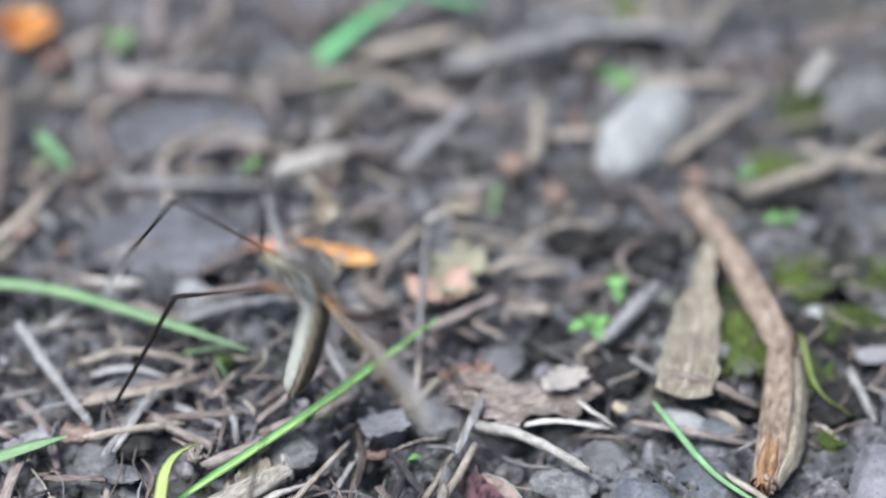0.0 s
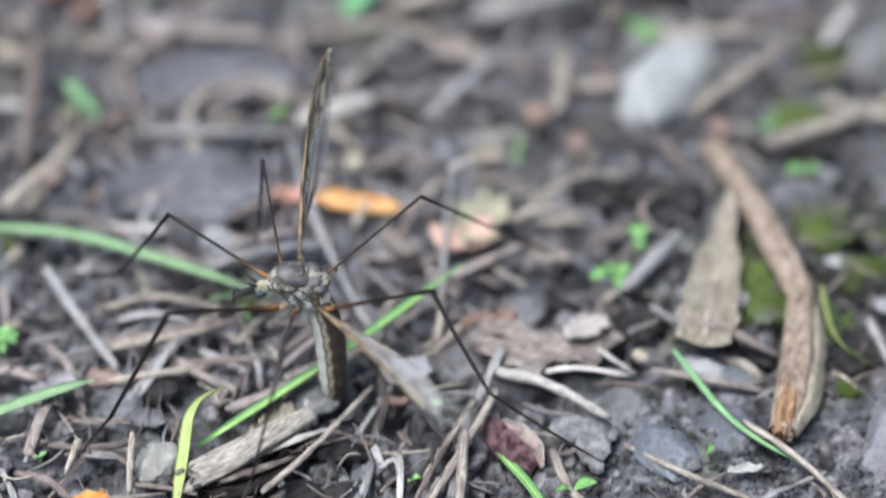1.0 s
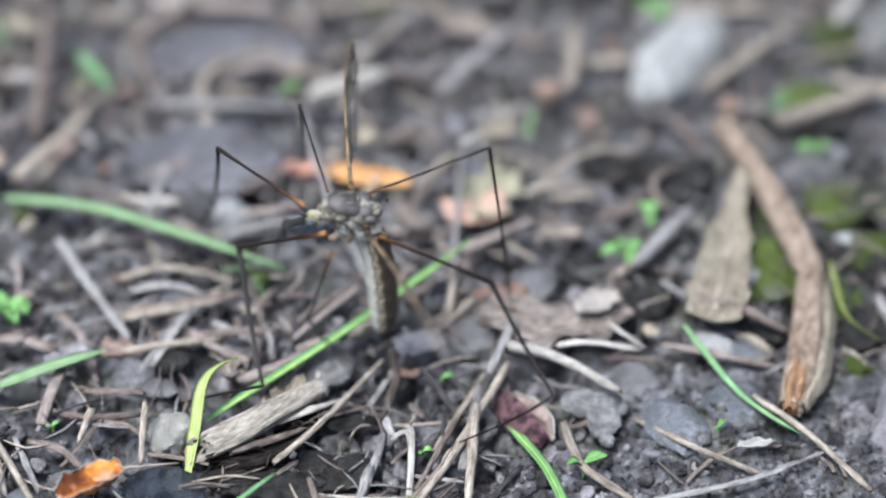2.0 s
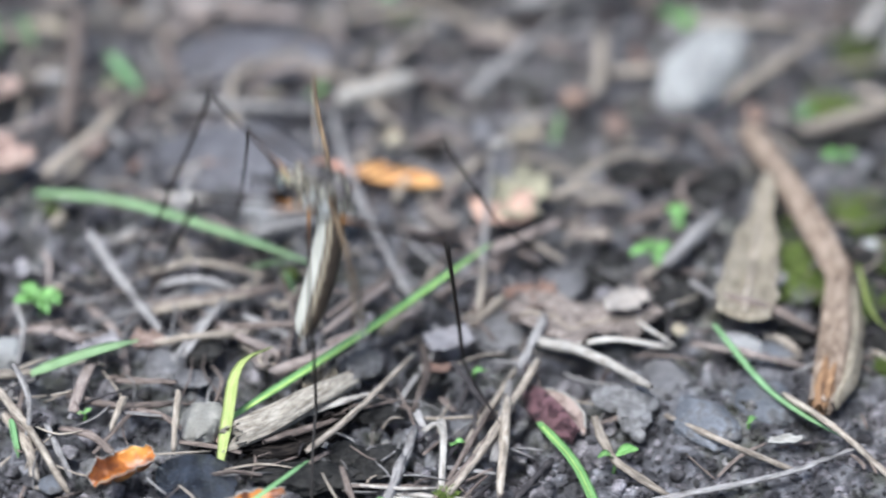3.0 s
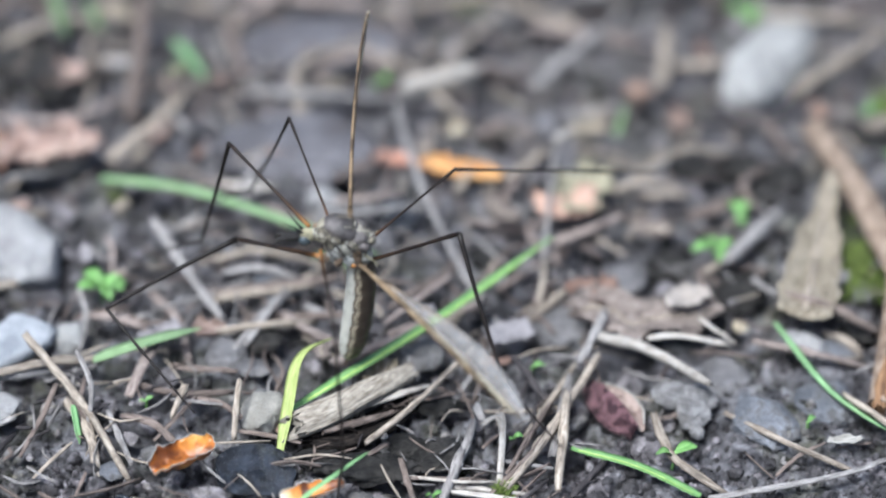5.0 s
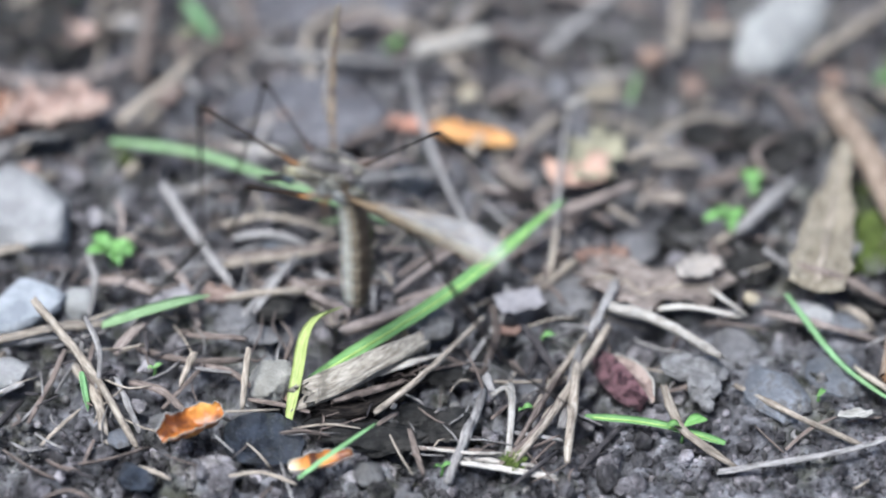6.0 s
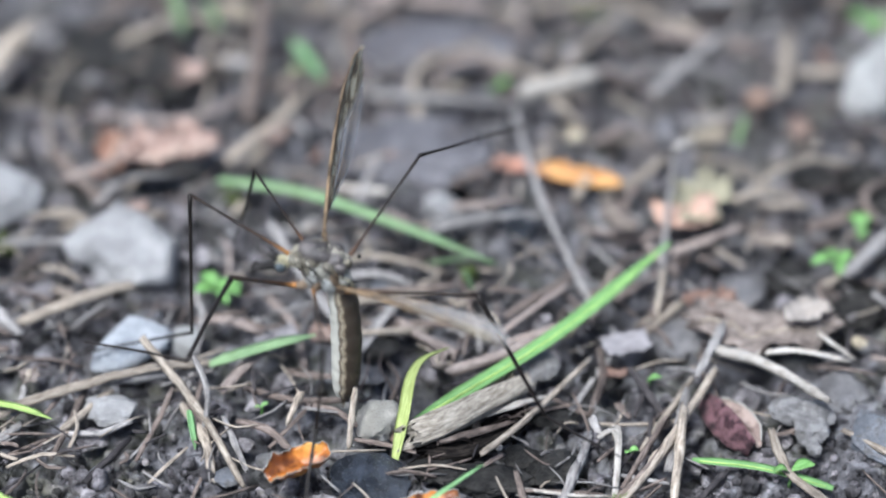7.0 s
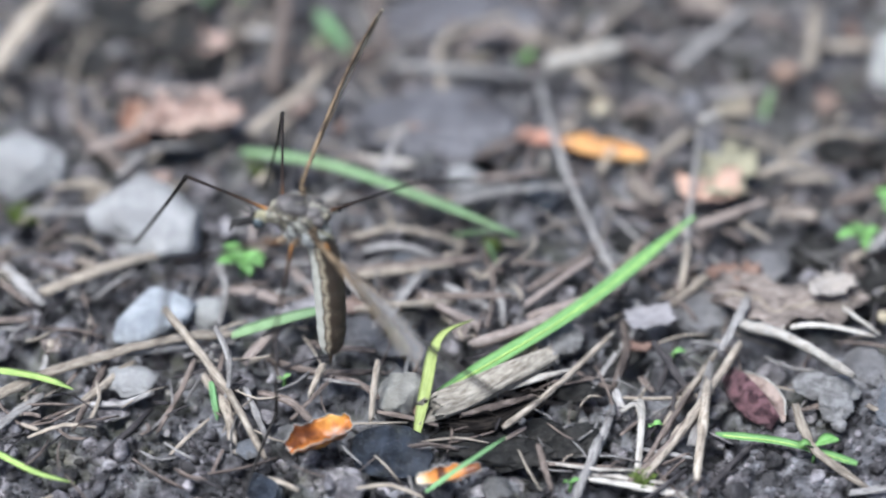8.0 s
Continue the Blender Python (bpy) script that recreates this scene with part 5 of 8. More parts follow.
PLEURA = plated("grey_dusted_thorax", 900, (0.13, 0.115, 0.085), (0.31, 0.295, 0.25), (0.37, 0.37, 0.345), (0.20, 0.175, 0.135), (0.40, 0.38, 0.335), seam=0.022)
SIDE = plated("blue_grey_side_plate", 420, (0.29, 0.30, 0.295), (0.40, 0.41, 0.40), (0.24, 0.23, 0.205), (0.43, 0.44, 0.43), seam=0.03)
SHIELD = chitin("brown_striped_shield", (0.042, 0.036, 0.034), (0.115, 0.10, 0.095), 1500, 0.4, 0.45, 0.3)
COXA = chitin("brown_leg_joint", (0.10, 0.065, 0.04), (0.26, 0.19, 0.13), 1500)
SHIELD_PALE = plated("pale_shield_margin", 1300, (0.09, 0.075, 0.05), (0.31, 0.28, 0.215), (0.16, 0.135, 0.095), (0.37, 0.34, 0.28), seam=0.03)
HEAD = chitin("buff_olive_head", (0.12, 0.105, 0.065), (0.34, 0.31, 0.20), 1900)
NECK = plated("buff_neck", 1300, (0.30, 0.27, 0.19), (0.48, 0.45, 0.36), (0.14, 0.11, 0.075))
DARK = chitin("blackish_mouthparts", (0.010, 0.009, 0.008), (0.035, 0.03, 0.028), 900)
EYE = chitin("slate_grey_eye", (0.02, 0.028, 0.032), (0.045, 0.058, 0.066), 2500, 0.2, 0.6, 0.3)
VEIN = chitin("brown_wing_vein", (0.06, 0.039, 0.023), (0.26, 0.18, 0.105), 1000)


def wing_material(name, spread):
    """Clear membrane with a mottled front; spread: how far the mottling widens towards the tip."""
    m, n, l, b = tree(name, 0.3, 0.5)
    tc = n.new("ShaderNodeTexCoord")
    sx = n.new("ShaderNodeSeparateXYZ")
    l.new(tc.outputs["UV"], sx.inputs["Vector"])
    k = noise_node(n, l, tc.outputs["UV"], 1.7, 3)
    clear = ramp(n, l, k, (0.35, (0.52, 0.49, 0.46)), (0.65, (0.74, 0.71, 0.69)))
    fore = ramp(n, l, k, (0.40, (0.07, 0.05, 0.028)), (0.48, (0.24, 0.185, 0.105)), (0.56, (0.52, 0.47, 0.34)))
    lead = n.new("ShaderNodeMapRange")
    lead.inputs["From Min"].default_value, lead.inputs["From Max"].default_value = 0.3, 0.9
    back = n.new("ShaderNodeMath")
    back.operation = "SUBTRACT"
    back.inputs[1].default_value = 2.9
    l.new(sx.outputs["X"], back.inputs[0])
    outer = n.new("ShaderNodeMath")
    outer.operation = "MAXIMUM"
    l.new(back.outputs["Value"], outer.inputs[0])
    stretch = n.new("ShaderNodeMath")
    stretch.operation = "MULTIPLY_ADD"
    stretch.inputs[1].default_value = -spread
    l.new(outer.outputs["Value"], stretch.inputs[0])
    l.new(sx.outputs["Y"], stretch.inputs[2])
    l.new(stretch.outputs["Value"], lead.inputs["Value"])
    l.new(mix(n, l, lead.outputs["Result"], fore, clear), b.inputs["Base Color"])
    al = n.new("ShaderNodeMapRange")
    al.inputs["From Min"].default_value, al.inputs["From Max"].default_value = 0.3, 1.1
    al.inputs["To Min"].default_value, al.inputs["To Max"].default_value = 0.8, 0.24
    l.new(stretch.outputs["Value"], al.inputs["Value"])
    l.new(al.outputs["Result"], b.inputs["Alpha"])
    bump(n, l, b, noise_node(n, l, tc.outputs["Object"], 900, 3), 0.3, 0.0002)
    return m


WING_MOTTLED = wing_material("mottled_smoky_wing", 1.2)
WING_CLEAR = wing_material("clear_smoky_wing", 0.25)


def aim(p, d, chord=None):
    """A pose at p (mm) whose X axis points along d and whose Y axis leans towards chord."""
    x = Vector(d).normalized()
    c = Vector(chord) if chord else (Vector((0.13, 0.21, 1)) if abs(x.z) < 0.93 else Vector((1, 0.2, 0)))
    y = (c - x * c.dot(x)).normalized()
    z = x.cross(y)
    m = Matrix((x, y, z)).transposed().to_4x4()
    m.translation = Vector(p) * MM
    return m


def eased(rows):
    """Rows with halfway poses added where a limb turns far from one to the next."""
    out = [rows[0]]
    for t, m in rows[1:]:
        t0, m0 = out[-1]
        turn = math.degrees(m0.to_quaternion().rotation_difference(m.to_quaternion()).angle)
        turn = min(turn, 360 - turn)
        steps = max(1, math.ceil(turn / 55))
        out += [(t0 + (t - t0) * k / steps, m0.lerp(m, k / steps)) for k in range(1, steps)]
        out.append((t, m))
    return out


def blob(name, r, at, material, parent, seed=1, rough=0.08, yaw=0.0, lean=0.0, label=""):
    v, f, u = turned(lump(r, seed, rough, 3), yaw, at, 0, lean)
    return part(name, mesh_from(name, v, f, material, u), parent, label)


def limb(name, pts, radii, material, parent, n=10, label=""):
    path = spline(pts, n)
    r = np.interp(np.linspace(0, 1, n), np.linspace(0, 1, len(radii)), radii)
    v, f, u = tube(path, r)
    return part(name, mesh_from(name, v, f, material, u), parent, label)


def make_wing(parent, material, label):
    """The wing along +X, leading edge at y = 0, trailing edge towards +Y."""
    span, n, k = 21.5, 40, 9
    s = np.linspace(0, 1, n)
    trail = 5.1 * np.clip(np.interp(s, [0, 0.1, 0.22, 0.4, 0.6, 0.8, 0.92, 0.98, 1], [0.06, 0.10, 0.42, 0.80, 1.0, 0.92, 0.66, 0.36, 0.1]), 0, 1)
    lead = np.interp(s, [0, 0.3, 0.7, 0.92, 1], [0, -0.25, -0.1, 0.75, 2.2])
    trail = np.maximum(trail, lead + 0.15)
    verts, uvs, faces = [], [], []
    for side in (0.02, -0.02):
        for i in range(n):
            for j in range(k):
                y = lead[i] + (trail[i] - lead[i]) * j / (k - 1)
                z = side + 0.25 * math.sin(j / (k - 1) * 9) * (0.4 + 0.6 * s[i]) * 0.5 + 0.6 * math.sin(s[i] * 2.6)
                verts.append((s[i] * span, y, z))
                uvs.append((s[i] * span * 0.3, y))
    m = n * k
    for i in range(n - 1):
        for j in range(k - 1):
            a = i * k + j
            faces += [(a, a + k, a + k + 1, a + 1), (a + m, a + m + 1, a + m + k + 1, a + m + k)]
    wing = part("wing", mesh_from("wing", verts, faces, material, uvs), parent, label)

    def along(q0, q1, s0, s1, r, name="vein"):
        pts = []
        for t in np.linspace(0, 1, 14):
            ss, q = s0 + (s1 - s0) * t, q0 + (q1 - q0) * t
            a, b = np.interp(ss, s, lead), np.interp(ss, s, trail)
            pts.append((ss * span, a + (b - a) * q, 0.125 * math.sin(q * 9) * (0.4 + 0.6 * ss) + 0.6 * math.sin(ss * 2.6)))
        v, f, u = tube(pts, np.linspace(r, r * 0.55, 14), ROUND[::2])
        part(name, mesh_from(name, v, f, VEIN, u), wing)
    along(0.0, 0.0, 0.0, 0.97, 0.21, "costal_edge")
    along(0.2, 0.06, 0.02, 0.80, 0.15)
    along(0.5, 0.2, 0.04, 0.98, 0.09)
    along(0.7, 0.42, 0.10, 0.99, 0.07)
    along(0.8, 0.6, 0.12, 0.97, 0.07)
    along(0.85, 0.85, 0.14, 0.88, 0.06)
    along(0.8, 0.99, 0.15, 0.55, 0.06)
    along(0.25, 0.62, 0.62, 0.64, 0.06)
    along(0.62, 0.9, 0.66, 0.70, 0.06)
    return wing


fly = tagged(new("crane_fly"), "grey-brown crane fly with long legs hovering over soil", "crane fly")
blob("thorax", (2.15, 1.65, 1.95), (0.1, 0, -0.1), PLEURA, fly, 3, 0.16)
blob("shield_plate", (1.85, 1.55, 0.95), (-0.6, 0.1, 1.3), SHIELD, fly, 5, 0.1, 0, 12, "dark shiny brown front plate")
blob("shield_plate", (1.0, 0.95, 0.75), (0.95, 0.75, 1.0), SHIELD, fly, 6, 0.14)
blob("shield_plate", (0.85, 0.75, 0.7), (0.95, -0.6, 0.85), SHIELD, fly, 7, 0.14)
blob("shield_margin", (2.05, 1.62, 0.95), (-0.95, 0.1, 0.85), SHIELD_PALE, fly, 8, 0.14, 0, 14)
blob("postnotum", (1.55, 1.3, 1.5), (0.95, -0.25, -1.35), PLEURA, fly, 21, 0.16)
blob("scutellum", (0.65, 0.9, 0.6), (1.95, 0.05, 0.35), SHIELD_PALE, fly, 9, 0.14)
blob("side_plate", (1.05, 0.36, 1.1), (-0.7, -1.1, -0.9), SIDE, fly, 11, 0.3, 0, 0, "pale blue-grey side plate")
blob("side_plate", (1.0, 0.42, 1.05), (0.6, -1.15, -1.2), SIDE, fly, 12, 0.3, 0, 25, "pale blue-grey side plate")
blob("side_plate", (0.55, 0.4, 0.6), (1.55, -1.1, 0.2), SHIELD, fly, 13, 0.14, 0, 0, "dark brown side plate")
limb("neck", [(-1.7, 0, 0.3), (-2.5, -0.1, 0.45), (-3.3, -0.15, 0.35)], [1.15, 0.72, 0.5], NECK, fly)
for _a, _b, _c in (((-1.5, -1.2, 0.7), (-0.6, -1.72, 0.15), (0.1, -1.68, -1.0)), ((-0.2, -1.6, 0.9), (0.6, -1.74, 0.2), (1.5, -1.5, -0.6)), ((0.4, -0.6, 1.95), (0.3, 0.2, 2.1), (0.3, 0.9, 1.9)), ((-1.9, -0.9, 0.1), (-1.5, -1.35, -0.5), (-0.8, -1.6, -1.2)), ((1.6, -1.2, 1.0), (1.9, -1.1, 0.2), (1.6, -1.3, -1.2))):
    limb("suture", [_a, _b, _c], [0.06, 0.11, 0.05], DARK, fly, 10, "dark brown seam")
for _a, _b, _c in (((-2.1, -0.5, 1.5), (-0.8, -0.75, 2.05), (0.5, -0.5, 1.95)), ((-2.0, 0.6, 1.7), (-0.8, 0.5, 2.3), (0.4, 0.35, 2.2)), ((0.3, -1.0, 1.5), (0.55, -0.1, 2.0), (0.4, 0.9, 1.9)), ((1.0, 0.0, 1.9), (1.7, 0.05, 1.4), (2.2, 0.0, 0.9))):
    limb("shield_stripe", [_a, _b, _c], [0.03, 0.06, 0.03], SHIELD_PALE, fly, 10, "pale buff stripe")
blob("head", (0.8, 0.7, 0.68), (-3.65, -0.2, 0.3), HEAD, fly, 14, 0.08)
for _s in (-1, 1):
    blob("eye", (0.56, 0.42, 0.56), (-3.85, -0.2 + 0.5 * _s, 0.0), EYE, fly, 15, 0.0, 0, 0, "glossy slate-grey eye")
    limb("antenna", [(-4.1, -0.2 + 0.25 * _s, 0.65), (-4.8, -0.2 + 0.5 * _s, 1.3), (-5.9, -0.3 + 1.1 * _s, 2.4)], [0.17, 0.08, 0.03], DARK, fly)
    limb("palp", [(-5.5, -0.25 + 0.1 * _s, -0.25), (-6.2, -0.25 + 0.4 * _s, -0.2), (-6.5, -0.25 + 0.45 * _s, -0.8)], [0.24, 0.2, 0.1], DARK, fly)
    _k = limb("haltere", [(1.7, 1.3 * _s, -0.5), (2.5, 1.9 * _s, -0.6), (3.0, 2.5 * _s, -0.7)], [0.08, 0.06, 0.07], HEAD, fly)
    blob("knob", (0.22, 0.22, 0.2), (3.05, 2.55 * _s, -0.7), DARK, _k)
limb("rostrum", [(-4.1, -0.2, 0.1), (-5.0, -0.25, -0.05), (-5.9, -0.25, -0.3)], [0.46, 0.40, 0.34], DARK, fly)

# The abdomen: faint rings, pale flank, a thin dark line, a tan band and a dark brown back
def abdomen_material():
    m, n, l, b = tree("banded_abdomen", 0.5, 0.35)
    tc = n.new("ShaderNodeTexCoord")
    sx = n.new("ShaderNodeSeparateXYZ")
    l.new(tc.outputs["UV"], sx.inputs["Vector"])

    def calc(op, a, c, e=0.0):
        k = n.new("ShaderNodeMath")
        k.operation = op
        for s, v in zip(k.inputs, (a, c, e)):
            if isinstance(v, float):
                s.default_value = v
            else:
                l.new(v, s)
        return k.outputs["Value"]
    fine = noise_node(n, l, tc.outputs["Object"], 1500, 5, 0.7)
    wave = calc("SINE", calc("MULTIPLY", sx.outputs["X"], 3.6), 0.0)
    q = calc("MULTIPLY_ADD", wave, 0.008, sx.outputs["Y"])
    q = calc("MULTIPLY_ADD", calc("SUBTRACT", fine, 0.5), 0.085, calc("ADD", q, 0.05))
    pale, tan, dark = (0.44, 0.425, 0.37), (0.34, 0.295, 0.215), (0.045, 0.032, 0.022)
    c = ramp(n, l, q, (0.0, dark), (0.12, dark), (0.2, (0.30, 0.285, 0.24)), (0.36, pale), (0.475, pale), (0.487, (0.13, 0.105, 0.08)), (0.51, (0.14, 0.11, 0.08)), (0.518, tan), (0.545, (0.24, 0.195, 0.135)), (0.565, dark), (1.0, dark))
    c = mix(n, l, ramp(n, l, fine, (0.55, (0, 0, 0)), (0.75, (0.5,) * 3)), c, (0.12, 0.10, 0.07))
    ring = calc("POWER", calc("ABSOLUTE", calc("SINE", calc("MULTIPLY", sx.outputs["X"], 1.72), 0.0), 0.0), 16.0)
    ring = calc("MULTIPLY", ring, calc("MULTIPLY_ADD", calc("GREATER_THAN", q, 0.46), 0.42, 0.05))
    c = mix(n, l, ring, c, (0.05, 0.04, 0.03))
    l.new(c, b.inputs["Base Color"])
    bump(n, l, b, fine, 0.4, 0.0002)
    return m


AXIS = spline([(1.1, 0, -1.0), (1.75, 0, -4.0), (1.95, -0.1, -8.0), (1.85, -0.1, -12.0), (1.6, 0, -14.6)], 64)
_u = np.linspace(0, 1, 64)
GIRTH = np.interp(_u, [0, 0.08, 0.25, 0.5, 0.75, 0.9, 0.97, 1], [0.95, 1.22, 1.38, 1.46, 1.36, 1.12, 0.85, 0.5]) * (1 - 0.035 * np.abs(np.sin(_u * math.pi * 8)) ** 12)
_v, _f, _w = tube(AXIS, GIRTH, [(math.cos(a), math.sin(a)) for a in np.linspace(0.5 * math.pi, 2.5 * math.pi, 41)[:-1]])
_w = [(w[0], (i % 40) / 40) for i, w in enumerate(_w)]
abdomen = part("abdomen", mesh_from("abdomen", _v, _f, abdomen_material(), _w), fly, "olive-grey abdomen with dark brown back")
limb("ovipositor", [(1.6, 0, -14.1), (1.55, 0, -15.0), (1.5, 0, -15.9)], [0.42, 0.22, 0.05], VEIN, fly, 8, "pointed brown egg-laying tip")

limb("wing_root", [(0.1, 0.7, 0.9), (0.05, 1.3, 2.0), (0, 1.6, 2.75)], [0.5, 0.32, 0.18], VEIN, fly)
limb("wing_root", [(0.9, -1.0, -0.5), (1.3, -1.7, -1.3)], [0.6, 0.3], VEIN, fly)
far_wing = make_wing(fly, WING_MOTTLED, "smoky wing with mottled brown outer half")
near_wing = make_wing(fly, WING_CLEAR, "smoky clear wing with brown leading edge")


def make_leg(slim=1.0, thigh_material=None):
    """Shin with thigh and foot on it; each runs along its own +X."""
    v, f, u = tube([(x, 0, 0.12 * math.sin(x * 0.25)) for x in np.linspace(0, 14, 14)], np.interp(np.linspace(0, 1, 14), [0, 0.05, 0.2, 1], [0.27, 0.24, 0.19, 0.16]) * slim)
    shin = part("tibia", mesh_from("tibia", v, f, TIBIA, u), fly, "thin black leg")
    v, f, u = tube([(x, 0, 0) for x in np.linspace(0, 12, 14)], np.interp(np.linspace(0, 1, 14), [0, 0.06, 0.3, 0.85, 1], [0.18, 0.22, 0.15, 0.18, 0.23]) * slim)
    thigh = part("femur", mesh_from("femur", v, f, thigh_material or FEMUR, u), shin, "orange thigh darkening to black" if thigh_material is None else "dark brown thigh")
    thigh_x = np.linspace(0, 13, 31)
    v, f, u = tube([(x, 0, 0.2 * math.sin(x * 0.3)) for x in thigh_x], np.interp(thigh_x, [0, 6, 13], [0.16, 0.13, 0.09]) * (1 + 0.25 * (np.arange(31) % 6 == 0)))
    foot = part("tarsus", mesh_from("tarsus", v, f, TIBIA, u), shin)
    return shin, thigh, foot


FEMUR_DARK = leg_material("dark_brown_femur", (0.012, 0.009, 0.008), (0.035, 0.02, 0.013), (0.12, 0.055, 0.025))
legs = [make_leg(0.95), make_leg(1.22), make_leg(0.72, FEMUR_DARK), make_leg(0.78, FEMUR_DARK), make_leg(1.15), make_leg(0.8)]
for _x, _y, _z in ((-3.2, 1.0, 0.4), (-2.4, -1.0, -1.7), (-1.8, 1.2, 1.5), (2.2, 1.2, 0), (2.0, -1.3, -2.0), (-0.9, -1.4, -1.8)):
    limb("coxa", [(_x * 0.35, _y * 0.6, _z * 0.55), (_x * 0.75, _y * 0.95, _z * 0.95), (_x, _y, _z)], [0.5, 0.42, 0.27], COXA, fly)


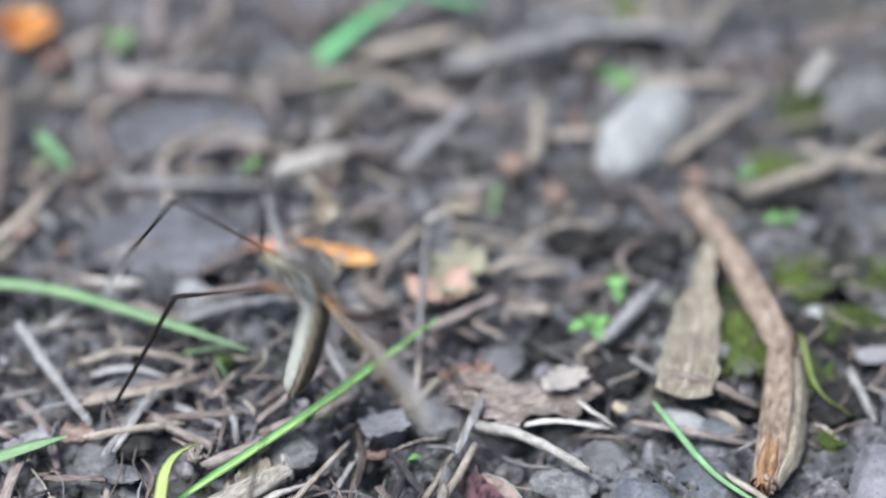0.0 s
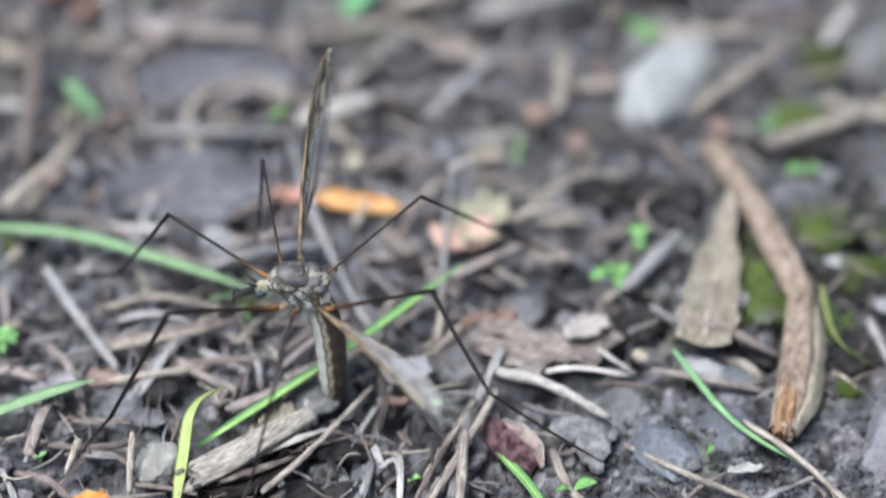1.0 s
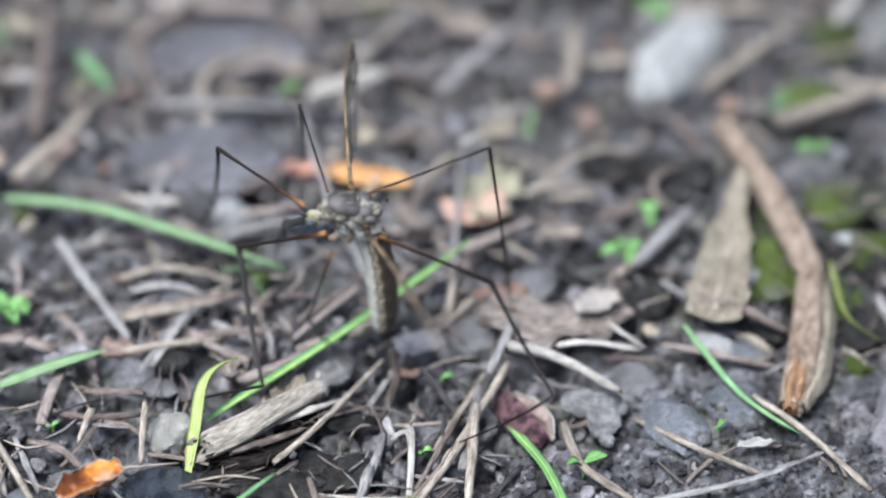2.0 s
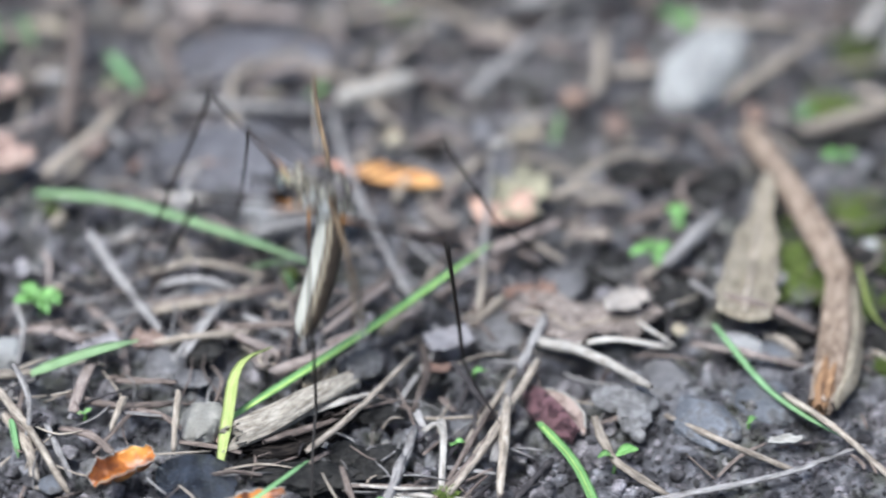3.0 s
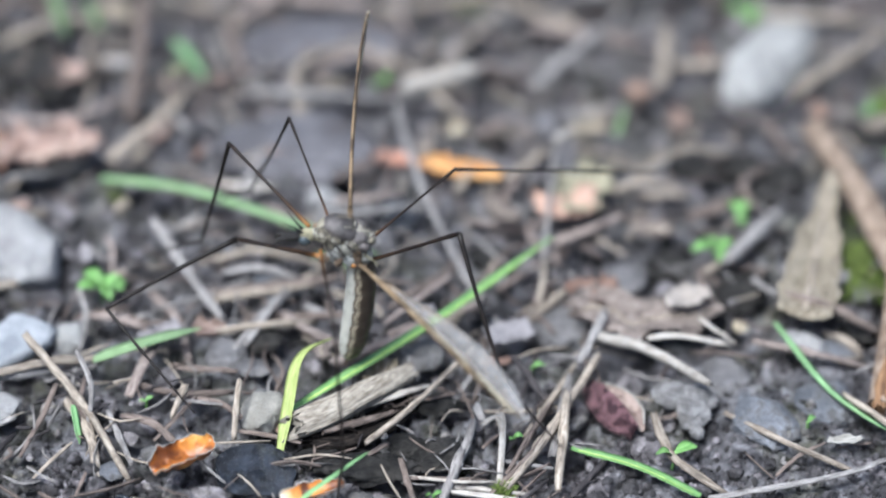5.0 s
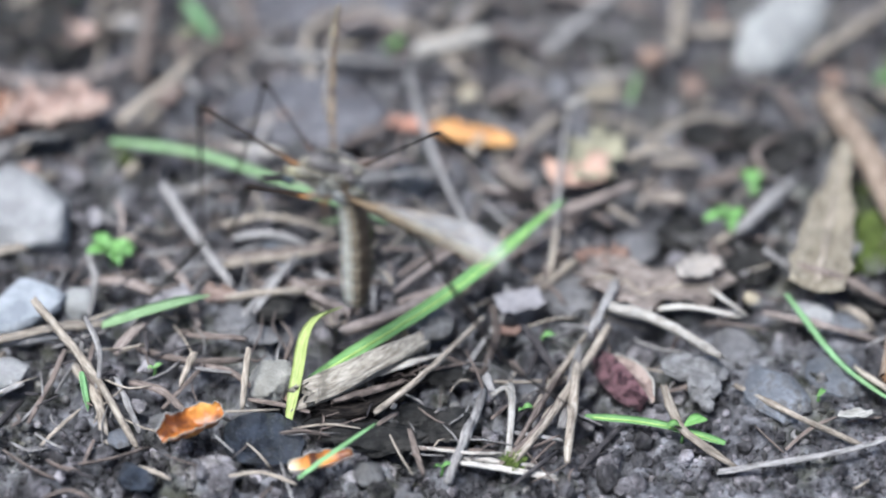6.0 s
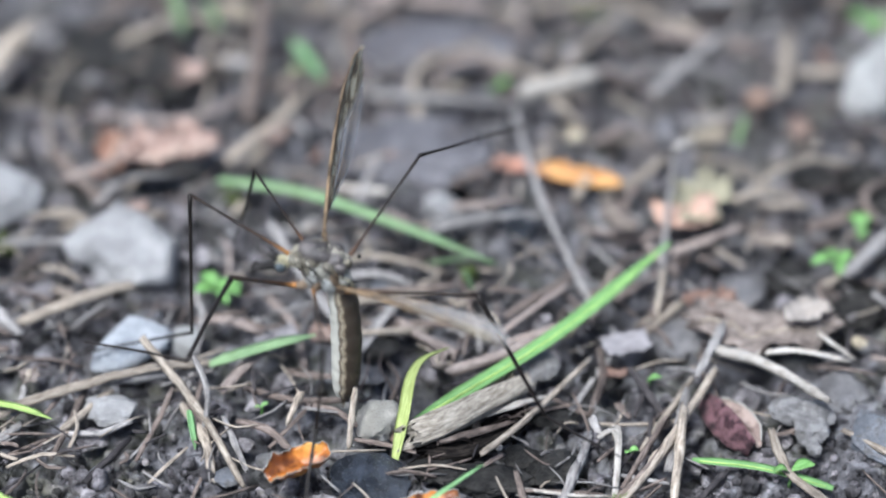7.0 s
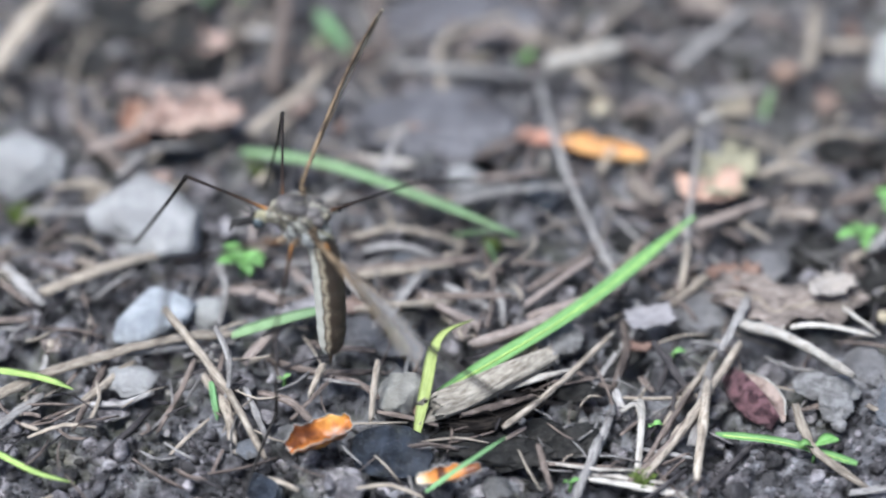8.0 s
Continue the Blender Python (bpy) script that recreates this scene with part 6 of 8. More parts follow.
def motions():
    walk(long_blade, [
        (0.0, pose(-0.00948, -0.02357, 0.00201, -20, 0, 38.7)),
        (1.7, pose(-0.00948, -0.02357, 0.00201, -20, 0, 38.7)),
        (2.8, pose(-0.01051, -0.02524, 0.00215, -20, 0, 39.7)),
        (4.7, pose(-0.01051, -0.02524, 0.00215, -20, 0, 39.7)),
        (5.8, pose(-0.00956, -0.02551, 0.00204, 8, 0, 44.4)),
        (8.0, pose(-0.00956, -0.02551, 0.00204, 8, 0, 44.4)),
    ])
    walk(loose_blade, [
        (0.0, pose(0.01873, -0.02354, -0.00001, 0, 0, -68.6)),
        (1.7, pose(0.01873, -0.02354, -0.00001, 0, 0, -68.6)),
        (2.8, pose(0.01852, -0.02393, -0.00000, 0, 0, -69.5)),
        (3.1, pose(0.01852, -0.02393, -0.00000, 0, 0, -69.5)),
        (3.5, pose(0.01571, -0.02845, 0.00031, 0, 0, -33.2)),
        (4.7, pose(0.01571, -0.02845, 0.00031, 0, 0, -33.2)),
        (5.8, pose(0.01626, -0.02789, 0.00026, 0, 0, -16.4)),
        (8.0, pose(0.01626, -0.02789, 0.00026, 0, 0, -16.4)),
    ])
    walk(loose_stem, [
        (0.0, pose(-0.02531, -0.02343, 0.00169, 0, 0, 75.8)),
        (4.7, pose(-0.02531, -0.02343, 0.00169, 0, 0, 75.8)),
        (5.8, pose(-0.02817, -0.02147, 0.00131, 0, 0, 54.0)),
        (8.0, pose(-0.02817, -0.02147, 0.00131, 0, 0, 54.0)),
    ])
    walk(fly, [
        (0.0, pose(0.00373, -0.01650, 0.02383, -0.4, 14.0, 0)),
        (0.1, pose(0.00639, -0.01651, 0.01881, 11.2, 27.4, 0)),
        (0.2, pose(0.00340, -0.01652, 0.02364, 8.2, 7.2, 0)),
        (0.3, pose(0.00310, -0.01654, 0.02660, 7.4, -7.4, 0)),
        (0.4, pose(0.00126, -0.01655, 0.01681, 7.0, -1.4, 0)),
        (0.5, pose(0.00151, -0.01656, 0.01604, 2.7, -2.1, 0)),
        (0.6, pose(0.00130, -0.01657, 0.01549, 5.3, -1.1, 0)),
        (0.7, pose(0.00051, -0.01658, 0.01430, 6.3, -2.9, 0)),
        (0.8, pose(0.00090, -0.01659, 0.01481, 4.8, -1.4, 0)),
        (0.9, pose(0.00091, -0.01661, 0.01594, 1.9, 1.6, 0)),
        (1.0, pose(0.00082, -0.01662, 0.01575, 0.5, -3.2, 0)),
        (1.1, pose(0.00126, -0.01663, 0.01650, 0.6, 0.9, 0)),
        (1.2, pose(0.00092, -0.01664, 0.01728, -2.6, 2.5, 0)),
        (1.3, pose(0.00099, -0.01665, 0.01791, -1.9, 3.2, 0)),
        (1.4, pose(0.00112, -0.01666, 0.01742, -0.5, 3.1, 0)),
        (1.5, pose(0.00239, -0.01668, 0.01673, -2.6, 6.3, 0)),
        (1.6, pose(0.00233, -0.01669, 0.01718, -1.9, 1.9, 0)),
        (1.7, pose(0.00572, -0.01670, 0.02094, 5.3, -17.9, 0)),
        (2.2, pose(0.00262, -0.01713, 0.02104, -3.4, 3.8, 0)),
        (2.5, pose(-0.00021, -0.01739, 0.01745, -1.5, 1.1, 0)),
        (2.8, pose(-0.00133, -0.01765, 0.01938, -4.9, 5.1, 0)),
        (2.9, pose(-0.00117, -0.01774, 0.02942, -10.9, 7.6, 0)),
        (3.0, pose(-0.00176, -0.01783, 0.02366, -15.6, 14.5, 0)),
        (3.1, pose(-0.00469, -0.01791, 0.01839, 6.8, 4.8, 0)),
        (3.2, pose(-0.01819, -0.01800, 0.01303, 11.2, -20.3, 0)),
        (3.3, pose(-0.01758, -0.01808, 0.01341, 11.2, -32.1, 0)),
        (3.4, pose(-0.01134, -0.01816, 0.01424, 11.2, -13.4, 0)),
        (3.5, pose(-0.00358, -0.01824, 0.01380, 7.3, 30.5, 0)),
        (3.6, pose(-0.00279, -0.01832, 0.01522, 5.1, 18.2, 0)),
        (3.7, pose(-0.00264, -0.01840, 0.01506, 2.6, 15.3, 0)),
        (3.8, pose(-0.00411, -0.01848, 0.01477, 2.4, 13.3, 0)),
        (3.9, pose(-0.00515, -0.01856, 0.01481, 0.5, 14.4, 0)),
        (4.0, pose(-0.00671, -0.01864, 0.01516, 1.2, 14.5, 0)),
        (4.1, pose(-0.00728, -0.01872, 0.01686, -0.7, 12.9, 0)),
        (4.3, pose(-0.00708, -0.01888, 0.01746, -1.4, 13.0, 0)),
        (4.5, pose(-0.00683, -0.01904, 0.01739, -6.1, 11.1, 0)),
        (4.6, pose(-0.00747, -0.01912, 0.01800, -1.2, 10.2, 0)),
        (4.7, pose(-0.00679, -0.01920, 0.01687, 3.5, 11.4, 0)),
        (5.1, pose(-0.00510, -0.02004, 0.01940, -0.6, 3.7, 0)),
        (5.4, pose(-0.00476, -0.02066, 0.02175, -3.0, -1.1, 0)),
        (5.8, pose(-0.00417, -0.02150, 0.02372, -4.2, -4.5, 0)),
        (5.9, pose(-0.00527, -0.02152, 0.02421, -2.6, -3.6, 0)),
        (6.0, pose(-0.00737, -0.02155, 0.02398, -5.8, -1.9, 0)),
        (6.1, pose(-0.01159, -0.02157, 0.02796, -8.5, -0.4, 0)),
        (6.2, pose(-0.01305, -0.02159, 0.02550, -7.7, 7.9, 0)),
        (6.3, pose(-0.01396, -0.02161, 0.03111, -20.8, 3.1, 0)),
        (6.4, pose(-0.01394, -0.02164, 0.02518, 5.3, 2.0, 0)),
        (6.5, pose(-0.01614, -0.02166, 0.02821, -20.8, 7.8, 0)),
        (6.6, pose(-0.01620, -0.02168, 0.02148, -0.3, 2.4, 0)),
        (6.7, pose(-0.01618, -0.02170, 0.01826, 8.8, 6.3, 0)),
        (6.8, pose(-0.01327, -0.02173, 0.01851, 8.3, 3.2, 0)),
        (6.9, pose(-0.01520, -0.02175, 0.01928, -3.7, 16.2, 0)),
        (7.0, pose(-0.01809, -0.02177, 0.01810, -9.2, -0.6, 0)),
        (7.1, pose(-0.01581, -0.02180, 0.01769, 0.3, 9.7, 0)),
        (7.2, pose(-0.01575, -0.02182, 0.02375, 6.2, 3.9, 0)),
        (7.3, pose(-0.01627, -0.02184, 0.02340, -8.5, 14.9, 0)),
        (7.4, pose(-0.01523, -0.02186, 0.02007, 1.3, 26.2, 0)),
        (7.5, pose(-0.01669, -0.02189, 0.01920, -2.0, 14.9, 0)),
        (7.6, pose(-0.01920, -0.02191, 0.01996, -0.4, 5.0, 0)),
        (7.7, pose(-0.01915, -0.02193, 0.02122, -2.2, 6.3, 0)),
        (7.8, pose(-0.02024, -0.02195, 0.01865, 3.9, 0.6, 0)),
        (7.9, pose(-0.02093, -0.02198, 0.02036, -2.9, -1.1, 0)),
        (8.0, pose(-0.02194, -0.02200, 0.02022, -9.2, -3.0, 0)),
    ])
    walk(far_wing, eased([
        (0.0, aim((0, 1.6, 2.7), (0.25, 0.96, 0.12), (0.09, 0.72, -0.57))),
        (0.5, aim((0, 1.6, 2.7), (0.42, 0.58, 0.70), (0.42, 0.56, -0.72))),
        (1.0, aim((0, 1.6, 2.7), (0.16, 0.87, 0.47), (0.29, 0.41, -0.86))),
        (1.5, aim((0, 1.6, 2.7), (0.07, 0.99, 0.14), (0.14, 0.13, -0.98))),
        (3.0, aim((0, 1.6, 2.7), (0.01, 1.00, 0.07), (0.08, 0.81, -0.34))),
        (3.2, aim((0, 1.6, 2.7), (0.02, 0.98, 0.21), (-0.42, 0.48, -0.48))),
        (3.5, aim((0, 1.6, 2.7), (0.18, 0.75, 0.64), (0.21, 0.65, -0.60))),
        (3.6, aim((0, 1.6, 2.7), (0.23, 0.88, 0.42), (-0.12, 0.57, -0.48))),
        (4.0, aim((0, 1.6, 2.7), (0.06, 0.95, 0.32), (0.31, 0.29, -0.91))),
        (4.5, aim((0, 1.6, 2.7), (0.02, 0.88, 0.48), (0.27, 0.46, -0.85))),
        (6.0, aim((0, 1.6, 2.7), (0.03, 0.99, 0.14), (-0.13, 0.72, -0.47))),
        (6.5, aim((0, 1.6, 2.7), (0.20, 0.88, 0.42), (0.04, 0.42, -0.91))),
        (7.0, aim((0, 1.6, 2.7), (0.10, 0.87, 0.48), (0.29, 0.44, -0.85))),
        (7.5, aim((0, 1.6, 2.7), (0.03, 0.94, 0.34), (-0.02, 0.68, -0.55))),
        (8.0, aim((0, 1.6, 2.7), (0.33, 0.84, 0.43), (-0.19, 0.51, -0.84))),
    ]))
    walk(near_wing, eased([
        (0.0, aim((1.3, -1.7, -1.3), (0.28, -0.93, 0.23), (0.23, 0.59, -0.34))),
        (0.5, aim((1.3, -1.7, -1.3), (0.33, -0.84, 0.44), (0.06, 0.55, -0.44))),
        (1.0, aim((1.3, -1.7, -1.3), (0.41, -0.89, 0.21), (0.79, 0.23, -0.58))),
        (1.5, aim((1.3, -1.7, -1.3), (0.55, -0.83, -0.08), (0.64, 0.48, -0.60))),
        (1.7, aim((1.3, -1.7, -1.3), (0.35, -0.89, 0.29), (0.45, -0.11, -0.88))),
        (3.0, aim((1.3, -1.7, -1.3), (-0.01, -1.00, 0.01), (0.18, 0.80, -0.32))),
        (3.2, aim((1.3, -1.7, -1.3), (0.61, -0.74, 0.30), (-0.06, 0.53, -0.41))),
        (3.5, aim((1.3, -1.7, -1.3), (0.19, -0.68, 0.71), (0.22, 0.58, -0.36))),
        (3.6, aim((1.3, -1.7, -1.3), (0.40, -0.75, 0.53), (0.18, 0.57, -0.24))),
        (4.0, aim((1.3, -1.7, -1.3), (0.52, -0.85, 0.10), (0.73, 0.38, -0.56))),
        (4.5, aim((1.3, -1.7, -1.3), (0.66, -0.72, -0.23), (0.55, 0.66, -0.51))),
        (6.0, aim((1.3, -1.7, -1.3), (0.55, -0.81, 0.21), (0.09, 0.61, -0.18))),
        (6.5, aim((1.3, -1.7, -1.3), (0.44, -0.87, 0.22), (0.05, 0.74, -0.14))),
        (7.0, aim((1.3, -1.7, -1.3), (0.65, -0.73, 0.21), (0.00, 0.72, -0.29))),
        (7.5, aim((1.3, -1.7, -1.3), (0.34, -0.72, 0.61), (0.08, 0.64, -0.39))),
        (8.0, aim((1.3, -1.7, -1.3), (0.40, -0.92, 0.06), (0.69, 0.26, -0.68))),
    ]))
    walk(legs[0][0], eased([
        (0.0, aim((-11.96, 8.97, -1.55), (-2.90, 5.24, -12.66))),
        (0.5, aim((-11.75, 8.43, 4.36), (-5.95, 5.15, -11.58))),
        (1.0, aim((-12.36, 8.48, 2.41), (-6.83, 4.44, -11.38))),
        (1.5, aim((-12.42, 8.65, 1.05), (-4.16, 7.04, -11.36))),
        (3.0, aim((-10.70, 9.99, 3.03), (-1.08, 5.96, -12.62))),
        (3.5, aim((-1.05, 8.63, -8.61), (-2.57, -13.14, 4.10))),
        (4.0, aim((-12.60, 8.43, 1.11), (-0.28, 2.49, -13.78))),
        (4.5, aim((-11.08, 9.91, 1.99), (-2.01, 3.23, -13.47))),
        (6.0, aim((-12.43, 8.52, 1.91), (-0.45, -2.57, -13.76))),
        (6.5, aim((-11.87, 7.66, -4.55), (0.94, 2.56, -13.73))),
        (7.0, aim((-12.93, 7.72, 2.45), (-0.16, -2.55, -13.77))),
        (7.5, aim((-9.91, 9.86, -4.14), (0.63, 1.18, -13.93))),
        (8.0, aim((-11.83, 9.22, -0.99), (-6.84, 5.57, -10.87))),
    ]))
    walk(legs[0][1], eased([
        (0.0, aim((-11.96, 8.97, -1.55), (-2.90, 5.24, -12.66)).inverted() @ aim((-11.96, 8.97, -1.55), (8.76, -7.97, 1.95))),
        (0.5, aim((-11.75, 8.43, 4.36), (-5.95, 5.15, -11.58)).inverted() @ aim((-11.75, 8.43, 4.36), (8.55, -7.43, -3.96))),
        (1.0, aim((-12.36, 8.48, 2.41), (-6.83, 4.44, -11.38)).inverted() @ aim((-12.36, 8.48, 2.41), (9.16, -7.48, -2.01))),
        (1.5, aim((-12.42, 8.65, 1.05), (-4.16, 7.04, -11.36)).inverted() @ aim((-12.42, 8.65, 1.05), (9.22, -7.65, -0.65))),
        (3.0, aim((-10.70, 9.99, 3.03), (-1.08, 5.96, -12.62)).inverted() @ aim((-10.70, 9.99, 3.03), (7.50, -8.99, -2.63))),
        (3.5, aim((-1.05, 8.63, -8.61), (-2.57, -13.14, 4.10)).inverted() @ aim((-1.05, 8.63, -8.61), (-2.15, -7.63, 9.01))),
        (4.0, aim((-12.60, 8.43, 1.11), (-0.28, 2.49, -13.78)).inverted() @ aim((-12.60, 8.43, 1.11), (9.40, -7.43, -0.71))),
        (4.5, aim((-11.08, 9.91, 1.99), (-2.01, 3.23, -13.47)).inverted() @ aim((-11.08, 9.91, 1.99), (7.88, -8.91, -1.59))),
        (6.0, aim((-12.43, 8.52, 1.91), (-0.45, -2.57, -13.76)).inverted() @ aim((-12.43, 8.52, 1.91), (9.23, -7.52, -1.51))),
        (6.5, aim((-11.87, 7.66, -4.55), (0.94, 2.56, -13.73)).inverted() @ aim((-11.87, 7.66, -4.55), (8.67, -6.66, 4.95))),
        (7.0, aim((-12.93, 7.72, 2.45), (-0.16, -2.55, -13.77)).inverted() @ aim((-12.93, 7.72, 2.45), (9.73, -6.72, -2.05))),
        (7.5, aim((-9.91, 9.86, -4.14), (0.63, 1.18, -13.93)).inverted() @ aim((-9.91, 9.86, -4.14), (6.71, -8.86, 4.54))),
        (8.0, aim((-11.83, 9.22, -0.99), (-6.84, 5.57, -10.87)).inverted() @ aim((-11.83, 9.22, -0.99), (8.63, -8.22, 1.39))),
    ]))
    walk(legs[0][2], eased([
        (0.0, aim((-11.96, 8.97, -1.55), (-2.90, 5.24, -12.66)).inverted() @ aim((-14.86, 14.21, -14.21), (-2.70, 4.86, -11.75))),
        (0.5, aim((-11.75, 8.43, 4.36), (-5.95, 5.15, -11.58)).inverted() @ aim((-17.70, 13.58, -7.22), (-7.50, 6.29, -8.56))),
        (1.0, aim((-12.36, 8.48, 2.41), (-6.83, 4.44, -11.38)).inverted() @ aim((-19.19, 12.92, -8.97), (-9.96, 6.80, -4.86))),
        (1.5, aim((-12.42, 8.65, 1.05), (-4.16, 7.04, -11.36)).inverted() @ aim((-16.58, 15.69, -10.31), (-6.57, 8.00, -7.86))),
        (3.0, aim((-10.70, 9.99, 3.03), (-1.08, 5.96, -12.62)).inverted() @ aim((-11.78, 15.95, -9.59), (-1.00, 5.53, -11.72))),
        (3.5, aim((-1.05, 8.63, -8.61), (-2.57, -13.14, 4.10)).inverted() @ aim((-3.62, -4.51, -4.51), (-1.89, 10.63, -7.24))),
        (4.0, aim((-12.60, 8.43, 1.11), (-0.28, 2.49, -13.78)).inverted() @ aim((-12.88, 10.92, -12.67), (-7.64, 6.63, -8.16))),
        (4.5, aim((-11.08, 9.91, 1.99), (-2.01, 3.23, -13.47)).inverted() @ aim((-13.09, 13.14, -11.48), (-7.66, 7.01, -7.83))),
        (6.0, aim((-12.43, 8.52, 1.91), (-0.45, -2.57, -13.76)).inverted() @ aim((-12.88, 5.95, -11.85), (-8.14, 0.93, -10.09))),
        (6.5, aim((-11.87, 7.66, -4.55), (0.94, 2.56, -13.73)).inverted() @ aim((-10.93, 10.22, -18.28), (-9.34, 3.99, -8.12))),
        (7.0, aim((-12.93, 7.72, 2.45), (-0.16, -2.55, -13.77)).inverted() @ aim((-13.09, 5.17, -11.32), (-12.08, 2.07, -4.35))),
        (7.5, aim((-9.91, 9.86, -4.14), (0.63, 1.18, -13.93)).inverted() @ aim((-9.28, 11.04, -18.07), (-8.80, 7.45, -6.00))),
        (8.0, aim((-11.83, 9.22, -0.99), (-6.84, 5.57, -10.87)).inverted() @ aim((-18.67, 14.79, -11.86), (-10.16, 7.39, -3.32))),
    ]))
    walk(legs[1][0], eased([
        (0.0, aim((-10.51, 4.07, -8.95), (-3.08, -0.50, -13.65))),
        (0.5, aim((-12.95, 3.10, -5.69), (-4.82, -13.14, 0.33))),
        (1.0, aim((-11.63, -6.39, 3.75), (-6.94, -0.67, -12.14))),
        (1.5, aim((-12.06, 3.50, -7.21), (-5.18, -12.94, 1.28))),
        (3.0, aim((-9.94, 7.20, -6.18), (-2.07, 4.69, -13.02))),
        (3.5, aim((-7.12, 3.48, -11.79), (-3.50, -13.55, -0.35))),
        (4.0, aim((-10.99, 4.99, -7.55), (-4.26, -13.29, 1.13))),
        (4.5, aim((-10.67, 5.87, -7.02), (-3.68, -13.31, -2.29))),
        (6.0, aim((-8.40, 8.06, -6.79), (-3.03, 7.59, -11.37))),
        (6.5, aim((-10.16, 2.28, -10.25), (-3.37, -11.06, -7.90))),
        (7.0, aim((-9.36, 7.51, -6.51), (-2.66, -13.74, -0.13))),
        (7.5, aim((-5.61, 5.84, -11.02), (-3.46, -13.41, 2.03))),
        (8.0, aim((-10.25, -9.47, 1.56), (-0.14, -13.26, -4.50))),
    ]))
    walk(legs[1][1], eased([
        (0.0, aim((-10.51, 4.07, -8.95), (-3.08, -0.50, -13.65)).inverted() @ aim((-10.51, 4.07, -8.95), (8.11, -5.07, 7.25))),
        (0.5, aim((-12.95, 3.10, -5.69), (-4.82, -13.14, 0.33)).inverted() @ aim((-12.95, 3.10, -5.69), (10.55, -4.10, 3.99))),
        (1.0, aim((-11.63, -6.39, 3.75), (-6.94, -0.67, -12.14)).inverted() @ aim((-11.63, -6.39, 3.75), (9.23, 5.39, -5.45))),
        (1.5, aim((-12.06, 3.50, -7.21), (-5.18, -12.94, 1.28)).inverted() @ aim((-12.06, 3.50, -7.21), (9.66, -4.50, 5.51))),
        (3.0, aim((-9.94, 7.20, -6.18), (-2.07, 4.69, -13.02)).inverted() @ aim((-9.94, 7.20, -6.18), (7.54, -8.20, 4.48))),
        (3.5, aim((-7.12, 3.48, -11.79), (-3.50, -13.55, -0.35)).inverted() @ aim((-7.12, 3.48, -11.79), (4.72, -4.48, 10.09))),
        (4.0, aim((-10.99, 4.99, -7.55), (-4.26, -13.29, 1.13)).inverted() @ aim((-10.99, 4.99, -7.55), (8.59, -5.99, 5.85))),
        (4.5, aim((-10.67, 5.87, -7.02), (-3.68, -13.31, -2.29)).inverted() @ aim((-10.67, 5.87, -7.02), (8.27, -6.87, 5.32))),
        (6.0, aim((-8.40, 8.06, -6.79), (-3.03, 7.59, -11.37)).inverted() @ aim((-8.40, 8.06, -6.79), (6.00, -9.06, 5.09))),
        (6.5, aim((-10.16, 2.28, -10.25), (-3.37, -11.06, -7.90)).inverted() @ aim((-10.16, 2.28, -10.25), (7.76, -3.28, 8.55))),
        (7.0, aim((-9.36, 7.51, -6.51), (-2.66, -13.74, -0.13)).inverted() @ aim((-9.36, 7.51, -6.51), (6.96, -8.51, 4.81))),
        (7.5, aim((-5.61, 5.84, -11.02), (-3.46, -13.41, 2.03)).inverted() @ aim((-5.61, 5.84, -11.02), (3.21, -6.84, 9.32))),
        (8.0, aim((-10.25, -9.47, 1.56), (-0.14, -13.26, -4.50)).inverted() @ aim((-10.25, -9.47, 1.56), (7.85, 8.47, -3.26))),
    ]))
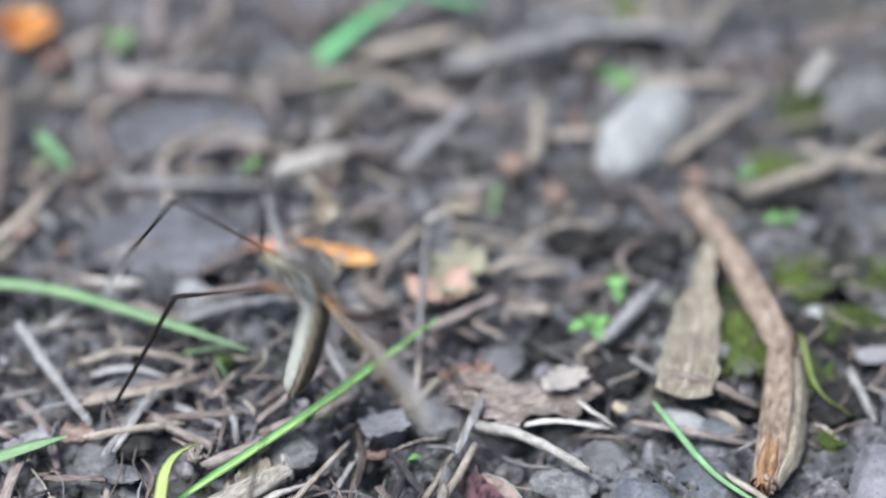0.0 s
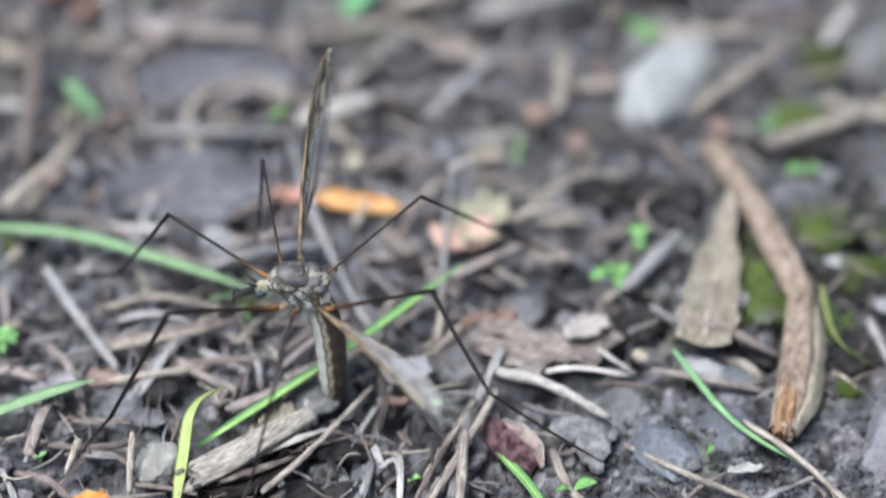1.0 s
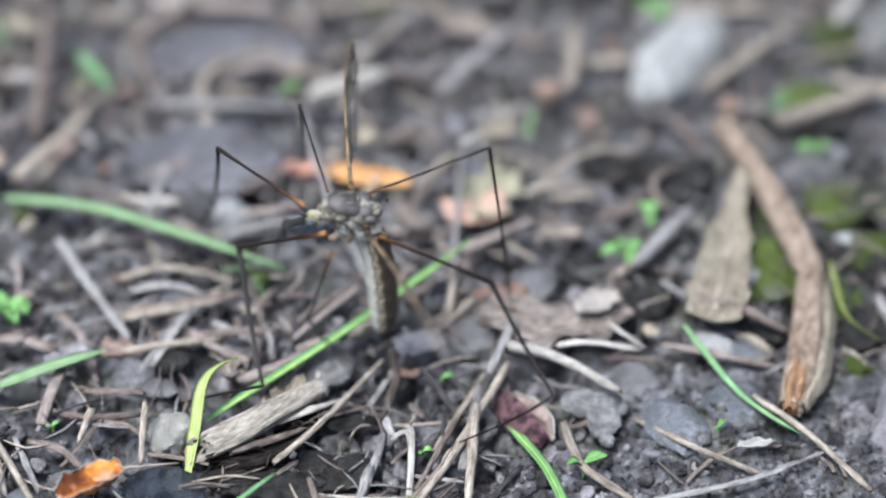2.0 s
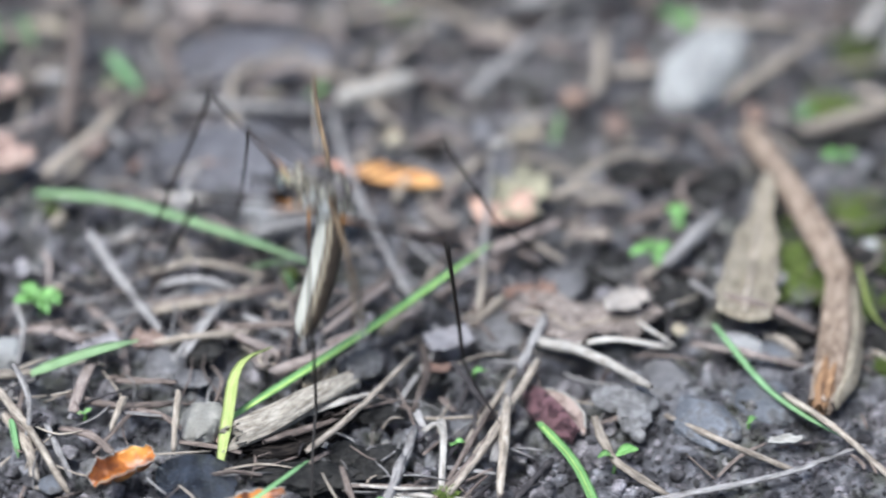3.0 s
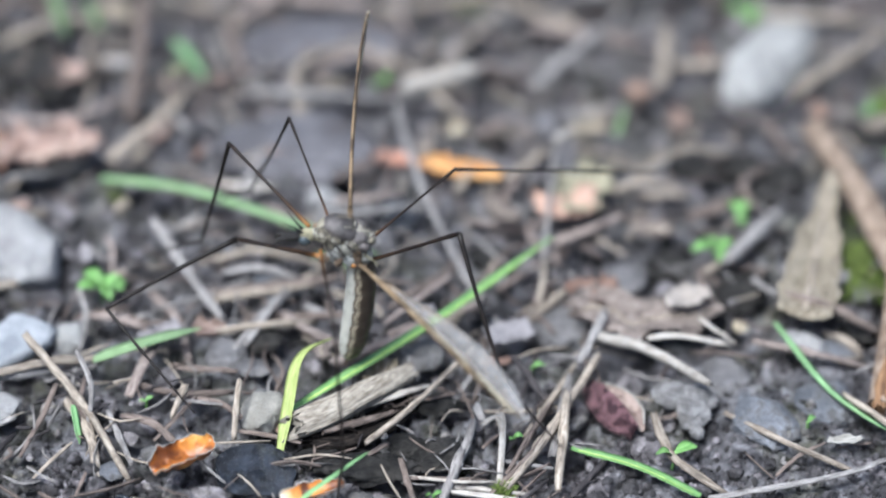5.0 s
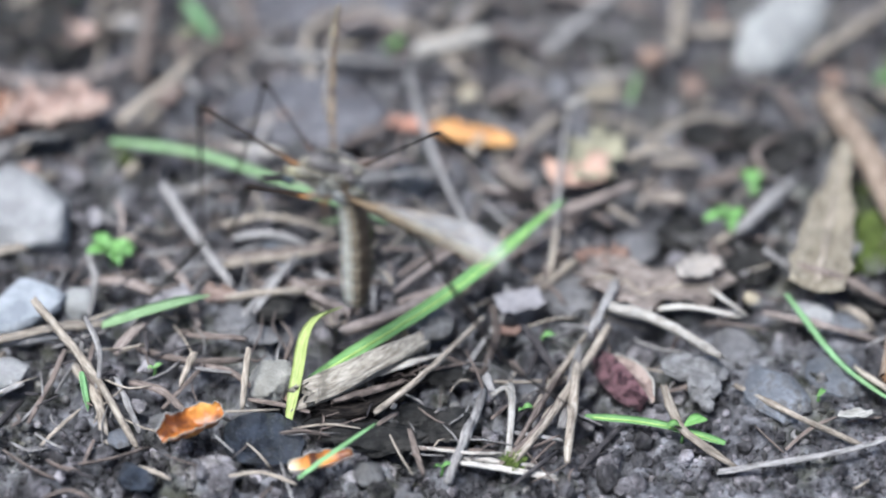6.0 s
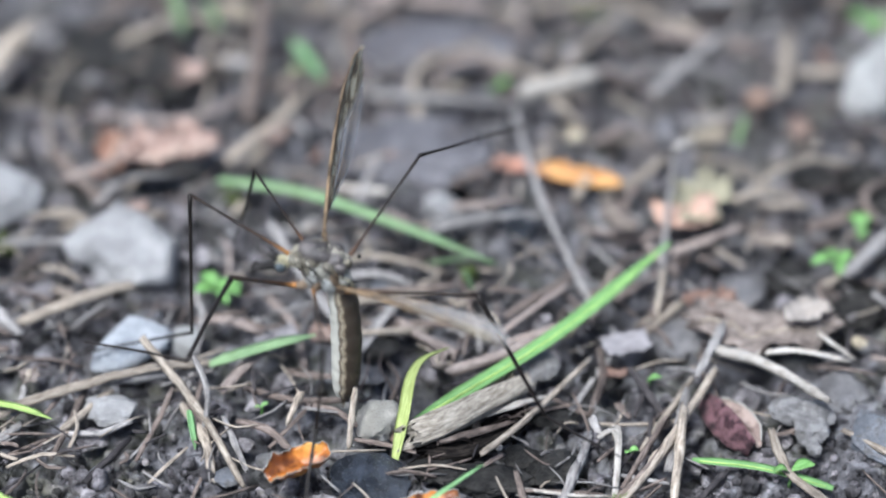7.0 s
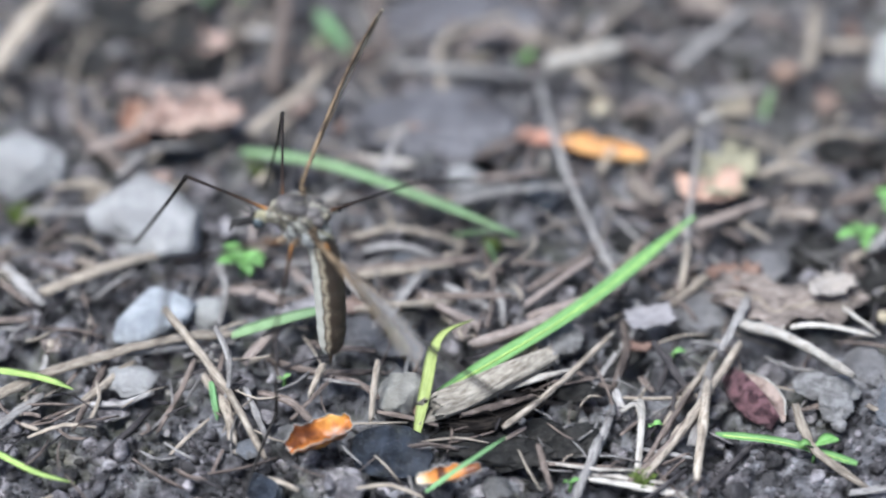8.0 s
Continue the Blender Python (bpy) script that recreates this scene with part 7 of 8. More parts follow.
    walk(legs[1][2], eased([
        (0.0, aim((-10.51, 4.07, -8.95), (-3.08, -0.50, -13.65)).inverted() @ aim((-13.59, 3.57, -22.60), (-10.33, 1.53, -7.74))),
        (0.5, aim((-12.95, 3.10, -5.69), (-4.82, -13.14, 0.33)).inverted() @ aim((-17.77, -10.04, -5.36), (-12.17, 1.92, -4.14))),
        (1.0, aim((-11.63, -6.39, 3.75), (-6.94, -0.67, -12.14)).inverted() @ aim((-18.57, -7.06, -8.38), (-2.90, -11.79, 4.64))),
        (1.5, aim((-12.06, 3.50, -7.21), (-5.18, -12.94, 1.28)).inverted() @ aim((-17.24, -9.44, -5.93), (-10.94, 4.64, -5.27))),
        (3.0, aim((-9.94, 7.20, -6.18), (-2.07, 4.69, -13.02)).inverted() @ aim((-12.01, 11.89, -19.20), (-9.27, 5.76, -7.06))),
        (3.5, aim((-7.12, 3.48, -11.79), (-3.50, -13.55, -0.35)).inverted() @ aim((-10.62, -10.07, -12.14), (-7.59, 3.13, -10.08))),
        (4.0, aim((-10.99, 4.99, -7.55), (-4.26, -13.29, 1.13)).inverted() @ aim((-15.25, -8.29, -6.42), (-0.82, 2.75, -12.68))),
        (4.5, aim((-10.67, 5.87, -7.02), (-3.68, -13.31, -2.29)).inverted() @ aim((-14.35, -7.44, -9.31), (-1.12, 5.83, -11.56))),
        (6.0, aim((-8.40, 8.06, -6.79), (-3.03, 7.59, -11.37)).inverted() @ aim((-11.43, 15.65, -18.16), (-7.39, 10.46, -2.23))),
        (6.5, aim((-10.16, 2.28, -10.25), (-3.37, -11.06, -7.90)).inverted() @ aim((-13.53, -8.78, -18.15), (-1.85, 7.49, -10.46))),
        (7.0, aim((-9.36, 7.51, -6.51), (-2.66, -13.74, -0.13)).inverted() @ aim((-12.02, -6.23, -6.64), (-10.43, 7.14, -3.03))),
        (7.5, aim((-5.61, 5.84, -11.02), (-3.46, -13.41, 2.03)).inverted() @ aim((-9.07, -7.57, -8.99), (-0.12, -1.05, -12.96))),
        (8.0, aim((-10.25, -9.47, 1.56), (-0.14, -13.26, -4.50)).inverted() @ aim((-10.38, -22.73, -2.94), (-1.52, 4.25, -12.19))),
    ]))
    walk(legs[2][0], eased([
        (0.0, aim((-4.18, 12.82, 3.30), (2.17, 4.35, -13.13))),
        (0.5, aim((-3.00, 12.35, 5.77), (-2.38, 3.05, -13.45))),
        (1.0, aim((-3.28, 12.69, 4.62), (-2.00, 3.53, -13.40))),
        (1.5, aim((-3.63, 12.64, 4.62), (-1.15, 6.84, -12.16))),
        (3.0, aim((-6.17, 12.19, -0.51), (1.83, 7.20, -11.86))),
        (3.5, aim((-6.13, 12.13, 3.92), (7.51, 2.40, -11.57))),
        (4.0, aim((-7.03, 11.69, 4.08), (-1.52, 4.25, -13.26))),
        (4.5, aim((-5.83, 12.15, 4.31), (-2.77, 3.86, -13.17))),
        (6.0, aim((-6.70, 12.14, 2.10), (-2.90, 6.22, -12.20))),
        (6.5, aim((-6.97, 11.74, 4.01), (-1.06, 9.42, -10.30))),
        (7.0, aim((-7.27, 11.81, 2.71), (-3.04, 6.45, -12.05))),
        (7.5, aim((-7.20, 11.73, -0.48), (0.55, 4.99, -13.07))),
        (8.0, aim((-2.87, 12.98, 3.52), (-3.28, 6.52, -11.94))),
    ]))
    walk(legs[2][1], eased([
        (0.0, aim((-4.18, 12.82, 3.30), (2.17, 4.35, -13.13)).inverted() @ aim((-4.18, 12.82, 3.30), (2.38, -11.62, -1.80))),
        (0.5, aim((-3.00, 12.35, 5.77), (-2.38, 3.05, -13.45)).inverted() @ aim((-3.00, 12.35, 5.77), (1.20, -11.15, -4.27))),
        (1.0, aim((-3.28, 12.69, 4.62), (-2.00, 3.53, -13.40)).inverted() @ aim((-3.28, 12.69, 4.62), (1.48, -11.49, -3.12))),
        (1.5, aim((-3.63, 12.64, 4.62), (-1.15, 6.84, -12.16)).inverted() @ aim((-3.63, 12.64, 4.62), (1.83, -11.44, -3.12))),
        (3.0, aim((-6.17, 12.19, -0.51), (1.83, 7.20, -11.86)).inverted() @ aim((-6.17, 12.19, -0.51), (4.37, -10.99, 2.01))),
        (3.5, aim((-6.13, 12.13, 3.92), (7.51, 2.40, -11.57)).inverted() @ aim((-6.13, 12.13, 3.92), (4.33, -10.93, -2.42))),
        (4.0, aim((-7.03, 11.69, 4.08), (-1.52, 4.25, -13.26)).inverted() @ aim((-7.03, 11.69, 4.08), (5.23, -10.49, -2.58))),
        (4.5, aim((-5.83, 12.15, 4.31), (-2.77, 3.86, -13.17)).inverted() @ aim((-5.83, 12.15, 4.31), (4.03, -10.95, -2.81))),
        (6.0, aim((-6.70, 12.14, 2.10), (-2.90, 6.22, -12.20)).inverted() @ aim((-6.70, 12.14, 2.10), (4.90, -10.94, -0.60))),
        (6.5, aim((-6.97, 11.74, 4.01), (-1.06, 9.42, -10.30)).inverted() @ aim((-6.97, 11.74, 4.01), (5.17, -10.54, -2.51))),
        (7.0, aim((-7.27, 11.81, 2.71), (-3.04, 6.45, -12.05)).inverted() @ aim((-7.27, 11.81, 2.71), (5.47, -10.61, -1.21))),
        (7.5, aim((-7.20, 11.73, -0.48), (0.55, 4.99, -13.07)).inverted() @ aim((-7.20, 11.73, -0.48), (5.40, -10.53, 1.98))),
        (8.0, aim((-2.87, 12.98, 3.52), (-3.28, 6.52, -11.94)).inverted() @ aim((-2.87, 12.98, 3.52), (1.07, -11.78, -2.02))),
    ]))
    walk(legs[2][2], eased([
        (0.0, aim((-4.18, 12.82, 3.30), (2.17, 4.35, -13.13)).inverted() @ aim((-2.01, 17.17, -9.83), (2.02, 4.04, -12.19))),
        (0.5, aim((-3.00, 12.35, 5.77), (-2.38, 3.05, -13.45)).inverted() @ aim((-5.38, 15.40, -7.68), (-3.77, 8.93, -8.66))),
        (1.0, aim((-3.28, 12.69, 4.62), (-2.00, 3.53, -13.40)).inverted() @ aim((-5.28, 16.22, -8.78), (-3.63, 10.83, -6.20))),
        (1.5, aim((-3.63, 12.64, 4.62), (-1.15, 6.84, -12.16)).inverted() @ aim((-4.78, 19.48, -7.54), (-2.38, 9.99, -7.97))),
        (3.0, aim((-6.17, 12.19, -0.51), (1.83, 7.20, -11.86)).inverted() @ aim((-4.34, 19.39, -12.37), (-2.91, 11.36, -5.61))),
        (3.5, aim((-6.13, 12.13, 3.92), (7.51, 2.40, -11.57)).inverted() @ aim((1.38, 14.53, -7.65), (3.40, 9.63, -8.04))),
        (4.0, aim((-7.03, 11.69, 4.08), (-1.52, 4.25, -13.26)).inverted() @ aim((-8.55, 15.94, -9.18), (-3.84, 7.33, -10.03))),
        (4.5, aim((-5.83, 12.15, 4.31), (-2.77, 3.86, -13.17)).inverted() @ aim((-8.60, 16.01, -8.86), (-5.59, 8.09, -8.50))),
        (6.0, aim((-6.70, 12.14, 2.10), (-2.90, 6.22, -12.20)).inverted() @ aim((-9.60, 18.36, -10.10), (-3.39, 7.04, -10.39))),
        (6.5, aim((-6.97, 11.74, 4.01), (-1.06, 9.42, -10.30)).inverted() @ aim((-8.03, 21.16, -6.29), (-0.98, 8.75, -9.56))),
        (7.0, aim((-7.27, 11.81, 2.71), (-3.04, 6.45, -12.05)).inverted() @ aim((-10.31, 18.26, -9.34), (-6.33, 10.78, -3.56))),
        (7.5, aim((-7.20, 11.73, -0.48), (0.55, 4.99, -13.07)).inverted() @ aim((-6.65, 16.72, -13.55), (-3.97, 9.73, -7.65))),
        (8.0, aim((-2.87, 12.98, 3.52), (-3.28, 6.52, -11.94)).inverted() @ aim((-6.15, 19.50, -8.42), (-4.12, 10.74, -6.05))),
    ]))
    walk(legs[3][0], eased([
        (0.0, aim((10.02, 8.51, 5.42), (10.24, 6.11, -7.35))),
        (0.5, aim((11.73, 8.14, 2.25), (6.09, 6.32, -10.91))),
        (1.0, aim((11.42, 8.50, 2.39), (7.65, 5.62, -10.29))),
        (1.5, aim((10.84, 8.48, 4.04), (8.72, 6.15, -9.07))),
        (1.7, aim((12.90, 0.81, 5.43), (0.01, 3.57, -13.54))),
        (3.0, aim((11.41, 8.05, 3.51), (8.81, 5.56, -9.35))),
        (3.5, aim((10.97, 9.38, 0.44), (8.11, 11.38, -0.92))),
        (4.0, aim((10.07, 8.82, 4.90), (12.64, 6.00, -0.45))),
        (4.5, aim((10.12, 9.39, 3.76), (12.93, 5.34, -0.61))),
        (6.0, aim((9.24, 10.56, -2.62), (6.76, 6.28, -10.53))),
        (6.5, aim((11.23, 9.01, 1.21), (6.22, 10.34, -7.09))),
        (7.0, aim((8.34, 9.56, 6.03), (6.01, 11.82, -4.50))),
        (7.5, aim((8.85, 9.62, 5.36), (7.88, 9.44, -6.70))),
        (8.0, aim((9.40, 10.43, -2.65), (8.27, 9.84, -5.55))),
    ]))
    walk(legs[3][1], eased([
        (0.0, aim((10.02, 8.51, 5.42), (10.24, 6.11, -7.35)).inverted() @ aim((10.02, 8.51, 5.42), (-7.82, -7.31, -5.42))),
        (0.5, aim((11.73, 8.14, 2.25), (6.09, 6.32, -10.91)).inverted() @ aim((11.73, 8.14, 2.25), (-9.53, -6.94, -2.25))),
        (1.0, aim((11.42, 8.50, 2.39), (7.65, 5.62, -10.29)).inverted() @ aim((11.42, 8.50, 2.39), (-9.22, -7.30, -2.39))),
        (1.5, aim((10.84, 8.48, 4.04), (8.72, 6.15, -9.07)).inverted() @ aim((10.84, 8.48, 4.04), (-8.64, -7.28, -4.04))),
        (1.7, aim((12.90, 0.81, 5.43), (0.01, 3.57, -13.54)).inverted() @ aim((12.90, 0.81, 5.43), (-10.70, 0.39, -5.43))),
        (3.0, aim((11.41, 8.05, 3.51), (8.81, 5.56, -9.35)).inverted() @ aim((11.41, 8.05, 3.51), (-9.21, -6.85, -3.51))),
        (3.5, aim((10.97, 9.38, 0.44), (8.11, 11.38, -0.92)).inverted() @ aim((10.97, 9.38, 0.44), (-8.77, -8.18, -0.44))),
        (4.0, aim((10.07, 8.82, 4.90), (12.64, 6.00, -0.45)).inverted() @ aim((10.07, 8.82, 4.90), (-7.87, -7.62, -4.90))),
        (4.5, aim((10.12, 9.39, 3.76), (12.93, 5.34, -0.61)).inverted() @ aim((10.12, 9.39, 3.76), (-7.92, -8.19, -3.76))),
        (6.0, aim((9.24, 10.56, -2.62), (6.76, 6.28, -10.53)).inverted() @ aim((9.24, 10.56, -2.62), (-7.04, -9.36, 2.62))),
        (6.5, aim((11.23, 9.01, 1.21), (6.22, 10.34, -7.09)).inverted() @ aim((11.23, 9.01, 1.21), (-9.03, -7.81, -1.21))),
        (7.0, aim((8.34, 9.56, 6.03), (6.01, 11.82, -4.50)).inverted() @ aim((8.34, 9.56, 6.03), (-6.14, -8.36, -6.03))),
        (7.5, aim((8.85, 9.62, 5.36), (7.88, 9.44, -6.70)).inverted() @ aim((8.85, 9.62, 5.36), (-6.65, -8.42, -5.36))),
        (8.0, aim((9.40, 10.43, -2.65), (8.27, 9.84, -5.55)).inverted() @ aim((9.40, 10.43, -2.65), (-7.20, -9.23, 2.65))),
    ]))
    walk(legs[3][2], eased([
        (0.0, aim((10.02, 8.51, 5.42), (10.24, 6.11, -7.35)).inverted() @ aim((20.26, 14.62, -1.93), (9.50, 5.67, -6.82))),
        (0.5, aim((11.73, 8.14, 2.25), (6.09, 6.32, -10.91)).inverted() @ aim((17.82, 14.46, -8.66), (6.50, 6.43, -9.24))),
        (1.0, aim((11.42, 8.50, 2.39), (7.65, 5.62, -10.29)).inverted() @ aim((19.07, 14.12, -7.90), (7.10, 5.22, -9.56))),
        (1.5, aim((10.84, 8.48, 4.04), (8.72, 6.15, -9.07)).inverted() @ aim((19.56, 14.63, -5.03), (8.43, 5.99, -7.88))),
        (1.7, aim((12.90, 0.81, 5.43), (0.01, 3.57, -13.54)).inverted() @ aim((12.91, 4.38, -8.11), (-0.65, 4.58, -12.15))),
        (3.0, aim((11.41, 8.05, 3.51), (8.81, 5.56, -9.35)).inverted() @ aim((20.22, 13.61, -5.84), (9.70, 6.03, -6.20))),
        (3.5, aim((10.97, 9.38, 0.44), (8.11, 11.38, -0.92)).inverted() @ aim((19.08, 20.76, -0.48), (7.53, 10.56, -0.85))),
        (4.0, aim((10.07, 8.82, 4.90), (12.64, 6.00, -0.45)).inverted() @ aim((22.71, 14.82, 4.45), (11.74, 5.57, -0.42))),
        (4.5, aim((10.12, 9.39, 3.76), (12.93, 5.34, -0.61)).inverted() @ aim((23.05, 14.73, 3.15), (12.01, 4.95, -0.57))),
        (6.0, aim((9.24, 10.56, -2.62), (6.76, 6.28, -10.53)).inverted() @ aim((16.00, 16.84, -13.15), (6.28, 5.83, -9.78))),
        (6.5, aim((11.23, 9.01, 1.21), (6.22, 10.34, -7.09)).inverted() @ aim((17.45, 19.35, -5.88), (5.78, 9.60, -6.59))),
        (7.0, aim((8.34, 9.56, 6.03), (6.01, 11.82, -4.50)).inverted() @ aim((14.35, 21.38, 1.53), (5.58, 10.98, -4.17))),
        (7.5, aim((8.85, 9.62, 5.36), (7.88, 9.44, -6.70)).inverted() @ aim((16.73, 19.06, -1.34), (7.32, 8.76, -6.23))),
        (8.0, aim((9.40, 10.43, -2.65), (8.27, 9.84, -5.55)).inverted() @ aim((17.67, 20.27, -8.20), (7.68, 9.14, -5.15))),
    ]))
    walk(legs[4][0], eased([
        (0.0, aim((13.09, -5.68, -3.35), (7.09, 4.19, -11.32))),
        (0.5, aim((11.33, -7.89, 1.68), (3.64, 1.60, -13.42))),
        (1.0, aim((11.82, 4.36, -5.94), (4.58, -13.20, -0.85))),
        (1.5, aim((12.19, 4.98, -2.85), (6.15, -9.20, -8.58))),
        (1.7, aim((11.80, -3.12, -8.69), (-0.00, -14.00, -0.03))),
        (3.0, aim((13.07, 2.84, -4.09), (5.28, 2.18, -12.78))),
        (3.5, aim((12.33, 4.42, 0.11), (3.73, -13.12, 3.16))),
        (4.0, aim((11.93, 5.15, -0.05), (6.56, -9.41, -8.02))),
        (4.5, aim((11.99, 4.83, 0.55), (5.14, -8.36, -9.99))),
        (6.0, aim((7.07, 5.43, -10.54), (7.93, -7.09, -9.10))),
        (6.5, aim((9.07, 5.67, -8.74), (5.83, 3.67, -12.19))),
        (7.0, aim((14.00, -1.26, -2.16), (6.41, -1.21, -12.39))),
        (7.5, aim((11.95, 2.79, -7.32), (12.54, -5.58, -2.74))),
        (8.0, aim((5.34, 4.12, -12.17), (11.18, -6.93, -4.80))),
    ]))
    walk(legs[4][1], eased([
        (0.0, aim((13.09, -5.68, -3.35), (7.09, 4.19, -11.32)).inverted() @ aim((13.09, -5.68, -3.35), (-11.09, 4.38, 1.35))),
        (0.5, aim((11.33, -7.89, 1.68), (3.64, 1.60, -13.42)).inverted() @ aim((11.33, -7.89, 1.68), (-9.33, 6.59, -3.68))),
        (1.0, aim((11.82, 4.36, -5.94), (4.58, -13.20, -0.85)).inverted() @ aim((11.82, 4.36, -5.94), (-9.82, -5.66, 3.94))),
        (1.5, aim((12.19, 4.98, -2.85), (6.15, -9.20, -8.58)).inverted() @ aim((12.19, 4.98, -2.85), (-10.19, -6.28, 0.85))),
        (1.7, aim((11.80, -3.12, -8.69), (-0.00, -14.00, -0.03)).inverted() @ aim((11.80, -3.12, -8.69), (-9.80, 1.82, 6.69))),
        (3.0, aim((13.07, 2.84, -4.09), (5.28, 2.18, -12.78)).inverted() @ aim((13.07, 2.84, -4.09), (-11.07, -4.14, 2.09))),
        (3.5, aim((12.33, 4.42, 0.11), (3.73, -13.12, 3.16)).inverted() @ aim((12.33, 4.42, 0.11), (-10.33, -5.72, -2.11))),
        (4.0, aim((11.93, 5.15, -0.05), (6.56, -9.41, -8.02)).inverted() @ aim((11.93, 5.15, -0.05), (-9.93, -6.45, -1.95))),
        (4.5, aim((11.99, 4.83, 0.55), (5.14, -8.36, -9.99)).inverted() @ aim((11.99, 4.83, 0.55), (-9.99, -6.13, -2.55))),
        (6.0, aim((7.07, 5.43, -10.54), (7.93, -7.09, -9.10)).inverted() @ aim((7.07, 5.43, -10.54), (-5.07, -6.73, 8.54))),
        (6.5, aim((9.07, 5.67, -8.74), (5.83, 3.67, -12.19)).inverted() @ aim((9.07, 5.67, -8.74), (-7.07, -6.97, 6.74))),
        (7.0, aim((14.00, -1.26, -2.16), (6.41, -1.21, -12.39)).inverted() @ aim((14.00, -1.26, -2.16), (-12.00, -0.04, 0.16))),
        (7.5, aim((11.95, 2.79, -7.32), (12.54, -5.58, -2.74)).inverted() @ aim((11.95, 2.79, -7.32), (-9.95, -4.09, 5.32))),
        (8.0, aim((5.34, 4.12, -12.17), (11.18, -6.93, -4.80)).inverted() @ aim((5.34, 4.12, -12.17), (-3.34, -5.42, 10.17))),
    ]))
    walk(legs[4][2], eased([
        (0.0, aim((13.09, -5.68, -3.35), (7.09, 4.19, -11.32)).inverted() @ aim((20.18, -1.49, -14.67), (1.33, -11.74, 5.42))),
        (0.5, aim((11.33, -7.89, 1.68), (3.64, 1.60, -13.42)).inverted() @ aim((14.97, -6.28, -11.74), (5.35, -11.21, 3.84))),
        (1.0, aim((11.82, 4.36, -5.94), (4.58, -13.20, -0.85)).inverted() @ aim((16.40, -8.84, -6.79), (10.02, -2.31, -7.96))),
        (1.5, aim((12.19, 4.98, -2.85), (6.15, -9.20, -8.58)).inverted() @ aim((18.34, -4.22, -11.43), (11.28, -5.99, -2.40))),
        (1.7, aim((11.80, -3.12, -8.69), (-0.00, -14.00, -0.03)).inverted() @ aim((11.80, -17.12, -8.71), (-1.36, 1.54, -12.84))),
        (3.0, aim((13.07, 2.84, -4.09), (5.28, 2.18, -12.78)).inverted() @ aim((18.35, 5.02, -16.87), (1.43, -12.89, 0.90))),
        (3.5, aim((12.33, 4.42, 0.11), (3.73, -13.12, 3.16)).inverted() @ aim((16.06, -8.70, 3.27), (3.46, -12.18, 2.93))),
        (4.0, aim((11.93, 5.15, -0.05), (6.56, -9.41, -8.02)).inverted() @ aim((18.49, -4.26, -8.07), (4.07, -10.93, 5.74))),
        (4.5, aim((11.99, 4.83, 0.55), (5.14, -8.36, -9.99)).inverted() @ aim((17.13, -3.53, -9.44), (5.04, -11.47, 3.46))),
        (6.0, aim((7.07, 5.43, -10.54), (7.93, -7.09, -9.10)).inverted() @ aim((15.00, -1.66, -19.64), (5.88, -11.13, 3.25))),
        (6.5, aim((9.07, 5.67, -8.74), (5.83, 3.67, -12.19)).inverted() @ aim((14.90, 9.34, -20.93), (12.81, 1.65, -1.51))),
        (7.0, aim((14.00, -1.26, -2.16), (6.41, -1.21, -12.39)).inverted() @ aim((20.41, -2.47, -14.55), (8.73, -9.55, 1.26))),
        (7.5, aim((11.95, 2.79, -7.32), (12.54, -5.58, -2.74)).inverted() @ aim((24.49, -2.79, -10.06), (8.45, -8.41, 5.18))),
        (8.0, aim((5.34, 4.12, -12.17), (11.18, -6.93, -4.80)).inverted() @ aim((16.52, -2.81, -16.97), (12.38, 0.80, -3.89))),
    ]))
    walk(legs[5][0], eased([
        (0.0, aim((-2.55, -12.33, 2.86), (0.14, -1.72, -13.89))),
        (0.5, aim((-1.54, -11.83, 4.09), (-3.80, -3.43, -13.03))),
        (1.0, aim((-1.43, -12.11, 3.59), (-4.09, -3.01, -13.04))),
        (1.5, aim((-2.28, -12.87, 1.45), (-2.76, -7.39, -11.57))),
        (1.7, aim((-5.34, -12.29, 0.56), (-1.51, -13.64, 2.78))),
        (3.0, aim((-0.29, -12.24, -6.92), (3.84, 6.36, -11.87))),
        (3.5, aim((-2.78, -12.02, 3.46), (6.99, 1.87, -11.99))),
        (4.0, aim((-2.53, -12.32, 2.90), (2.01, -5.37, -12.78))),
        (4.5, aim((-1.51, -13.09, 0.86), (2.38, -4.83, -12.93))),
        (6.0, aim((0.38, -13.04, 0.80), (-1.13, 4.94, -13.05))),
        (6.5, aim((-0.63, -13.38, -1.14), (1.44, 6.49, -12.32))),
        (7.0, aim((0.85, -13.11, 0.18), (-1.21, 5.27, -12.91))),
        (7.5, aim((-3.26, -12.50, 2.11), (1.88, 3.10, -13.52))),
        (8.0, aim((-1.66, -13.03, -4.64), (-1.29, 6.72, -12.22))),
    ]))
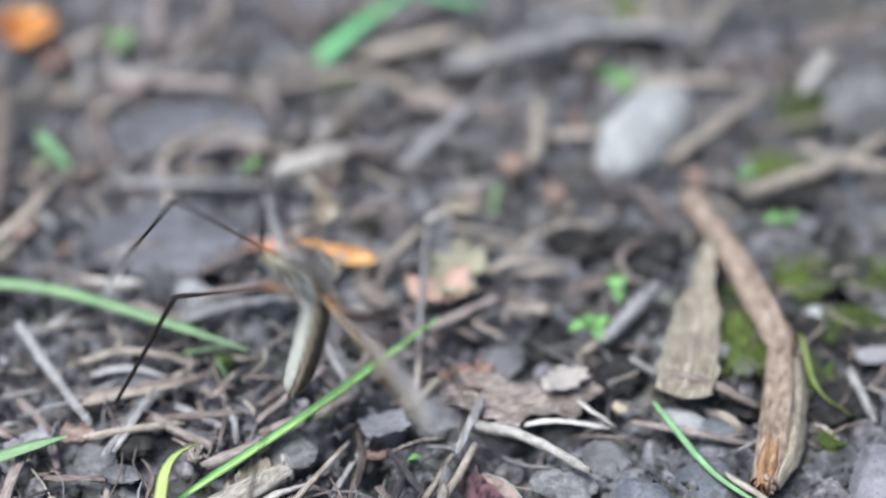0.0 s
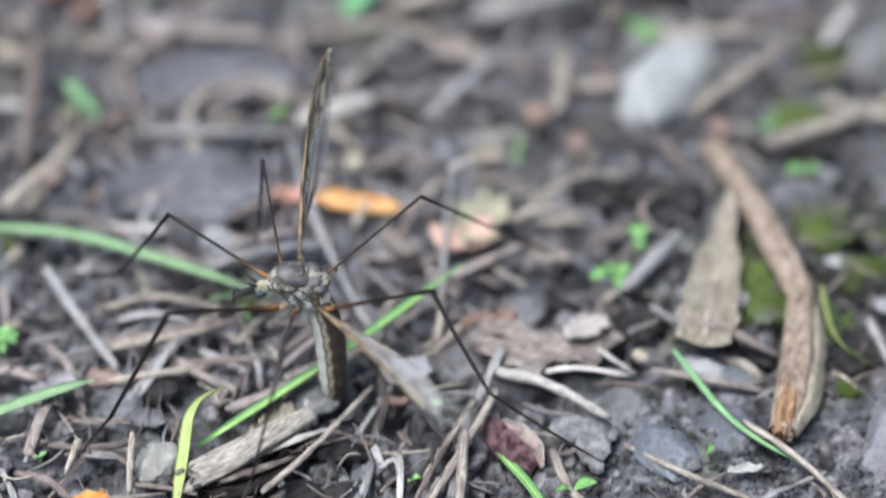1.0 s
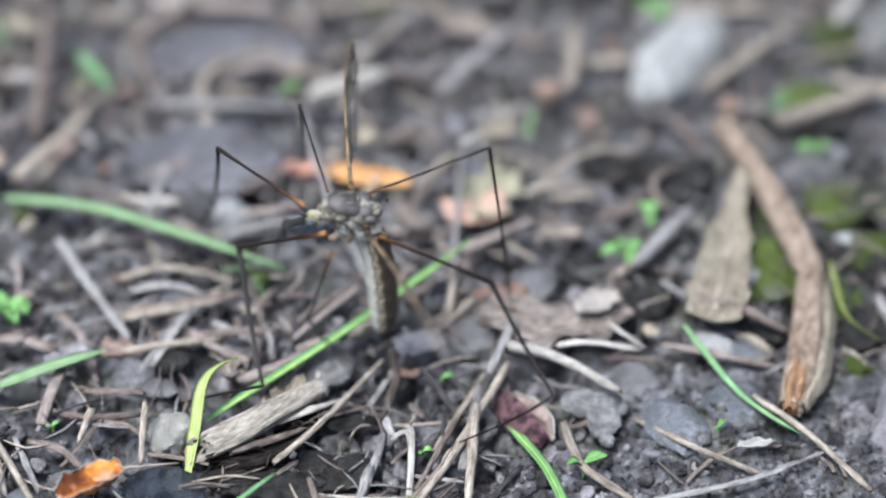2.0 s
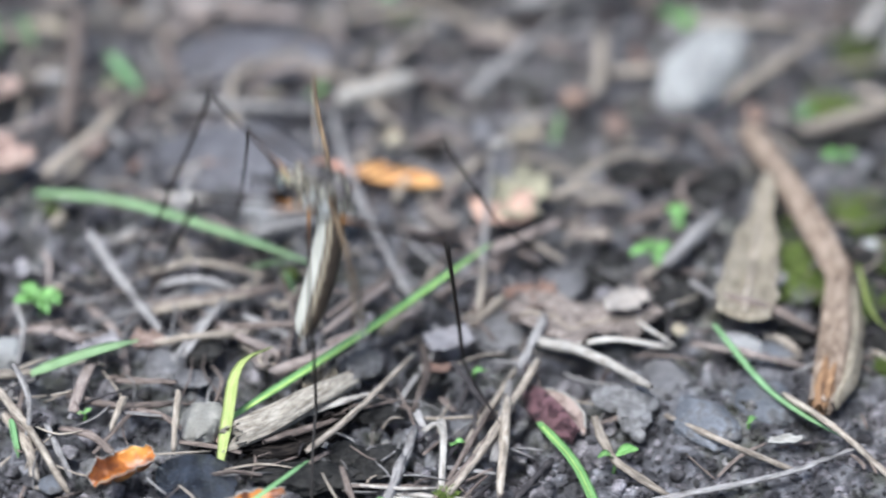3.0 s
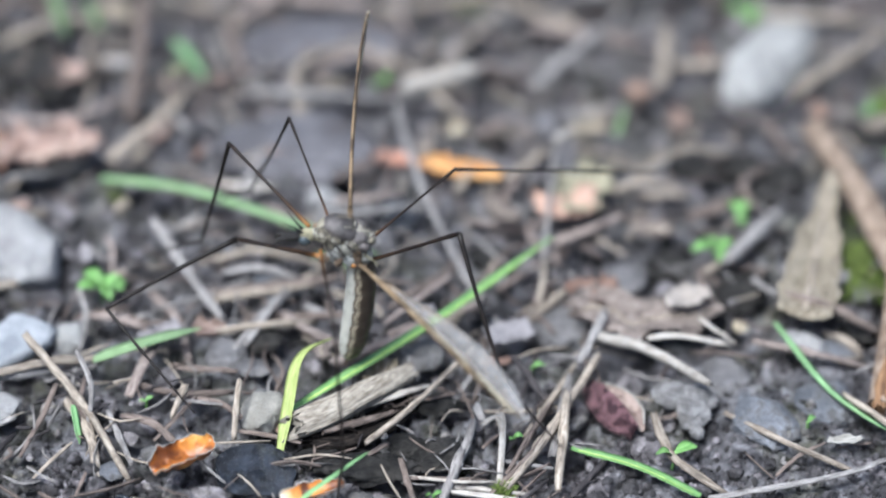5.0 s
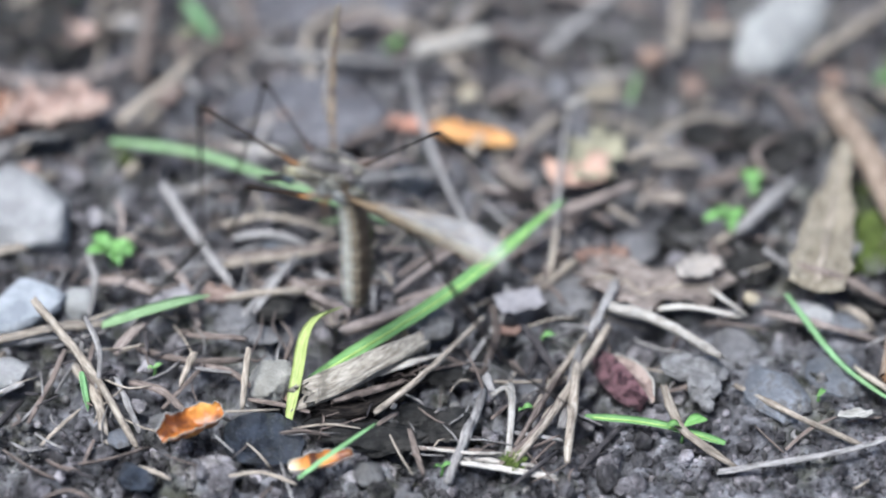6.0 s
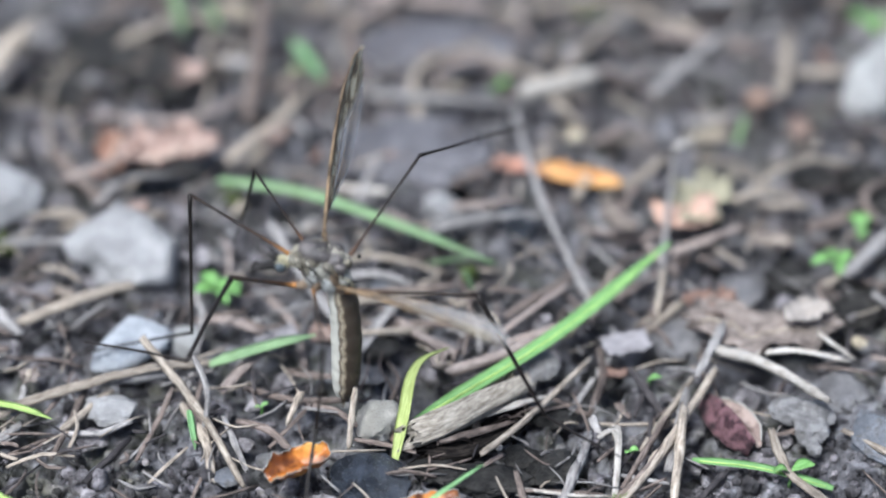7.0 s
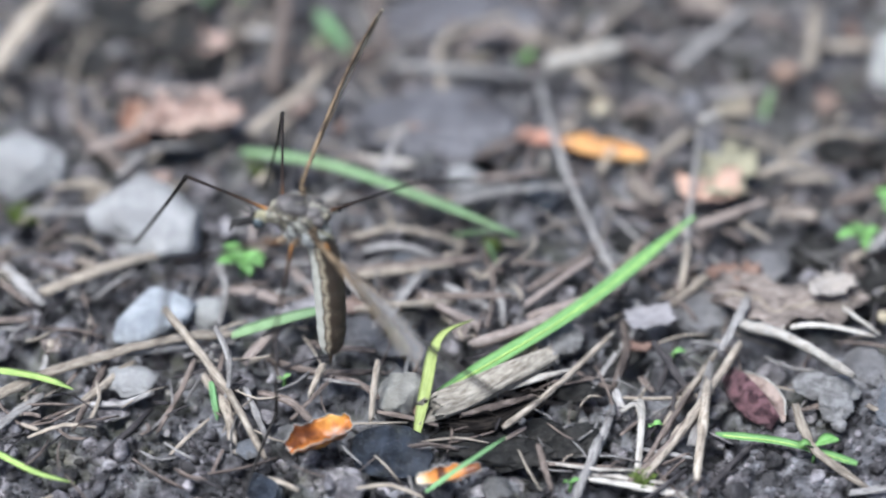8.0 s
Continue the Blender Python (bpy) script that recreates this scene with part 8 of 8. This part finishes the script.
    walk(legs[5][1], eased([
        (0.0, aim((-2.55, -12.33, 2.86), (0.14, -1.72, -13.89)).inverted() @ aim((-2.55, -12.33, 2.86), (1.65, 10.93, -4.66))),
        (0.5, aim((-1.54, -11.83, 4.09), (-3.80, -3.43, -13.03)).inverted() @ aim((-1.54, -11.83, 4.09), (0.64, 10.43, -5.89))),
        (1.0, aim((-1.43, -12.11, 3.59), (-4.09, -3.01, -13.04)).inverted() @ aim((-1.43, -12.11, 3.59), (0.53, 10.71, -5.39))),
        (1.5, aim((-2.28, -12.87, 1.45), (-2.76, -7.39, -11.57)).inverted() @ aim((-2.28, -12.87, 1.45), (1.38, 11.47, -3.25))),
        (1.7, aim((-5.34, -12.29, 0.56), (-1.51, -13.64, 2.78)).inverted() @ aim((-5.34, -12.29, 0.56), (4.44, 10.89, -2.36))),
        (3.0, aim((-0.29, -12.24, -6.92), (3.84, 6.36, -11.87)).inverted() @ aim((-0.29, -12.24, -6.92), (-0.61, 10.84, 5.12))),
        (3.5, aim((-2.78, -12.02, 3.46), (6.99, 1.87, -11.99)).inverted() @ aim((-2.78, -12.02, 3.46), (1.88, 10.62, -5.26))),
        (4.0, aim((-2.53, -12.32, 2.90), (2.01, -5.37, -12.78)).inverted() @ aim((-2.53, -12.32, 2.90), (1.63, 10.92, -4.70))),
        (4.5, aim((-1.51, -13.09, 0.86), (2.38, -4.83, -12.93)).inverted() @ aim((-1.51, -13.09, 0.86), (0.61, 11.69, -2.66))),
        (6.0, aim((0.38, -13.04, 0.80), (-1.13, 4.94, -13.05)).inverted() @ aim((0.38, -13.04, 0.80), (-1.28, 11.64, -2.60))),
        (6.5, aim((-0.63, -13.38, -1.14), (1.44, 6.49, -12.32)).inverted() @ aim((-0.63, -13.38, -1.14), (-0.27, 11.98, -0.66))),
        (7.0, aim((0.85, -13.11, 0.18), (-1.21, 5.27, -12.91)).inverted() @ aim((0.85, -13.11, 0.18), (-1.75, 11.71, -1.98))),
        (7.5, aim((-3.26, -12.50, 2.11), (1.88, 3.10, -13.52)).inverted() @ aim((-3.26, -12.50, 2.11), (2.36, 11.10, -3.91))),
        (8.0, aim((-1.66, -13.03, -4.64), (-1.29, 6.72, -12.22)).inverted() @ aim((-1.66, -13.03, -4.64), (0.76, 11.63, 2.84))),
    ]))
    walk(legs[5][2], eased([
        (0.0, aim((-2.55, -12.33, 2.86), (0.14, -1.72, -13.89)).inverted() @ aim((-2.41, -14.05, -11.03), (0.13, -1.59, -12.90))),
        (0.5, aim((-1.54, -11.83, 4.09), (-3.80, -3.43, -13.03)).inverted() @ aim((-5.34, -15.26, -8.94), (-4.84, -10.81, -5.36))),
        (1.0, aim((-1.43, -12.11, 3.59), (-4.09, -3.01, -13.04)).inverted() @ aim((-5.52, -15.12, -9.45), (-4.90, -10.82, -5.28))),
        (1.5, aim((-2.28, -12.87, 1.45), (-2.76, -7.39, -11.57)).inverted() @ aim((-5.04, -20.26, -10.12), (-3.26, -9.92, -7.74))),
        (1.7, aim((-5.34, -12.29, 0.56), (-1.51, -13.64, 2.78)).inverted() @ aim((-6.86, -25.93, 3.34), (-5.45, 1.50, -11.70))),
        (3.0, aim((-0.29, -12.24, -6.92), (3.84, 6.36, -11.87)).inverted() @ aim((3.55, -5.88, -18.79), (1.10, -8.96, -9.35))),
        (3.5, aim((-2.78, -12.02, 3.46), (6.99, 1.87, -11.99)).inverted() @ aim((4.21, -10.15, -8.53), (-0.83, -12.97, -0.01))),
        (4.0, aim((-2.53, -12.32, 2.90), (2.01, -5.37, -12.78)).inverted() @ aim((-0.52, -17.69, -9.88), (-1.04, -12.10, -4.65))),
        (4.5, aim((-1.51, -13.09, 0.86), (2.38, -4.83, -12.93)).inverted() @ aim((0.87, -17.92, -12.07), (0.69, -10.73, -7.31))),
        (6.0, aim((0.38, -13.04, 0.80), (-1.13, 4.94, -13.05)).inverted() @ aim((-0.75, -8.10, -12.25), (-1.32, -4.11, -12.26))),
        (6.5, aim((-0.63, -13.38, -1.14), (1.44, 6.49, -12.32)).inverted() @ aim((0.81, -6.89, -13.46), (1.33, 6.02, -11.44))),
        (7.0, aim((0.85, -13.11, 0.18), (-1.21, 5.27, -12.91)).inverted() @ aim((-0.36, -7.84, -12.73), (-0.86, -10.38, -7.78))),
        (7.5, aim((-3.26, -12.50, 2.11), (1.88, 3.10, -13.52)).inverted() @ aim((-1.38, -9.40, -11.41), (-3.05, -8.22, -9.60))),
        (8.0, aim((-1.66, -13.03, -4.64), (-1.29, 6.72, -12.22)).inverted() @ aim((-2.95, -6.31, -16.86), (-3.58, -10.99, -5.95))),
    ]))


motions()
